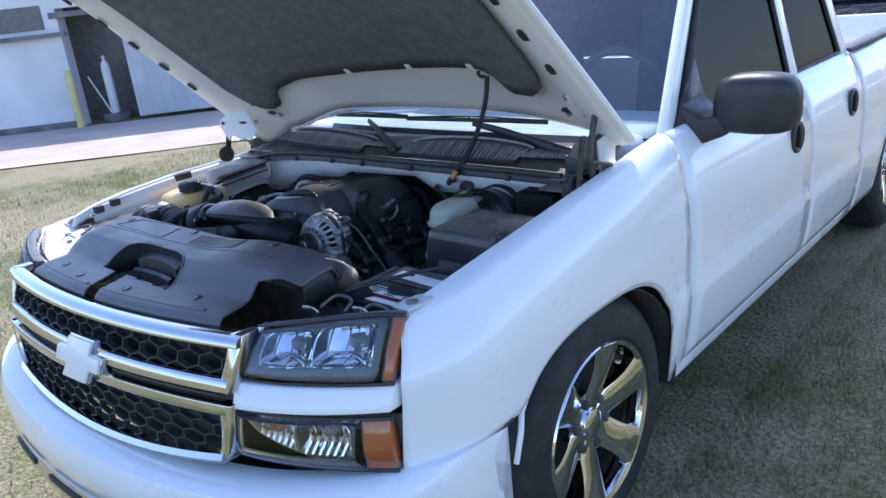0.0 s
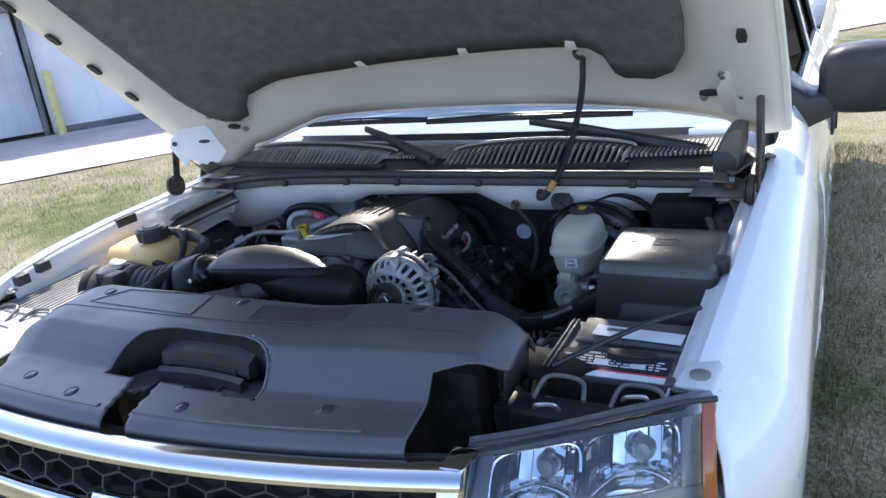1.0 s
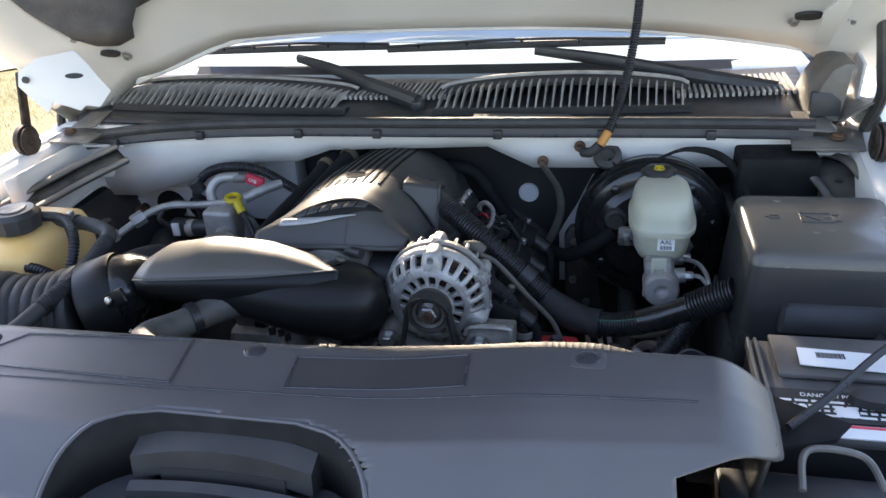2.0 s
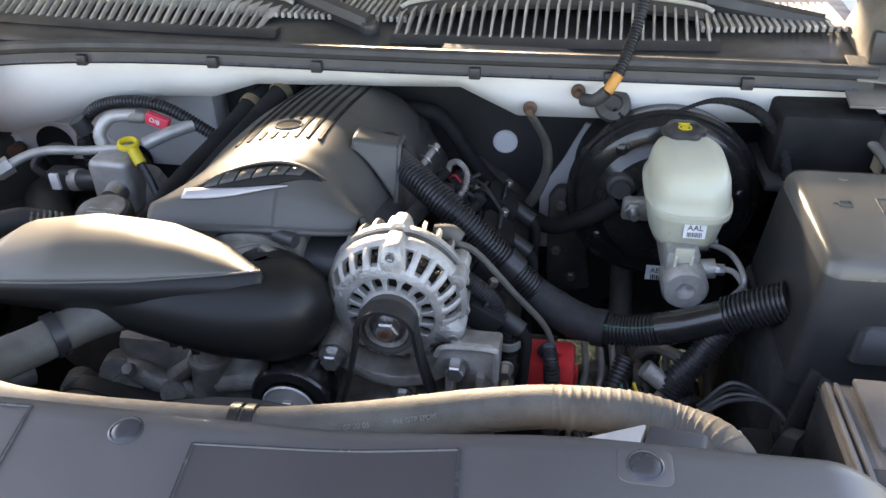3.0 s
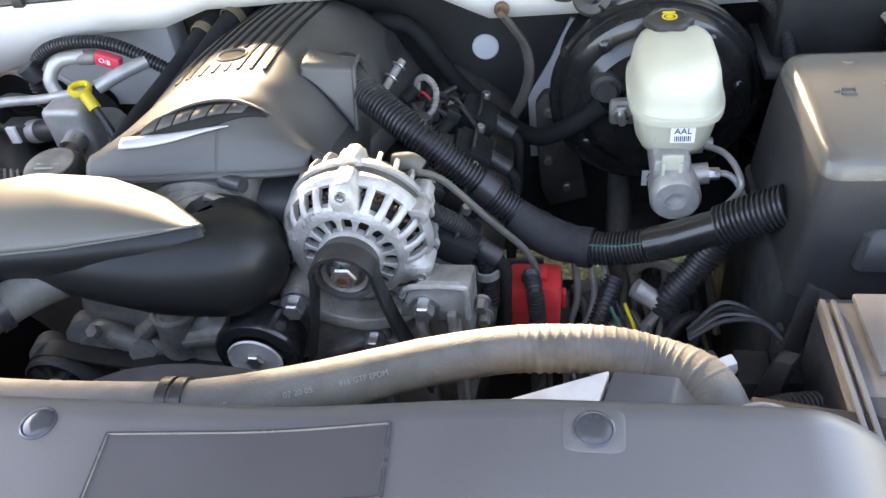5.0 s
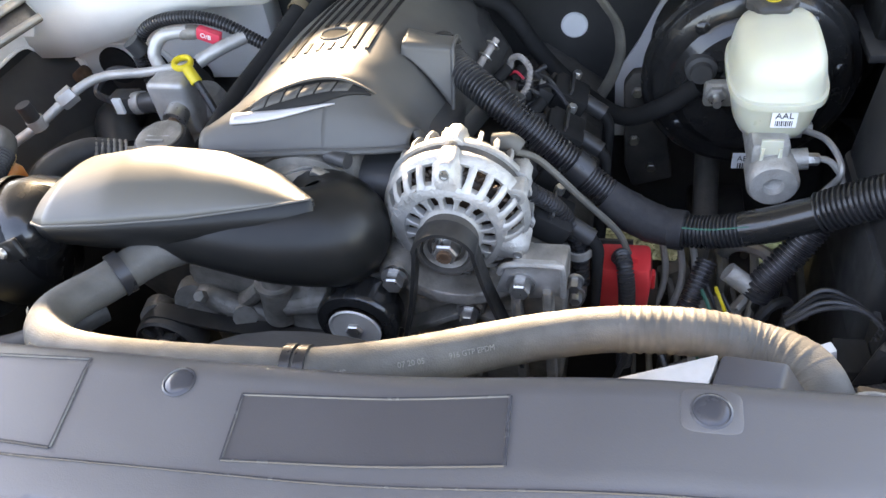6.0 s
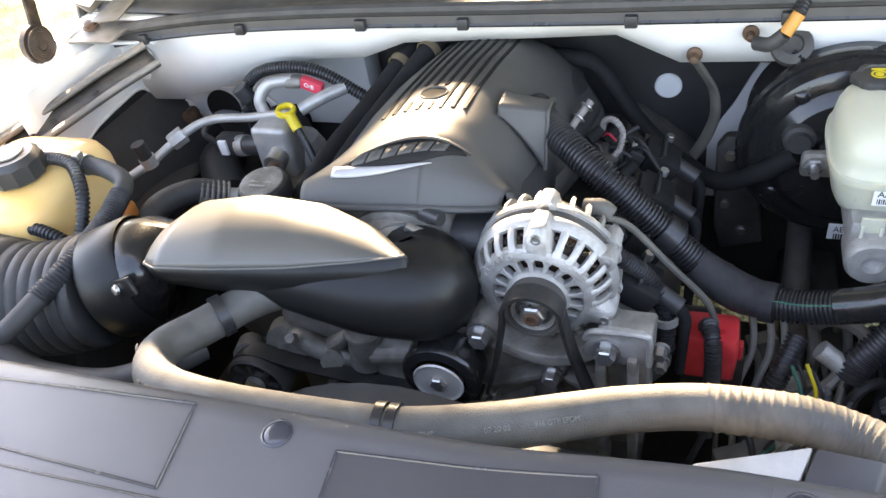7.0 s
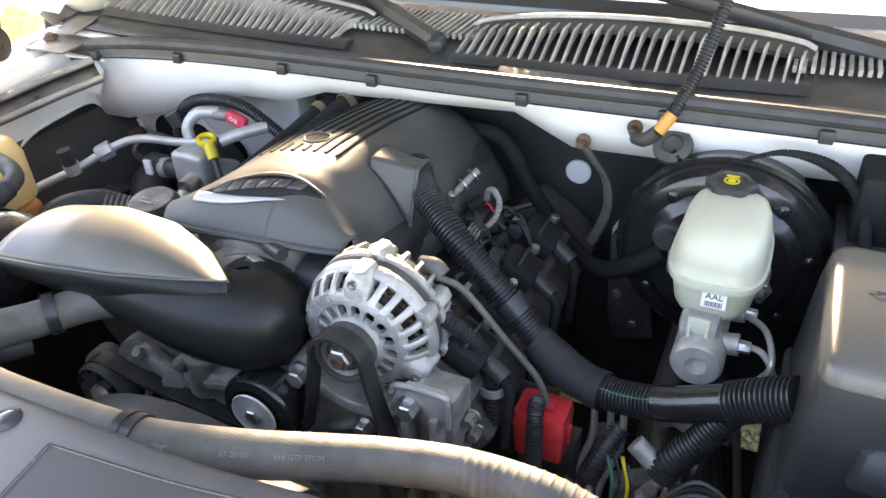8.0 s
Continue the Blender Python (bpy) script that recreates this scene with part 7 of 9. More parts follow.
# recessed dark oval, silver arcs above and below, and plain bars between
yb_ = lambda t: 0.699 + 0.026 * t
crescent("badge_field", ([(-0.126 + 0.146 * t, yb_(t) - 0.014 * math.sin(t * math.pi)) for t in xs_], [(-0.126 + 0.146 * t, yb_(t) + 0.020 * math.sin(t * math.pi) ** 0.7) for t in xs_]), 0.0022, GROOVE, "dark oval badge field")
crescent("lower_arc", ([(-0.128 + 0.116 * t, 0.6985 - 0.0125 * math.sin((t * 0.62 + 0.22) * math.pi) + 0.010 * t) for t in xs_], [(-0.128 + 0.116 * t, 0.6985 - 0.0125 * math.sin((t * 0.62 + 0.22) * math.pi) + 0.010 * t + 0.0115 * (1 - t) ** 0.8 + 0.0006) for t in xs_]), 0.0042, SILVER, "silver crescent")
crescent("upper_arc", ([(-0.108 + 0.132 * t, yb_(t) + 0.019 * math.sin((0.10 + t * 0.86) * math.pi)) for t in xs_], [(-0.108 + 0.132 * t, yb_(t) + 0.019 * math.sin((0.10 + t * 0.86) * math.pi) + 0.0015 + 0.003 * math.sin(t * math.pi)) for t in xs_]), 0.0042, BADGE, "raised arc")
for i in range(6):
    x = -0.106 + i * 0.0178
    yy = yb_((x + 0.126) / 0.146)
    crescent("badge_bar", ([(x + 0.0150 * t, yy - 0.002 + 0.003 * t) for t in (0, .5, 1)], [(x + 0.0150 * t + 0.004, yy + 0.0120 + 0.003 * t) for t in (0, .5, 1)]), 0.0032, BADGE, "plain grey raised bar")
# the ear: a hooded duct mouth, open towards the wiring, whose front cheek narrows to a point below
def ear_pt(k, q):
    x = 0.030 + 0.056 * k
    y = 0.823 + 0.012 * k
    zt = 0.952 - 0.012 * k
    zb = 0.940 - 0.067 * k ** 1.5
    if q < 0.42:
        return V3(x - 0.006 * (0.42 - q), y - 0.022 * k * (1 - q / 0.42), zb + (zt - 0.006 - zb) * q / 0.42)
    if q < 0.58:
        a = (q - 0.42) / 0.16 * math.pi / 2
        return V3(x, y + 0.010 * (1 - math.cos(a)), zt - 0.006 + 0.006 * math.sin(a))
    e = (q - 0.58) / 0.42
    return V3(x, y + 0.010 + 0.030 * e, zt - 0.040 * k * max(0, e - 0.55) ** 1.5)


part("ear", MB().grid(ear_pt, np.linspace(0, 1, 18), list(np.linspace(0, 0.42, 8)) + list(np.linspace(0.44, 0.58, 6)) + list(np.linspace(0.62, 1, 8))), BEAUTY, ec, "hooded duct ear", smooth=50, thick=0.004)
part("ear_rim", MB().tube([ear_pt(1.0, q) for q in np.linspace(0, 1, 24)], 0.0026, n=8, raw=True), BEAUTY, ec)

# --- air intake resonator and duct ---
ai = thing("air_intake", (-0.15, 0.58, 0.86), "satin black moulded air intake resonator with a ribbed duct", "air intake")


FRONT = [(-0.302, 0.562), (-0.290, 0.540), (-0.264, 0.527), (-0.20, 0.530), (-0.12, 0.543), (-0.05, 0.563), (-0.003, 0.583)]
BACK = [(-0.302, 0.592), (-0.290, 0.625), (-0.264, 0.645), (-0.20, 0.655), (-0.12, 0.648), (-0.05, 0.622), (-0.003, 0.588)]
BRIM = [(-0.302, 0.906), (-0.290, 0.917), (-0.264, 0.925), (-0.20, 0.928), (-0.12, 0.928), (-0.05, 0.927), (-0.003, 0.9235)]


def lidded(x, v):
    """Leaf-shaped domed lid of the resonator between its front and back edges."""
    y0, y1 = lerp_table(FRONT, x), lerp_table(BACK, x)
    h = lerp_table([(-0.302, 0.006), (-0.290, 0.016), (-0.264, 0.025), (-0.20, 0.033), (-0.14, 0.031), (-0.09, 0.023), (-0.05, 0.012), (-0.02, 0.004), (-0.003, 0.0)], x)
    z = lerp_table(BRIM, x)
    return V3(x, y0 + (y1 - y0) * v, z - 0.006 * v + h * (math.sin(math.pi * (0.03 + 0.88 * v)) ** 0.65 - math.sin(math.pi * 0.03) ** 0.65))


def belly(x, a):
    """Rounded underside; a from 0 at the front edge to 1 at the back edge."""
    y0, y1 = lerp_table(FRONT, x), lerp_table(BACK, x)
    d = lerp_table([(-0.302, 0.040), (-0.22, 0.058), (-0.10, 0.072), (-0.03, 0.082), (-0.003, 0.085)], x)
    k = math.sin(a * math.pi)
    return V3(x, y0 + (y1 - y0) * a - 0.018 * k * (1 - a), lidded(x, 0 if a < 0.5 else 1)[2] - 0.001 - d * k ** 0.5)


rx_ = np.concatenate([np.linspace(-0.302, -0.264, 9), np.linspace(-0.258, -0.003, 30)])
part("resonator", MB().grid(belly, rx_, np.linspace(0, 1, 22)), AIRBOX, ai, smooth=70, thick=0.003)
# the lit lid is painted paler than the black belly below it
part("lid", MB().grid(lidded, rx_, np.linspace(0, 1, 18)), SHEEN, ai, "smooth dusty domed lid, its sheen put into a paler colour", smooth=70, thick=0.002)
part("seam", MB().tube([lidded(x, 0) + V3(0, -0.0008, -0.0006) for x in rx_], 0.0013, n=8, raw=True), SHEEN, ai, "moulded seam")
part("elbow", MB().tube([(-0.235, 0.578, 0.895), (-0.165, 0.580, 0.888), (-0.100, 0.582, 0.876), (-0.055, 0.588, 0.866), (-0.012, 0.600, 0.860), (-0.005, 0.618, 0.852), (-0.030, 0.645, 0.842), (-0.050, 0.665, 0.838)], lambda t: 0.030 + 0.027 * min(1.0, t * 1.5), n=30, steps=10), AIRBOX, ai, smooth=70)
ck = part("clamp", MB().lathe([(0.0565, -0.005), (0.0595, -0.005), (0.0595, 0.005), (0.0565, 0.005)], (-0.045, 0.657, 0.840), (-0.4, 0.9, -0.1), 40, caps=False), STEEL, ai, "steel worm-drive clamp")
cs = V3(-0.020, 0.652, 0.897)
part("screw_housing", MB().box(cs, (0.026, 0.010, 0.009), np.array([unit((.82, .1, -.56)), unit((.1, .99, .1)), np.cross(unit((.82, .1, -.56)), unit((.1, .99, .1)))])), STEEL, ck, bevel=0.002)
part("screw", MB().hexnut(cs + unit((.82, .1, -.56)) * .012, unit((.82, .1, -.56)), 0.005, 0.007), STEEL, ck)
part("bracket", MB().box((0.002, 0.600, 0.808), (0.014, 0.004, 0.012)), STEEL, ai)
DU = [V3(-0.345, 0.580, 0.862), V3(-0.395, 0.560, 0.848), V3(-0.45, 0.545, 0.838), V3(-0.52, 0.53, 0.838), V3(-0.60, 0.50, 0.842)]
cu_, cw_, _ = frame_of(DU[1] - DU[0])
ring_a = [DU[0] + (cu_ * math.cos(a) + cw_ * math.sin(a)) * 0.064 for a in np.linspace(0, 2 * math.pi, 36, endpoint=False)]
ring_b = []
for q in ring_a:
    d_ = q - DU[0]
    ring_b.append(V3(-0.296, 0.585, 0.892) + V3(0.0, d_[1] * 0.86, d_[2] * (0.34 if d_[2] > 0 else 0.60)))
part("shoulder", MB().loft([ring_a, [a * 0.5 + b * 0.5 + V3(0, 0, 0.010) for a, b in zip(ring_a, ring_b)], ring_b]), BOOST, ai, "smooth tapered shoulder", smooth=70)
part("strap", MB().box((-0.318, 0.520, 0.893), (0.075, 0.006, 0.022), np.array([unit((.85, -.25, .45)), unit((.3, .95, -.1)), np.cross(unit((.85, -.25, .45)), unit((.3, .95, -.1)))])), AIRBOX, ai, bevel=0.002)
part("rivet", MB().lathe([(0.006, 0), (0.005, 0.003), (0.001, 0.0035)], (-0.316, 0.514, 0.897), (-.2, -.9, .3), 14), STEEL, ai)
part("collar", MB().lathe([(0.0655, 0), (0.0675, 0.004), (0.0675, 0.050), (0.0655, 0.054)], DU[0] + V3(.012, .003, .004), DU[1] - DU[0], 36, caps=False), AIRBOX, ai)
bel = MB()
ps_ = spline(DU[1:], 10)
seglen = [0]
for a, b in zip(ps_, ps_[1:]):
    seglen.append(seglen[-1] + np.linalg.norm(b - a))
rings = []
nb = 64
for i in range(nb + 1):
    s_ = seglen[-1] * i / nb
    q = np.array([np.interp(s_, seglen, [p[k] for p in ps_]) for k in range(3)])
    u_, w_, _ = frame_of(DU[3] - DU[1])
    big = i > nb * 0.45
    per = 10 if big else 5
    r = 0.066 + (0.010 if big else 0.004) * abs(math.sin(i / per * math.pi)) ** 0.6
    rings.append([q + (u_ * math.cos(a) + w_ * math.sin(a)) * r for a in np.linspace(0, 2 * math.pi, 36, endpoint=False)])
part("bellows", bel.loft(rings), RUBBER, ai, "ribbed rubber bellows", smooth=50)
fb = part("filter_box", MB().box((-0.64, 0.42, 0.80), (0.20, 0.28, 0.14)), PLASTIC, ai, "black air filter box with a grey ribbed lid", bevel=0.015, seg=3)
part("lid", MB().box((-0.645, 0.45, 0.872), (0.19, 0.24, 0.016)), PIPE, fb, bevel=0.006)
for i in range(12):
    part("lid_rib", MB().box((-0.725 + i * 0.0145, 0.45, 0.881), (0.004, 0.20, 0.004)), PIPE, fb)
part("sensor_plug", MB().box((-0.545, 0.50, 0.895), (0.04, 0.05, 0.04)), PLASTIC, ai, bevel=0.004)
part("sensor_plug", MB().box((-0.50, 0.475, 0.905), (0.03, 0.04, 0.03)), PLASTIC, ai, bevel=0.004)

# --- coolant tank with hoses ---
ct = thing("coolant_tank", (-0.56, 0.70, 0.74), "aged amber plastic coolant tank with a black screw cap", "coolant tank")


def soft_box(c, s, n=20, p=0.45, levels=((-.5, .80), (-.46, .94), (-.36, 1), (.30, 1), (.42, .93), (.5, .72))):
    rings = []
    for k, sc in levels:
        rings.append([V3(c[0] + s[0] / 2 * sc * math.copysign(abs(math.cos(a)) ** p, math.cos(a)), c[1] + s[1] / 2 * sc * math.copysign(abs(math.sin(a)) ** p, math.sin(a)), c[2] + s[2] * k) for a in np.linspace(0, 2 * math.pi, n * 2, endpoint=False)])
    return MB().loft(rings)


part("body", soft_box((-0.592, 0.680, 0.880), (0.185, 0.190, 0.094), levels=((-.5, .99), (-.46, 1), (-.36, 1), (.20, 1), (.40, .93), (.5, .72))), AMBERTANK, ct, smooth=70)
part("fluid", soft_box((-0.592, 0.680, 0.780), (0.183, 0.188, 0.106)), COOLANT, ct, "orange coolant showing through", smooth=70)
cp = MB()
cp.loft([[V3(-0.560, 0.655, 0.930) + V3(math.cos(a), math.sin(a), 0) * (r + (0.003 if k and i % 2 else 0)) + V3(0, 0, h) for i, a in enumerate(np.linspace(0, 2 * math.pi, 24, endpoint=False))] for r, h, k in ((0.030, 0, 0), (0.035, 0.004, 1), (0.036, 0.026, 1), (0.031, 0.034, 0), (0.001, 0.035, 0))])
part("cap", cp, PLASTIC, ct, "black ribbed screw cap")
part("cap_disc", MB().lathe([(0.020, 0), (0.020, 0.002), (0.001, 0.0022)], (-0.560, 0.655, 0.965), (0, 0, 1), 24), ALLOY_D, ct)
for pts in ([(-0.556, 0.690, 0.930), (-0.543, 0.689, 0.937), (-0.494, 0.679, 0.938), (-0.458, 0.647, 0.922), (-0.451, 0.619, 0.892), (-0.454, 0.594, 0.865), (-0.470, 0.575, 0.83)],
            [(-0.640, 0.612, 0.872), (-0.600, 0.606, 0.886), (-0.556, 0.605, 0.892), (-0.50, 0.601, 0.890), (-0.462, 0.598, 0.873), (-0.452, 0.600, 0.84)]):
    part("overflow_hose", MB().tube(pts, 0.0085, n=12, rib=0.0012, period=0.0055), CONDUIT, ct, "black corrugated hose")
hh = thing("heater_hose", (-0.43, 0.6, 0.84), "long black rubber hose in a braided sleeve beside the coolant tank", "hose")
HH = [(-0.525, 0.700, 0.922), (-0.498, 0.696, 0.926), (-0.458, 0.692, 0.924), (-0.419, 0.677, 0.920), (-0.405, 0.653, 0.916), (-0.399, 0.603, 0.907), (-0.397, 0.533, 0.902), (-0.409, 0.491, 0.892), (-0.425, 0.447, 0.880), (-0.46, 0.41, 0.865)]
part("tube", MB().tube(HH, 0.0115, n=14), RUBBER, hh)
part("sleeve", MB().tube(HH[4:8], 0.0132, n=14, rib=0.0007, period=0.004), TAPE, hh)
part("spring_clamp", MB().lathe([(0.0122, -0.005), (0.0140, -0.005), (0.0140, 0.005), (0.0122, 0.005)], (-0.488, 0.695, 0.926), (1, -.1, 0), 20, caps=False), STEEL, hh)
part("clamp_ear", MB().box((-0.488, 0.690, 0.943), (0.008, 0.012, 0.008)), STEEL, hh, bevel=0.001)
lh = thing("lower_hose", (-0.35, 0.44, 0.82), "black rubber hose with spring clamps behind the radiator cover", "hose")
part("tube", MB().tube([(-0.50, 0.41, 0.855), (-0.44, 0.43, 0.868), (-0.38, 0.43, 0.845), (-0.30, 0.44, 0.838), (-0.24, 0.47, 0.845), (-0.22, 0.50, 0.84)], 0.014, n=14), RUBBER, lh)
part("clamp", MB().box((-0.452, 0.418, 0.879), (0.014, 0.012, 0.010)), STEEL, lh, bevel=0.002)
va = thing("purge_valve", (-0.56, 0.58, 0.83), "small black and silver valve beside the ribbed air duct", "valve")
part("body", MB().cyl((-0.575, 0.565, 0.880), (-0.525, 0.570, 0.868), 0.026, 24), PLASTIC, va)
part("sleeve", MB().cyl((-0.61, 0.562, 0.885), (-0.575, 0.565, 0.880), 0.027, 24), ALLOY, va)
part("end", MB().cyl((-0.527, 0.570, 0.868), (-0.512, 0.571, 0.865), 0.018, 20), RUBBER, va)

# --- air conditioning: accumulator, pipes ---
acu = thing("air_conditioning_accumulator", (-0.36, 0.98, 0.70), "dull aluminium air conditioning canister with pipes and fittings", "canister")
part("canister", MB().lathe([(0.04, 0), (0.046, 0.012), (0.047, 0.07), (0.038, 0.09), (0.02, 0.10), (0.001, 0.101)], (-0.370, 0.985, 0.700), (0, 0, 1), 30), PIPE, acu)
part("block", MB().box((-0.372, 0.945, 0.800), (0.064, 0.050, 0.090)), PIPE, acu, bevel=0.010, seg=3)
part("fitting", MB().cyl((-0.362, 0.925, 0.80), (-0.362, 0.90, 0.795), 0.017, 18), STEEL, acu)
part("port", MB().cyl((-0.362, 0.900, 0.795), (-0.362, 0.885, 0.792), 0.009, 14), COPPER, acu)
for nm, pts, r in (("pipe", [(-0.345, 0.965, 0.850), (-0.42, 0.96, 0.842), (-0.48, 0.945, 0.845), (-0.515, 0.92, 0.838), (-0.56, 0.87, 0.812), (-0.60, 0.82, 0.795), (-0.62, 0.74, 0.78)], 0.0070),
                   ("pipe", [(-0.395, 0.97, 0.83), (-0.405, 0.975, 0.862), (-0.390, 0.99, 0.884), (-0.352, 1.0, 0.886)], 0.0095),
                   ("pipe", [(-0.33, 0.965, 0.855), (-0.30, 0.985, 0.865), (-0.27, 1.01, 0.87)], 0.010),
                   ("pipe", [(-0.355, 0.89, 0.795), (-0.352, 0.865, 0.78), (-0.365, 0.83, 0.79), (-0.40, 0.81, 0.80)], 0.012)):
    part(nm, MB().tube(pts, r, n=12), PIPE, acu)
part("pipe_nut", MB().hexnut((-0.520, 0.915, 0.836), (-.6, -.6, -.3), 0.014, 0.026), PIPE, acu)
part("flange", MB().box((-0.350, 1.0, 0.884), (0.036, 0.024, 0.018)), ALLOY_D, acu, bevel=0.008, seg=3)
part("hose", MB().tube([(-0.395, 0.815, 0.80), (-0.43, 0.79, 0.82), (-0.46, 0.74, 0.82), (-0.45, 0.68, 0.79)], 0.018, n=14), RUBBER, acu)
part("crimp", MB().tube([(-0.392, 0.817, 0.799), (-0.425, 0.795, 0.817)], 0.0190, n=16, steps=10, rib=0.0012, period=0.007), ALLOY_D, acu)
part("service_cap", MB().cyl((-0.565, 0.865, 0.820), (-0.567, 0.862, 0.848), 0.011, 16), PLASTIC, acu, "black service cap")
part("service_port", MB().cyl((-0.563, 0.867, 0.805), (-0.565, 0.865, 0.822), 0.013, 16), ALLOY, acu)
part("service_cap", MB().cyl((-0.435, 0.99, 0.858), (-0.443, 0.985, 0.880), 0.013, 16), PLASTIC, acu, "black service cap")
part("flex_hose", MB().tube([(-0.445, 0.995, 0.80), (-0.450, 1.0, 0.852), (-0.425, 1.01, 0.888), (-0.37, 1.012, 0.902), (-0.31, 1.015, 0.893), (-0.24, 1.01, 0.855)], 0.0098, n=12, rib=0.0012, period=0.005), CONDUIT, acu)
part("red_tag", MB().box((-0.318, 0.997, 0.880), (0.036, 0.014, 0.019), np.array([unit((.92, 0, -.38)), V3(0, 1, 0), unit((.38, 0, .92))])), REDCAP, acu, "red locking tab", bevel=0.003)
text("tag_text", "O/B", 0.010, V3(-0.320, 0.9894, 0.8815), unit((.92, 0, -.38)), unit((.38, 0, .92)), LABEL, acu, 0.0004)
part("connector", MB().box((-0.47, 0.955, 0.795), (0.045, 0.03, 0.03)), PLASTIC, acu, bevel=0.004)
part("connector", MB().cyl((-0.445, 0.95, 0.795), (-0.405, 0.945, 0.80), 0.016, 16), PLASTIC, acu)
part("connector_collar", MB().cyl((-0.452, 0.951, 0.794), (-0.436, 0.949, 0.797), 0.0175, 16), ALLOY, acu)
part("white_clip", MB().box((-0.475, 0.938, 0.797), (0.014, 0.006, 0.026)), LABEL, acu, bevel=0.001)
part("wire", MB().tube([(-0.49, 0.955, 0.79), (-0.52, 0.96, 0.81), (-0.49, 0.98, 0.835), (-0.44, 0.99, 0.82)], 0.006, n=8), CONDUIT, acu)
# heater case bits on the firewall
hcse = thing("heater_case", (-0.56, 1.06, 0.66), "black heater case with dark openings low on the firewall", "heater case")
part("case", MB().loft([[(-0.68, 1.10, 0.70), (-0.42, 1.10, 0.66), (-0.42, 1.10, 0.56), (-0.68, 1.10, 0.56)], [(-0.64, 1.0, 0.70), (-0.44, 0.99, 0.68), (-0.44, 0.99, 0.56), (-0.64, 1.0, 0.56)]]), DARK, hcse, bevel=0.01)
part("lobe", MB().lathe([(0.05, 0), (0.05, 0.03), (0.03, 0.035), (0.001, 0.036)], (-0.45, 1.09, 0.74), (0, -1, 0), 28), DARK, hcse)
part("duct", MB().tube([(-0.58, 1.07, 0.70), (-0.55, 1.0, 0.72), (-0.50, 0.94, 0.70)], 0.035, n=16), PLASTIC, hcse)
part("knob", MB().cyl((-0.635, 1.085, 0.775), (-0.635, 1.06, 0.775), 0.011, 14), COPPER, hcse)

for nm, pts in (("heater_hose", [(-0.160, 1.09, 0.915), (-0.180, 1.03, 0.898), (-0.205, 0.95, 0.872), (-0.235, 0.86, 0.845), (-0.26, 0.76, 0.81)]),
                ("heater_hose", [(-0.115, 1.09, 0.925), (-0.135, 1.04, 0.915), (-0.170, 0.96, 0.882), (-0.21, 0.85, 0.84), (-0.22, 0.75, 0.81)])):
    t = thing(nm, tuple(pts[2]), "black rubber heater hose running along the engine cover", "hose", "heater hoses")
    part("tube", MB().tube(pts, 0.0150, n=14), GROOVE, t)
    part("clamp", MB().lathe([(0.0168, -0.006), (0.0185, -0.006), (0.0185, 0.006), (0.0168, 0.006)], V3(*pts[1]), V3(*pts[0]) - V3(*pts[1]), 20, caps=False), TAN, t, "tan clamp")

ds = thing("dipstick", (-0.33, 0.95, 0.84), "yellow ring-handled dipstick in a black tube", "dipstick")
part("handle", MB().tube(ringpts((-0.346, 0.950, 0.862), 0.0125, (0.1, -0.15, 1), 25), 0.0040, n=8, raw=True, flat=1.3), YELLOW, ds, "yellow ring handle")
part("stem", MB().cyl((-0.336, 0.942, 0.858), (-0.322, 0.932, 0.840), 0.0085, 14), YELLOW, ds)
part("tube", MB().tube([(-0.323, 0.933, 0.842), (-0.295, 0.91, 0.80), (-0.27, 0.88, 0.70)], 0.006, n=8), CONDUIT, ds)
oc = thing("oil_cap", (-0.285, 0.765, 0.83), "black oil filler cap with a grey embossed top", "cap")
part("cap", MB().lathe([(0.030, 0), (0.036, 0.004), (0.036, 0.020), (0.033, 0.026), (0.024, 0.028), (0.001, 0.028)], (-0.283, 0.765, 0.838), (0, -0.1, 1), 24), PLASTIC, oc)
part("emboss", MB().lathe([(0.030, 0), (0.029, 0.0015), (0.001, 0.002)], (-0.283, 0.762, 0.8665), (0, -0.1, 1), 24), ALLOY_D, oc)
for i in range(3):
    part("mark", MB().box((-0.283, 0.750 + i * 0.011, 0.8685 - .001 * i), (0.03 - .006 * abs(i - 1), 0.003, 0.0015)), ALLOY, oc)
part("neck", MB().cyl((-0.283, 0.77, 0.80), (-0.283, 0.766, 0.84), 0.024, 18), ALLOY_D, oc)

# --- brake booster, master cylinder and reservoir ---
bb = thing("brake_booster", (0.428, 1.0, 0.68), "large glossy black brake booster drum on the firewall", "brake booster")
BO = V3(0.430, 0.985, 0.802)
part("drum", MB().lathe([(0.124, 0.10), (0.127, 0.034), (0.132, 0.028), (0.1345, 0.022), (0.1345, 0.014), (0.131, 0.009), (0.126, 0.010), (0.123, 0.004), (0.118, -0.004), (0.108, -0.009), (0.098, -0.010), (0.092, -0.016), (0.084, -0.022), (0.060, -0.025), (0.001, -0.026)], BO, YA, 72), BOOST, bb, smooth=25)
for a in (12, 55, 128, 215, 320):
    c = BO + V3(math.cos(radians(a)), 0, math.sin(radians(a))) * 0.103 + V3(0, -0.008, 0)
    part("dimple", MB().lathe([(0.010, 0), (0.008, 0.003), (0.001, 0.004)], c, -YA, 18), BOOST, bb, smooth=60)
part("hub", MB().lathe([(0.050, 0), (0.048, 0.008), (0.040, 0.012), (0.001, 0.012)], BO + V3(0.006, -0.024, 0.010), -YA, 36), BOOST, bb, smooth=40)
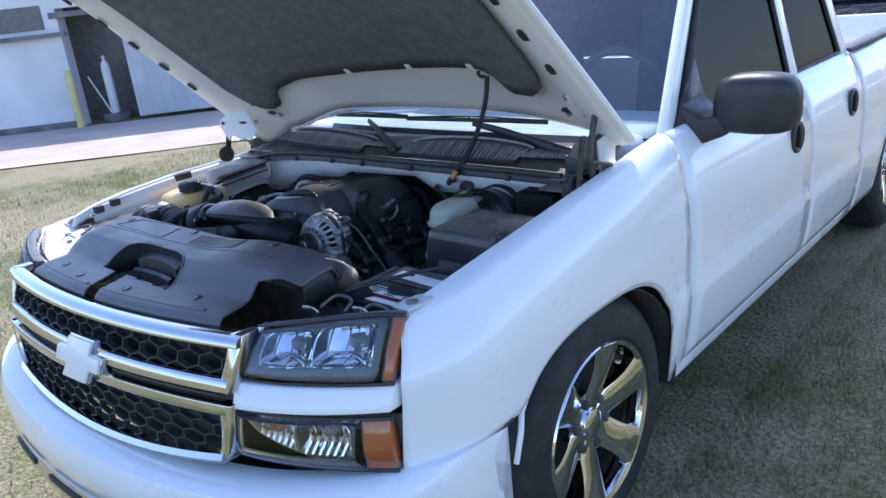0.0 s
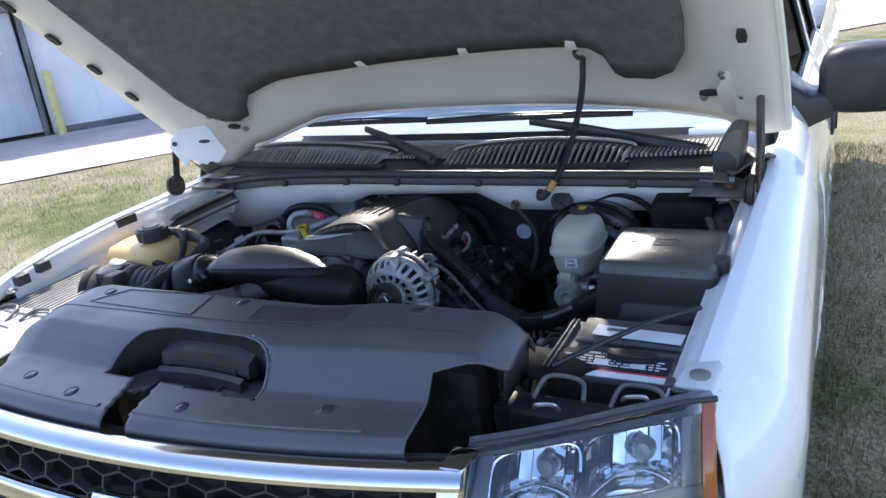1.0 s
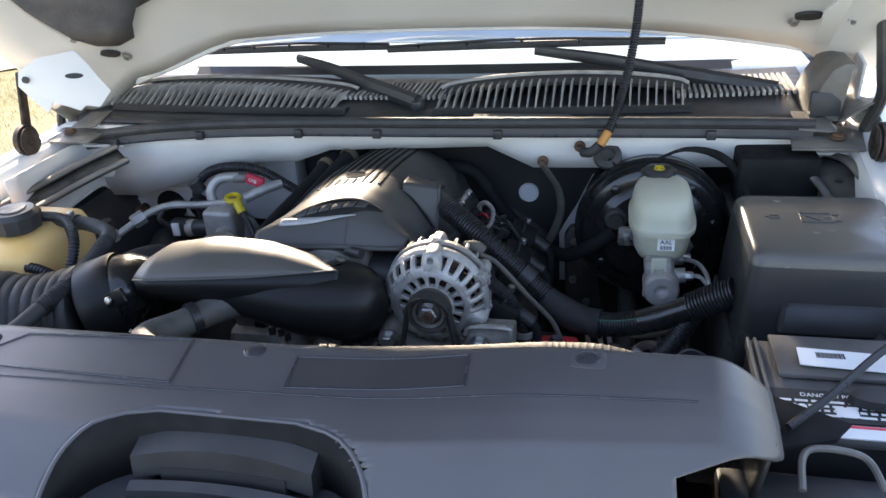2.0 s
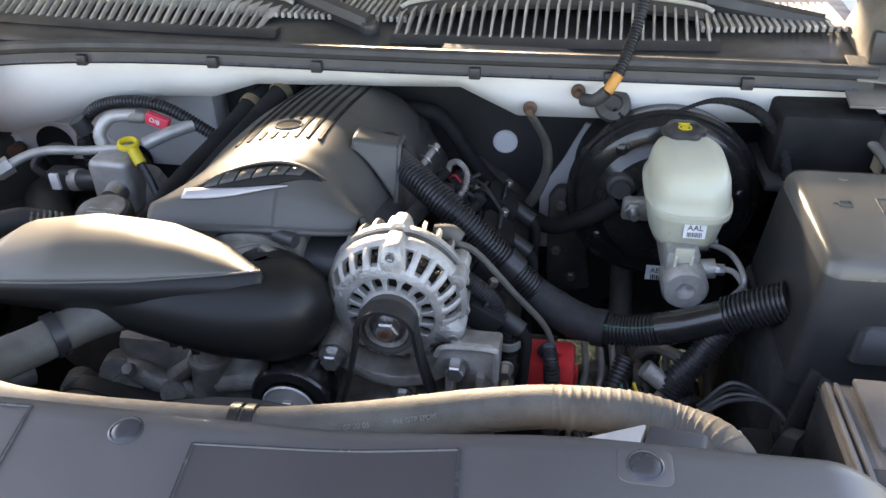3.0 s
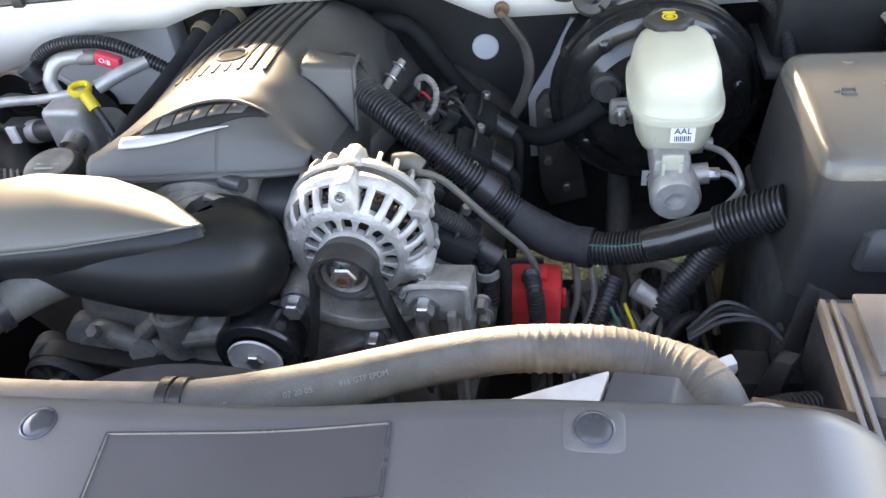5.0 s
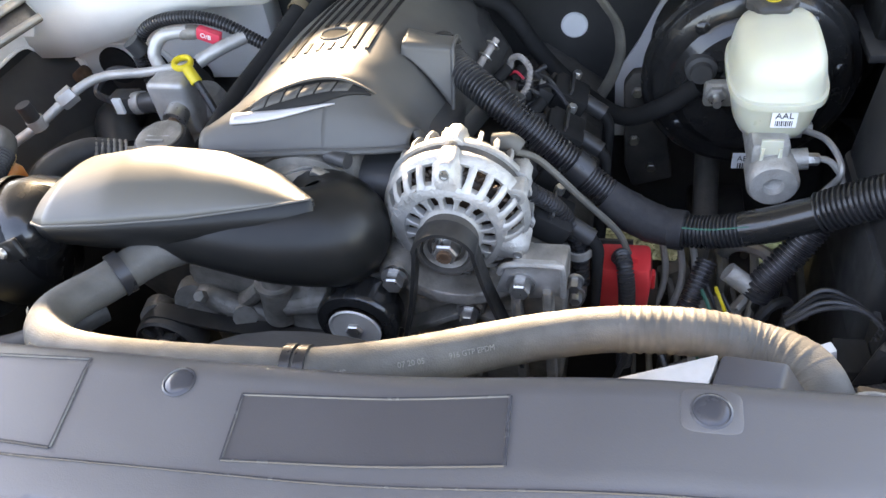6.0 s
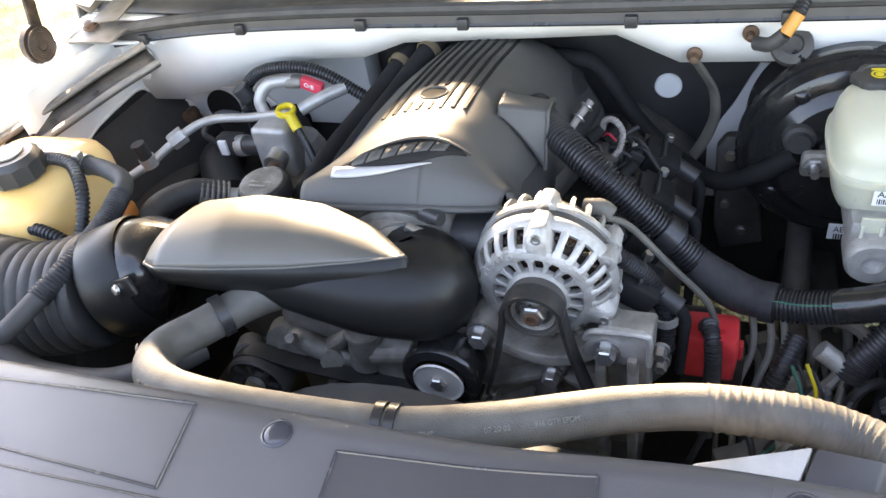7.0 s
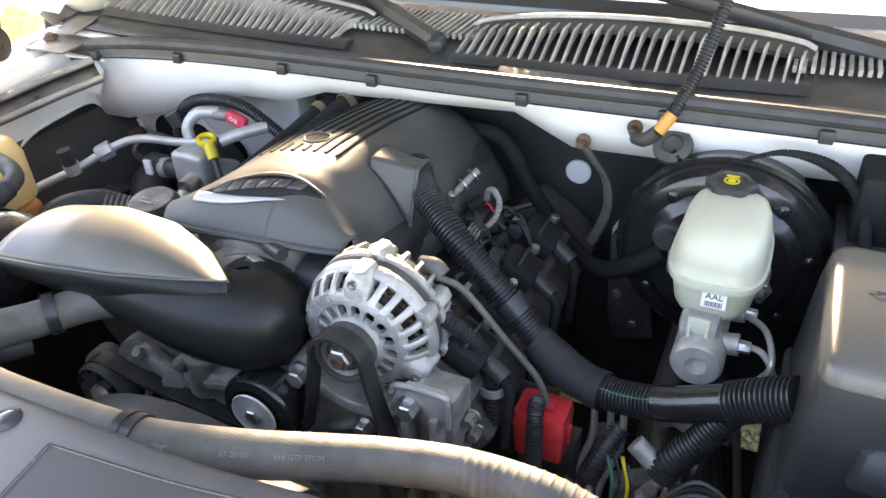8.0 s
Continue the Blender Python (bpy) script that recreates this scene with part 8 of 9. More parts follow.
part("check_valve", MB().lathe([(0.020, 0), (0.019, 0.012), (0.014, 0.014), (0.013, 0.022), (0.001, 0.022)], BO + V3(-0.062, -0.018, 0.035), -YA, 20), RUBBER, bb)
for x, z in ((-0.043, 0.012), (0.055, 0.0)):
    part("stud", MB().hexnut(BO + V3(x, -0.045, z), -YA, 0.012, 0.010).cyl(BO + V3(x, -0.03, z), BO + V3(x, -0.072, z), 0.005, 10), STEEL, bb)
text("tag_text", "AED", 0.011, BO + V3(0.006, -0.030 - .001, -0.098), (1, 0, 0), (0, 0.2, 1), INK, bb, 0.0002)
part("tag", MB().box(BO + V3(0.010, -0.027, -0.104), (0.040, 0.002, 0.024)), LABEL, bb, "small white bar code tag")
for i in range(9):
    part("tag_bar", MB().box(BO + V3(-0.002 + i * 0.003, -0.0285, -0.111), (0.0013 + .0006 * (i % 2), 0.001, 0.008)), INK, bb)
part("bracket", MB().prism([(0.272, 0.745), (0.284, 0.764), (0.305, 0.766), (0.325, 0.735), (0.352, 0.575), (0.290, 0.555), (0.276, 0.60)], (0, 1.095, 0), (1, 0, 0), (0, 0, 1), 0.02), IRON, bb, "grey-brown steel side bracket", bevel=0.005)
for x, z in ((0.292, 0.735), (0.290, 0.650), (0.318, 0.600)):
    part("bracket_bolt", MB().hexnut((x, 1.074, z), -YA, 0.008, 0.008), STEEL, bb)
mc = thing("master_cylinder", (0.436, 0.86, 0.80), "cast aluminium brake master cylinder with a milky plastic reservoir", "master cylinder")
part("bore", MB().lathe([(0.030, 0), (0.030, -0.02), (0.024, -0.03), (0.023, -0.15), (0.027, -0.155), (0.027, -0.19), (0.024, -0.195), (0.011, -0.195), (0.009, -0.188), (0.001, -0.185)], (0.437, 0.955, 0.810), YA, 28), ALLOY, mc)
part("mount", MB().box((0.432, 0.945, 0.812), (0.12, 0.014, 0.036)), ALLOY_D, mc, bevel=0.006)
part("web", MB().box((0.432, 0.84, 0.835), (0.040, 0.12, 0.03)), ALLOY, mc, bevel=0.006)
for yb in (0.80, 0.86):
    part("side_boss", MB().cyl((0.44, yb, 0.815), (0.474, yb, 0.819), 0.012, 16), ALLOY, mc)
part("clip", MB().box((0.432, 0.780, 0.848), (0.022, 0.004, 0.018)).box((0.423, 0.778, 0.838), (0.004, 0.004, 0.02)).box((0.441, 0.778, 0.838), (0.004, 0.004, 0.02)), MILK, mc, bevel=0.001)
RC, RH = V3(0.437, 0.868, 0.889), (0.049, 0.0775)


def tank_ring(sc, z):
    return [V3(RC[0] + RH[0] * sc * math.copysign(abs(math.cos(a)) ** .6, math.cos(a)), RC[1] + RH[1] * sc * math.copysign(abs(math.sin(a)) ** .6, math.sin(a)), z) for a in np.linspace(0, 2 * math.pi, 48, endpoint=False)]


rv = part("reservoir", MB().loft([tank_ring(sc, z) for sc, z in ((0.60, 0.834), (0.74, 0.837), (0.84, 0.848), (0.90, 0.866), (0.935, 0.882), (0.985, 0.8835), (0.985, 0.8945), (0.965, 0.896), (0.945, 0.908), (0.90, 0.921), (0.82, 0.931), (0.68, 0.9375), (0.46, 0.941))]), MILK, mc, "milky white brake fluid reservoir", smooth=50)
part("flange", MB().loft([tank_ring(sc, z) for sc, z in ((0.98, 0.8835), (1.035, 0.885), (1.04, 0.8885), (1.035, 0.8925), (0.98, 0.894))], caps=False), MILK, rv, smooth=40)
part("neck", MB().lathe([(0.022, 0), (0.0185, 0.006), (0.022, 0.010), (0.022, 0.014)], (0.432, 0.918, 0.928), (0, 0, 1), 24), MILK, rv)
cap = MB()
cap.loft([[V3(0.432, 0.918, 0.936) + V3(math.cos(a), math.sin(a), 0) * (r + (0.0020 * math.cos(a * 6) if k else 0)) + V3(0, 0, h) for a in np.linspace(0, 2 * math.pi, 48, endpoint=False)] for r, h, k in ((0.0225, 0, 1), (0.0255, 0.002, 1), (0.0258, 0.009, 1), (0.0230, 0.012, 1), (0.017, 0.0135, 0), (0.0165, 0.0120, 0), (0.001, 0.0120, 0))])
part("cap", cap, PLASTIC, rv, "black lobed cap")
part("cap_symbol", MB().lathe([(0.0085, 0), (0.0085, 0.0008), (0.0066, 0.0008), (0.0066, 0)], (0.432, 0.916, 0.9480), (0, 0, 1), 24, caps=False).lathe([(0.0042, 0), (0.0042, 0.0008), (0.001, 0.0008)], (0.432, 0.916, 0.9480), (0, 0, 1), 16).box((0.432, 0.9275, 0.9484), (0.014, 0.0028, 0.0008)), YELLOW, rv, "yellow symbol")
part("label", MB().box((0.4415, 0.7942, 0.8728), (0.025, 0.001, 0.0195)), LABEL, rv, "white letter label")
text("label_text", "AAL", 0.0098, (0.4415, 0.7934, 0.8770), (1, 0, 0), (0, 0, 1), INK, rv, 0.0003)
for i in range(9):
    part("label_bar", MB().box((0.4335 + i * 0.0020, 0.7936, 0.8680), (0.0008 + .0005 * (i % 2), 0.0008, 0.0062)), INK, rv)
for k, (dz, dx) in enumerate(((0.0, 0.0), (-0.022, 0.006))):
    part("brake_line", MB().tube([(0.470, 0.80 + .06 * (1 - k), 0.818), (0.497, 0.80 + .03 * (1 - k), 0.822 + dz * .3), (0.508 + dx, 0.79, 0.812 + dz), (0.498 + dx, 0.79, 0.785 + dz), (0.46 + dx, 0.775, 0.748 + dz * .5), (0.42, 0.77, 0.735 + dz * .5), (0.39, 0.78, 0.728 + dz * .5), (0.375, 0.79, 0.715)], 0.0036, n=8), PIPE, mc, "thin steel brake line")
    part("line_nut", MB().hexnut((0.474, 0.80 + .06 * (1 - k), 0.818), (1, 0, 0), 0.007, 0.012), STEEL, mc)
vh = thing("vacuum_hose", (0.2, 1.05, 0.78), "black rubber vacuum hose from the engine to the brake booster", "hose")
part("tube", MB().tube([(0.02, 1.11, 0.870), (0.059, 1.10, 0.875), (0.101, 1.10, 0.860), (0.157, 1.07, 0.797), (0.214, 1.03, 0.761), (0.274, 0.99, 0.747), (0.324, 0.965, 0.778), (0.368, 0.955, 0.817)], 0.0125, n=14), GROOVE, vh)
rd = thing("drain_tube", (0.25, 1.06, 0.80), "flat grey-brown rubber strap hanging on the firewall", "tube")
part("tube", MB().tube([(0.234, 1.025, 0.912), (0.247, 1.040, 0.885), (0.262, 1.058, 0.848), (0.266, 1.065, 0.805), (0.255, 1.075, 0.760), (0.235, 1.085, 0.715)], 0.0090, n=10, flat=0.5), TANRUB, rd)

# --- fuse box ---
fx = thing("fuse_box", (0.64, 0.74, 0.72), "large black plastic fuse box with a sunlit lid", "fuse box")
fbx = MB()


def rrect(x0, x1, y0, y1, z, r=0.015, n=5):
    out = []
    for cx, cy, a0 in ((x1 - r, y1 - r, 0), (x0 + r, y1 - r, 90), (x0 + r, y0 + r, 180), (x1 - r, y0 + r, 270)):
        for k in range(n):
            a = radians(a0 + 90 * k / (n - 1))
            out.append(V3(cx + r * math.cos(a), cy + r * math.sin(a), z))
    return out


fbx.loft([rrect(0.515, 0.745, 0.640, 0.850, 0.700), rrect(0.520, 0.742, 0.645, 0.845, 0.80)])
part("body", fbx, PLASTIC, fx, smooth=40)
# one lid in two tones: shaded skirt darker, lit top paler
part("lid", MB().loft([rrect(0.526, 0.746, 0.633, 0.852, 0.795), rrect(0.534, 0.742, 0.643, 0.846, 0.905), rrect(0.536, 0.741, 0.646, 0.845, 0.920, 0.016)]), LIDMAT, fx, "black lid skirt, darkened as the shaded side", smooth=40)
part("lid_top", MB().loft([rrect(0.536, 0.741, 0.646, 0.845, 0.920, 0.016), rrect(0.538, 0.739, 0.649, 0.843, 0.932, 0.016), rrect(0.542, 0.736, 0.653, 0.840, 0.9375, 0.016), rrect(0.550, 0.730, 0.662, 0.833, 0.9395, 0.016)]), LITLID, fx, "dusty black lid top, painted paler as lit, with moulded marks", smooth=50)
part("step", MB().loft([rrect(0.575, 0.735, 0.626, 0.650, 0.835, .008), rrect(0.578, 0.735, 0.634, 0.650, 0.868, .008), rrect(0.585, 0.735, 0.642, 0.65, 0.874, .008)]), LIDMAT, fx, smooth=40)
for pts in ([(0.615, 0.745), (0.655, 0.745), (0.655, 0.775), (0.615, 0.775), (0.615, 0.745)], [(0.622, 0.765), (0.638, 0.752), (0.650, 0.765)], [(0.656, 0.75), (0.664, 0.75)], [(0.656, 0.77), (0.664, 0.77)], [(0.574, 0.755), (0.586, 0.755), (0.586, 0.765), (0.574, 0.765), (0.574, 0.755)], [(0.568, 0.76), (0.574, 0.76)]):
    part("moulded_mark", MB().tube([(x, y, 0.9395) for x, y in pts], 0.0014, n=6, raw=True), PLASTIC, fx)
part("latch", MB().box((0.753, 0.70, 0.90), (0.02, 0.05, 0.03)), PLASTIC, fx, bevel=0.004)
part("bracket", MB().box((0.62, 0.80, 0.62), (0.18, 0.10, 0.16)), IRON, fx)
bc = thing("relay_block", (0.60, 0.94, 0.80), "black open relay tray beside the fuse box", "relay block")
part("box", MB().box((0.625, 1.02, 0.900), (0.125, 0.09, 0.09)), GROOVE, bc, bevel=0.006)
part("ledge", MB().box((0.625, 1.005, 0.858), (0.15, 0.13, 0.012)), PLASTIC, bc, bevel=0.003)
part("support", MB().box((0.64, 1.0, 0.79), (0.05, 0.05, 0.13)), IRON, bc)

# --- battery ---
bt = thing("battery", (0.62, 0.50, 0.70), "black car battery with white and red warning labels", "battery")
part("case", MB().box((0.63, 0.485, 0.775), (0.205, 0.165, 0.17)), PLASTIC, bt, bevel=0.004)
part("top", MB().box((0.63, 0.4670, 0.864), (0.215, 0.172, 0.012)), BATTOP, bt, bevel=0.003)
for i in range(2):
    part("edge_rib", MB().box((0.524 + i * 0.008, 0.4670, 0.872), (0.004, 0.165, 0.008)), BATTOP, bt, bevel=0.001)
tp = part("top_step", MB().box((0.645, 0.5150, 0.875), (0.196, 0.080, 0.006)), BATTOP, bt, bevel=0.002)
part("white_label", MB().box((0.642, 0.5020, 0.8818), (0.140, 0.034, 0.0012), np.array([unit((1, -.06, 0)), unit((.06, 1, 0)), V3(0, 0, 1)])), LABEL, tp, "white paper label")
for i in range(14):
    part("label_bar", MB().box((0.592 + i * 0.0022, 0.5090, 0.8826), (0.0010 + .0006 * (i % 2), 0.010, 0.0006)), INK, tp)
wl = part("warning_label", MB().box((0.620, 0.4300, 0.8715), (0.170, 0.052, 0.0016)), INK, bt, "black warning label with white print", bevel=0.0)
text("warning_text", "DANGER / POISON", 0.0085, (0.600, 0.4460, 0.8728), (1, 0, 0), (0, 1, 0), LABEL, wl, 0.0002)
rs = random.Random(5)
for j in range(4):
    x = 0.542
    while x < 0.69:
        w = 0.004 + 0.012 * rs.random()
        part("text_bar", MB().box((x + w / 2, 0.4360 - j * 0.0075, 0.8726), (w, 0.0032, 0.0005)), LABEL, wl)
        x += w + 0.0035
for x in (0.556, 0.605, 0.66):
    part("symbol_plate", MB().box((x, 0.4200, 0.8730), (0.022, 0.016, 0.0005)), LABEL, wl)
part("red_label", MB().box((0.64, 0.3920, 0.8705), (0.13, 0.020, 0.0016)), LABEL, bt, "white and red label")
part("red_stripe", MB().box((0.64, 0.3990, 0.8715), (0.13, 0.0035, 0.0012)), REDCAP, bt)
part("oval_lid", MB().lathe([(0.040, 0), (0.038, 0.010), (0.001, 0.012)], (0.648, 0.4380, 0.874), (0, 0, 1), 32, sy=0.36), LIDMAT, bt)
part("hold_down", MB().tube([(0.73, 0.55, 0.915), (0.66, 0.50, 0.905), (0.585, 0.4200, 0.892), (0.54, 0.3800, 0.880)], 0.0045, n=8), CONDUIT, bt, "black cable across the battery")
part("tray", MB().box((0.63, 0.485, 0.685), (0.23, 0.19, 0.015)), IRON, bt)
part("side_wedge", MB().prism([(0, 0), (.030, .022), (.036, .060), (.016, .055)], (0.492, 0.540, 0.775), (.6, -.5, 0), (0, .1, 1), 0.018), LIDMAT, bt, bevel=0.003)

# --- wiring: thick corrugated tubes and terminals ---
wt = thing("wiring_conduit", (0.3, 0.75, 0.80), "thick corrugated black wiring conduit running to the fuse box", "conduit")
A1 = [(0.058, 0.890, 0.915), (0.080, 0.856, 0.909), (0.112, 0.822, 0.902), (0.153, 0.797, 0.880), (0.197, 0.785, 0.844), (0.235, 0.778, 0.812)]
part("corrugated_tube", MB().tube(A1, lambda t: 0.0190 - 0.0012 * min(1, t * 1.2), n=24, rib=0.0022, period=0.0047), CONDUIT, wt)
part("joining_collar", MB().tube([(0.222, 0.780, 0.823), (0.238, 0.777, 0.809)], 0.0198, n=18, steps=3), CONDUIT, wt)
part("corrugated_tube", MB().tube([(0.232, 0.777, 0.813), (0.250, 0.773, 0.798), (0.268, 0.769, 0.784)], 0.0178, n=22, rib=0.0018, period=0.0045), CONDUIT, wt)
part("taped_section", MB().tube([(0.262, 0.769, 0.786), (0.285, 0.762, 0.771), (0.315, 0.753, 0.760), (0.348, 0.745, 0.757)], lambda t: 0.0200 + 0.003 * math.sin(t * 3.1), n=18), TAPE, wt, "cloth-taped section")
for k in (0.30, 0.62, 0.94):
    q = V3(0.262, 0.769, 0.786) * (1 - k) + V3(0.348, 0.745, 0.757) * k + V3(0, 0, -0.010 * math.sin(k * 3.1))
    part("tape_lap", MB().lathe([(0.0215, -0.008), (0.0232, -0.007), (0.0228, 0.008), (0.0210, 0.008)], q, (0.8, -0.22, -0.35 + 0.45 * k), 20, caps=False), TAPE, wt)
part("corrugated_tube", MB().tube([(0.346, 0.745, 0.757), (0.375, 0.738, 0.762), (0.412, 0.730, 0.775)], 0.0190, n=22, rib=0.0018, period=0.0044), CONDUIT, wt)
part("tracer_wire", MB().tube([(0.346, 0.732, 0.772), (0.375, 0.725, 0.777), (0.412, 0.717, 0.790)], 0.0011, n=6), GREENW, wt, "thin green tracer wire")
part("shiny_tape", MB().tube([(0.408, 0.731, 0.774), (0.44, 0.726, 0.788), (0.482, 0.718, 0.813)], 0.0192, n=20), BOOST, wt, "glossy taped section")
part("corrugated_tube", MB().tube([(0.478, 0.719, 0.811), (0.505, 0.713, 0.830), (0.533, 0.706, 0.848)], 0.0218, n=22, rib=0.0022, period=0.0050), CONDUIT, wt)
part("side_branch", MB().tube([(0.480, 0.722, 0.795), (0.458, 0.708, 0.762), (0.435, 0.695, 0.735), (0.425, 0.690, 0.715)], 0.0165, n=20, rib=0.0016, period=0.0046), CONDUIT, wt)
part("branch", MB().tube([(0.375, 0.72, 0.735), (0.36, 0.69, 0.705), (0.345, 0.67, 0.665)], 0.012, n=12, rib=0.0018, period=0.005), CONDUIT, wt)
part("foil_wrap", MB().cyl((0.395, 0.70, 0.740), (0.422, 0.693, 0.722), 0.011, 14), ALLOY, wt, "crumpled silver foil wrap")
part("cable", MB().tube([(0.170, 0.705, 0.893), (0.195, 0.722, 0.868), (0.238, 0.725, 0.815), (0.276, 0.728, 0.768), (0.292, 0.728, 0.728)], 0.0040, n=8), TANRUB, wt, "thin grey-brown cable")
part("branch", MB().tube([(0.19, 0.68, 0.86), (0.215, 0.70, 0.82), (0.235, 0.70, 0.775), (0.24, 0.69, 0.72)], 0.010, n=10, rib=0.0014, period=0.005), CONDUIT, wt)
part("cable_tie", MB().lathe([(0.013, -0.005), (0.016, -0.005), (0.016, 0.005), (0.013, 0.005)], (0.236, 0.698, 0.765), (0, 0, 1), 16, caps=False), ALLOY, wt, "grey retainer ring")
for k, (c, mt) in enumerate((((0.375, 0.70, 0.72), CONDUIT), ((0.385, 0.695, 0.72), YELLOW), ((0.37, 0.69, 0.72), GREENW), ((0.392, 0.69, 0.715), CONDUIT))):
    c = V3(*c)
    part("wire", MB().tube([c, c + V3(.012, -.02, -.03), c + V3(.0, -.03, -.07 - .01 * k), c + V3(-.02, -.035, -.12)], 0.0022, n=6), mt, wt)
rt = thing("terminal_box", (0.29, 0.70, 0.64), "bright red plastic battery terminal cover", "terminal cover")
part("cover", MB().loft([rrect(0.258, 0.314, 0.706, 0.748, 0.664, .005), rrect(0.255, 0.317, 0.702, 0.752, 0.716, .006), rrect(0.257, 0.315, 0.706, 0.750, 0.727, .007)]), RED, rt, smooth=40)
part("tab", MB().box((0.319, 0.722, 0.700), (0.005, 0.012, 0.024)), RED, rt, bevel=0.002)
part("post", MB().box((0.292, 0.728, 0.729), (0.016, 0.018, 0.010)), RED, rt)
part("moulded_line", MB().box((0.296, 0.7035, 0.703), (0.030, 0.0016, 0.005)), RED, rt)
part("cable", MB().tube([(0.280, 0.725, 0.728), (0.283, 0.712, 0.743), (0.287, 0.694, 0.742), (0.290, 0.684, 0.715), (0.291, 0.678, 0.66), (0.290, 0.675, 0.60)], 0.0098, n=16, rib=0.0013, period=0.0042), CONDUIT, rt, "corrugated cable")
part("pedestal", MB().box((0.29, 0.745, 0.635), (0.07, 0.03, 0.08)).box((0.25, 0.760, 0.70), (0.09, 0.004, 0.05)), IRON, rt)
hn = thing("hood_lamp_harness", (0.36, 1.05, 0.96), "black corrugated hood harness with orange tape hanging from the liner", "harness")
part("conduit", MB().tube([(0.393, 1.115, 1.235), (0.392, 1.100, 1.17), (0.384, 1.070, 1.10), (0.368, 1.030, 1.03), (0.349, 0.990, 0.984)], 0.0082, n=12, rib=0.0012, period=0.0045), CONDUIT, hn)
part("orange_tape", MB().tube([(0.350, 0.991, 0.985), (0.337, 0.982, 0.964)], 0.0078, n=12, steps=3), ORANGE, hn, "orange tape band")
part("end_plug", MB().tube([(0.337, 0.982, 0.964), (0.322, 0.985, 0.950), (0.308, 1.000, 0.944)], 0.0088, n=12), RUBBER, hn)
part("hook", MB().tube([(0.392, 1.098, 1.262), (0.382, 1.09, 1.25), (0.388, 1.092, 1.238), (0.398, 1.10, 1.236)], 0.005, n=8), PLASTIC, hn)
part("firewall_wire", MB().tube([(0.352, 1.018, 0.925), (0.385, 1.0, 0.905), (0.43, 0.998, 0.932), (0.48, 1.003, 0.950), (0.535, 1.003, 0.938), (0.572, 0.985, 0.90), (0.584, 0.93, 0.83), (0.584, 0.90, 0.76)], lambda t: 0.0032 + 0.0046 * min(1, max(0, (t - .3) * 6)), n=12, rib=0.0005, period=0.0045), GROOVE, hn)
mz = thing("wiring_loom", (0.2, 0.85, 0.86), "tangle of small wires and black connectors over the engine", "wiring")
rs = random.Random(11)
for k in range(14):
    a = V3(0.115 + 0.05 * rs.random(), 0.86 + 0.10 * rs.random(), 0.815 + 0.03 * rs.random())
    b = a + V3(0.02 + 0.03 * rs.random(), -0.05 + 0.08 * rs.random(), -0.02 + 0.02 * rs.random())
    part("wire", MB().tube([a, (a + b) / 2 + V3(0, 0, 0.020 * rs.random()), b], 0.0020 + 0.0016 * rs.random(), n=7), (TAPE, GROOVE, RUBBER, TANRUB, TAPE)[k % 5], mz)
for x, y, z in ((0.118, 0.915, 0.852), (0.135, 0.93, 0.842), (0.165, 0.88, 0.825)):
    part("connector", MB().cyl((x, y, z), (x + .014, y + .012, z + .010), 0.0075, 14), GROOVE, mz, "black connector")
    part("clip", MB().box((x + .015, y - .01, z - .01), (0.022, 0.028, 0.014)), PLASTIC, mz, bevel=0.002)
pl_ = thing("fuel_line_fitting", (0.10, 0.94, 0.87), "small grey fuel line fitting with wire clips beside the engine cover", "fitting")
part("pipe", MB().tube([(0.092, 0.925, 0.862), (0.100, 0.935, 0.872), (0.114, 0.955, 0.886)], 0.0050, n=12), SLEEVE, pl_)
for k in (0.25, 0.75):
    c = V3(0.096, 0.930, 0.867) + V3(.018, .025, .019) * k
    part("wire_clip", MB().tube(ringpts(c, 0.0085, (.5, .7, .5), 16), 0.0014, n=6, raw=True), STEEL, pl_)
part("valve", MB().lathe([(0.008, 0), (0.009, 0.004), (0.006, 0.012), (0.005, 0.020), (0.001, 0.021)], (0.088, 0.915, 0.855), (.4, -.3, .8), 16), STEEL, pl_)
lp = thing("sensor_lead", (0.165, 0.93, 0.85), "grey-tan sleeved sensor lead looped beside the coil packs", "lead")
part("sleeve", MB().tube([(0.130, 0.945, 0.850), (0.134, 0.940, 0.866), (0.147, 0.930, 0.874), (0.160, 0.915, 0.866), (0.158, 0.900, 0.850), (0.148, 0.885, 0.842)], 0.0043, n=12, rib=0.0005, period=0.004), SLEEVE, lp)
part("red_wire", MB().tube([(0.132, 0.930, 0.850), (0.142, 0.922, 0.858), (0.152, 0.915, 0.852)], 0.0018, n=6), REDCAP, lp)
part("plug", MB().box((0.146, 0.876, 0.846), (0.022, 0.018, 0.014), np.array([unit((.8, -.5, -.2)), unit((.5, .86, 0)), unit((.2, -.1, .97))])), PLASTIC, lp, "ribbed plug", bevel=0.002)
for k in range(4):
    part("plug_rib", MB().box((0.139 + k * .0045, 0.868 - k * .003, 0.8525 - .001 * k), (0.0016, 0.016, 0.005)), SLEEVE, lp)

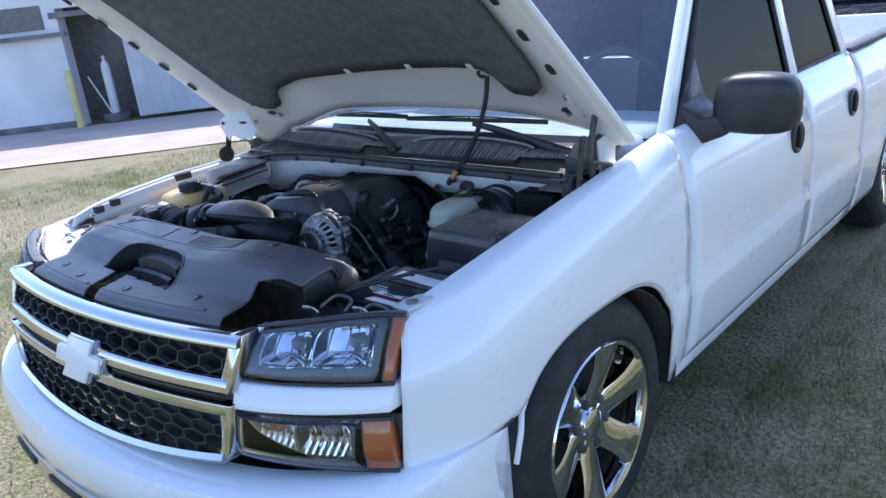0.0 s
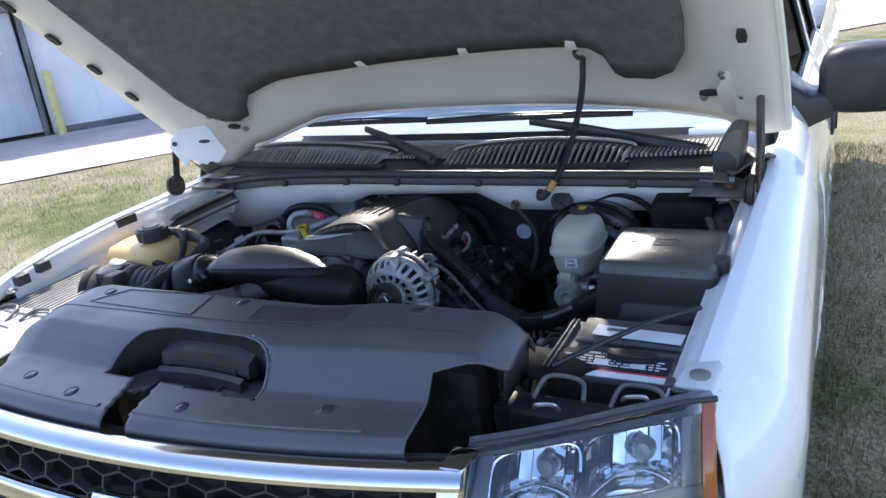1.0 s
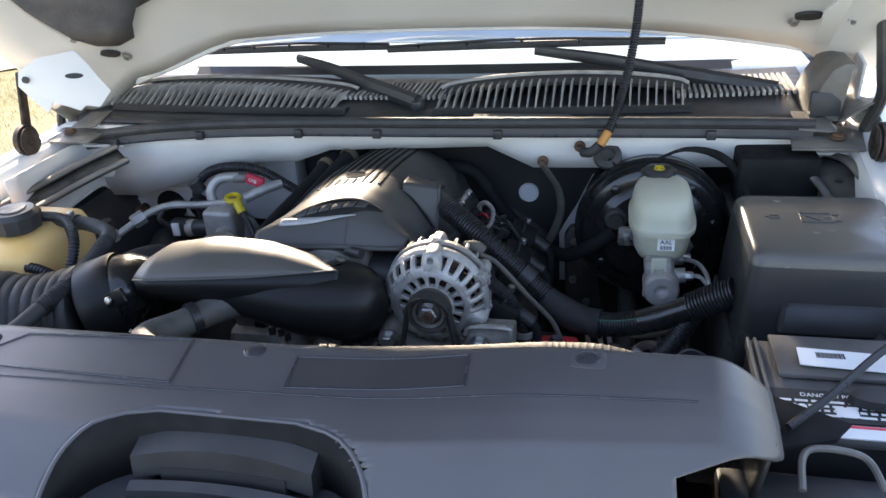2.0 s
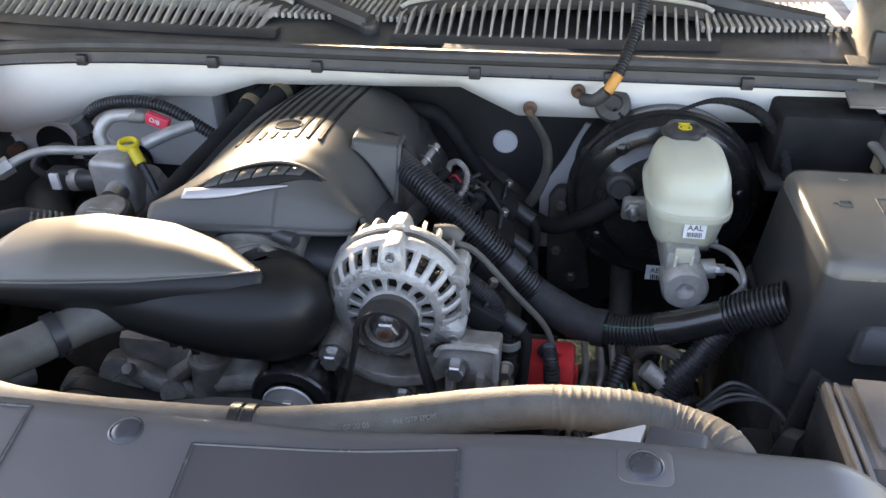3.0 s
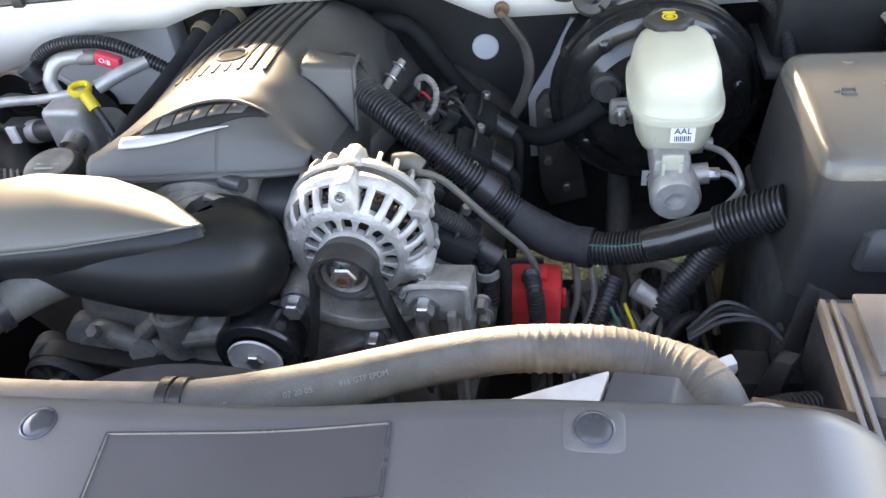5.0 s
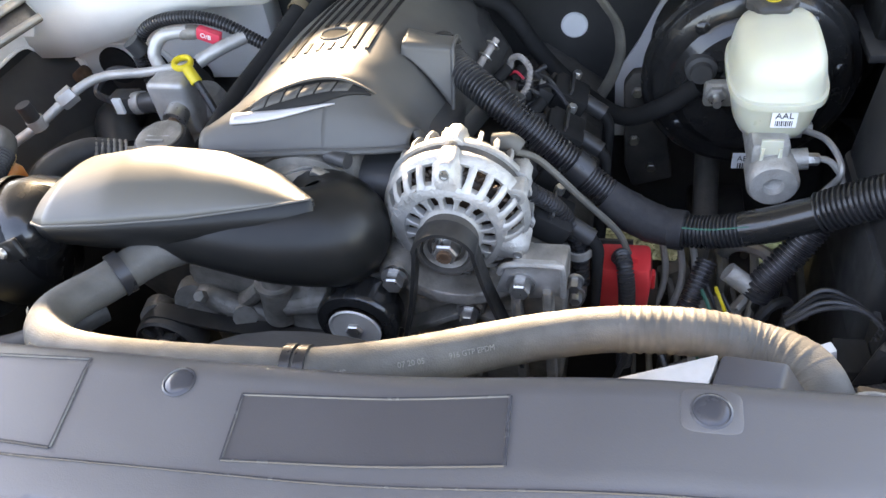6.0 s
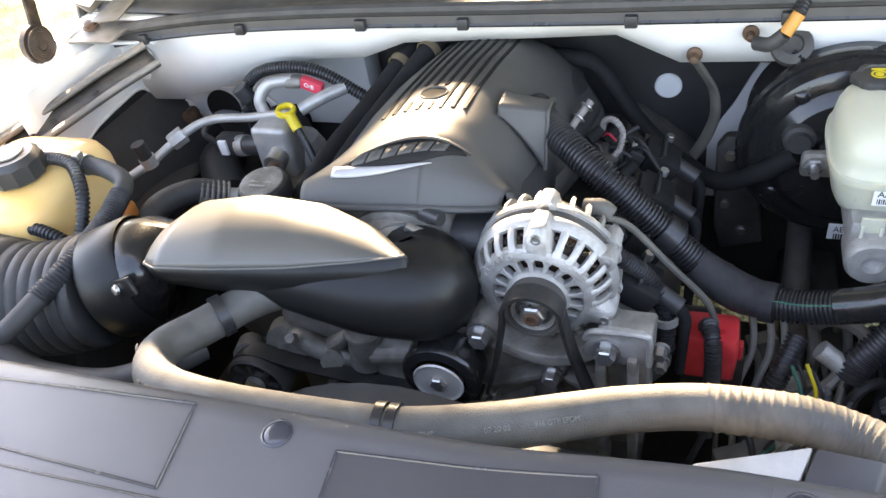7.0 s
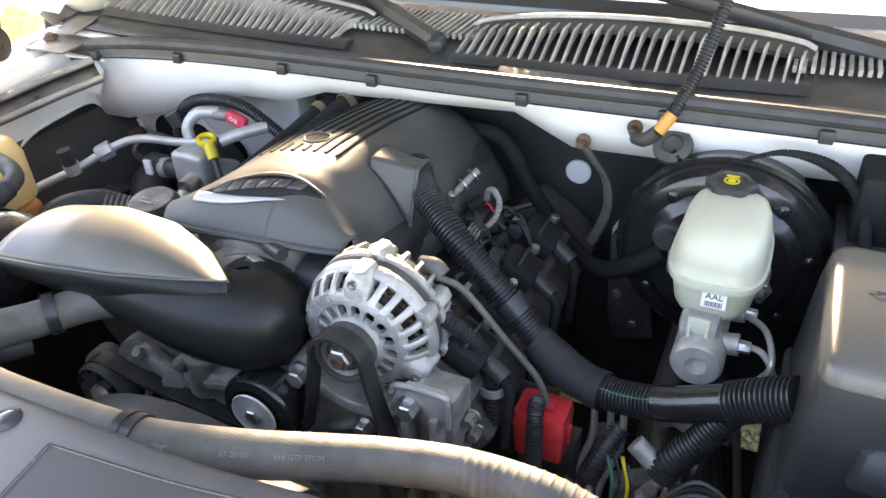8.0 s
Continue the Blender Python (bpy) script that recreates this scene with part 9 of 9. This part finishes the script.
cn = thing("connector_block", (0.46, 0.58, 0.74), "black connector with white locking clip near the battery", "connector")
part("body", MB().box((0.486, 0.552, 0.772), (0.030, 0.040, 0.034)).box((0.515, 0.556, 0.760), (0.026, 0.036, 0.05)), GROOVE, cn, bevel=0.003)
part("clip", MB().box((0.463, 0.550, 0.790), (0.016, 0.012, 0.016), np.array([unit((.9, .3, .2)), unit((-.3, .95, 0)), np.cross(unit((.9, .3, .2)), unit((-.3, .95, 0)))])), LABEL, cn, "white clip", bevel=0.002)
part("clip_pin", MB().box((0.452, 0.546, 0.792), (0.008, 0.004, 0.006)), REDCAP, cn)
for k in range(4):
    part("wire", MB().tube([(0.435, 0.585 + .004 * k, 0.785), (0.465, 0.592 + .005 * k, 0.803 + .003 * k), (0.500, 0.588 + .004 * k, 0.804 - .002 * k), (0.524, 0.560 + .003 * k, 0.785), (0.528, 0.545, 0.750 - .006 * k)], 0.0024, n=7), (TAPE, CONDUIT, GROOVE, CONDUIT)[k], cn)
part("ribbed_sleeve", MB().tube([(0.515, 0.575, 0.760), (0.530, 0.585, 0.800), (0.548, 0.592, 0.835)], 0.0125, n=16, rib=0.0014, period=0.0048), CONDUIT, cn)
part("lever", MB().prism([(0, 0), (0.018, 0.004), (0.030, 0.085), (0.020, 0.090), (0.006, 0.03)], (0.503, 0.560, 0.770), (1, 0, 0), (0, .3, 1), 0.008), GROOVE, cn, bevel=0.002)
part("low_sleeve", MB().tube([(0.455, 0.475, 0.815), (0.49, 0.490, 0.810), (0.525, 0.505, 0.800)], 0.0115, n=14, rib=0.0012, period=0.0046), CONDUIT, cn)
part("stand", MB().box((0.50, 0.56, 0.70), (0.06, 0.05, 0.10)), IRON, cn)
rcap = thing("radiator_neck", (0.46, 0.44, 0.84), "round grey rim at the end of the radiator hose", "hose neck")
part("rim", MB().lathe([(0.019, 0), (0.022, 0.004), (0.022, 0.012), (0.017, 0.014), (0.015, 0.006), (0.001, 0.006)], (0.447, 0.382, 0.919), (0, .25, 1), 24), PIPE, rcap)
part("stem", MB().cyl((0.447, 0.392, 0.86), (0.447, 0.384, 0.922), 0.017, 18), PLASTIC, rcap)
# dark lower pipes and rails that fill the depth of the bay
lw = thing("subframe", (0, 0.75, 0.40), "dark oily subframe, pipes and steering parts low in the bay", "subframe")
for s in (1, -1):
    part("rail", MB().box((s * 0.43, 0.75, 0.42), (0.09, 1.0, 0.14)), IRON, lw, bevel=0.01)
part("cross_member", MB().box((0, 0.66, 0.36), (0.9, 0.14, 0.10)), IRON, lw, bevel=0.01)
for x in (0.325, 0.345, 0.36):
    part("pipe", MB().tube([(x, 0.80, 0.72), (x + .01, 0.77, 0.66), (x - .005, 0.74, 0.60), (x, 0.72, 0.50)], 0.0045, n=8), PIPE, lw)
rs = random.Random(23)
for k in range(16):
    x0, y0 = 0.30 + 0.20 * rs.random(), 0.60 + 0.24 * rs.random()
    p0 = V3(x0, y0, 0.60 + 0.10 * rs.random())
    p1 = p0 + V3(0.10 * rs.random() - 0.05, 0.14 * rs.random() - 0.07, 0.04 * rs.random() - 0.02)
    p2 = p1 + V3(0.12 * rs.random() - 0.06, -0.02 - 0.08 * rs.random(), -0.05 - 0.08 * rs.random())
    part("lower_pipe", MB().tube([p0 + V3(0, 0.02, -0.06), p0, (p0 + p1) / 2 + V3(0, 0, .02), p1, p2], 0.003 + 0.006 * rs.random(), n=8), (PIPE, TANRUB, CONDUIT, TANSTEEL, RUBBER, ALLOY_D)[k % 6], lw)
for k in range(7):
    c = V3(0.32 + 0.17 * rs.random(), 0.62 + 0.18 * rs.random(), 0.56 + 0.08 * rs.random())
    part("lower_bracket", MB().box(c, (0.03 + .04 * rs.random(), 0.02 + .03 * rs.random(), 0.02 + .03 * rs.random()), np.array([unit((.9, .3, .2)), unit((-.3, .95, 0)), np.cross(unit((.9, .3, .2)), unit((-.3, .95, 0)))])), (ALLOY_D, TANSTEEL, IRON)[k % 3], lw, bevel=0.003)
for k in range(8):
    c = V3(-0.30 + 0.24 * rs.random(), 0.60 + 0.04 * rs.random(), 0.66 + 0.07 * rs.random())
    part("casting_boss", MB().cyl(c, c + V3(0.01, -0.025, 0.008), 0.010 + 0.010 * rs.random(), 14), ALLOY_D, lw)
part("steering_shaft", MB().cyl((0.40, 1.10, 0.66), (0.38, 0.66, 0.48), 0.018, 14), IRON, lw)
part("inner_liner", MB().box((0.53, 0.70, 0.60), (0.006, 0.34, 0.30)), DARK, lw)
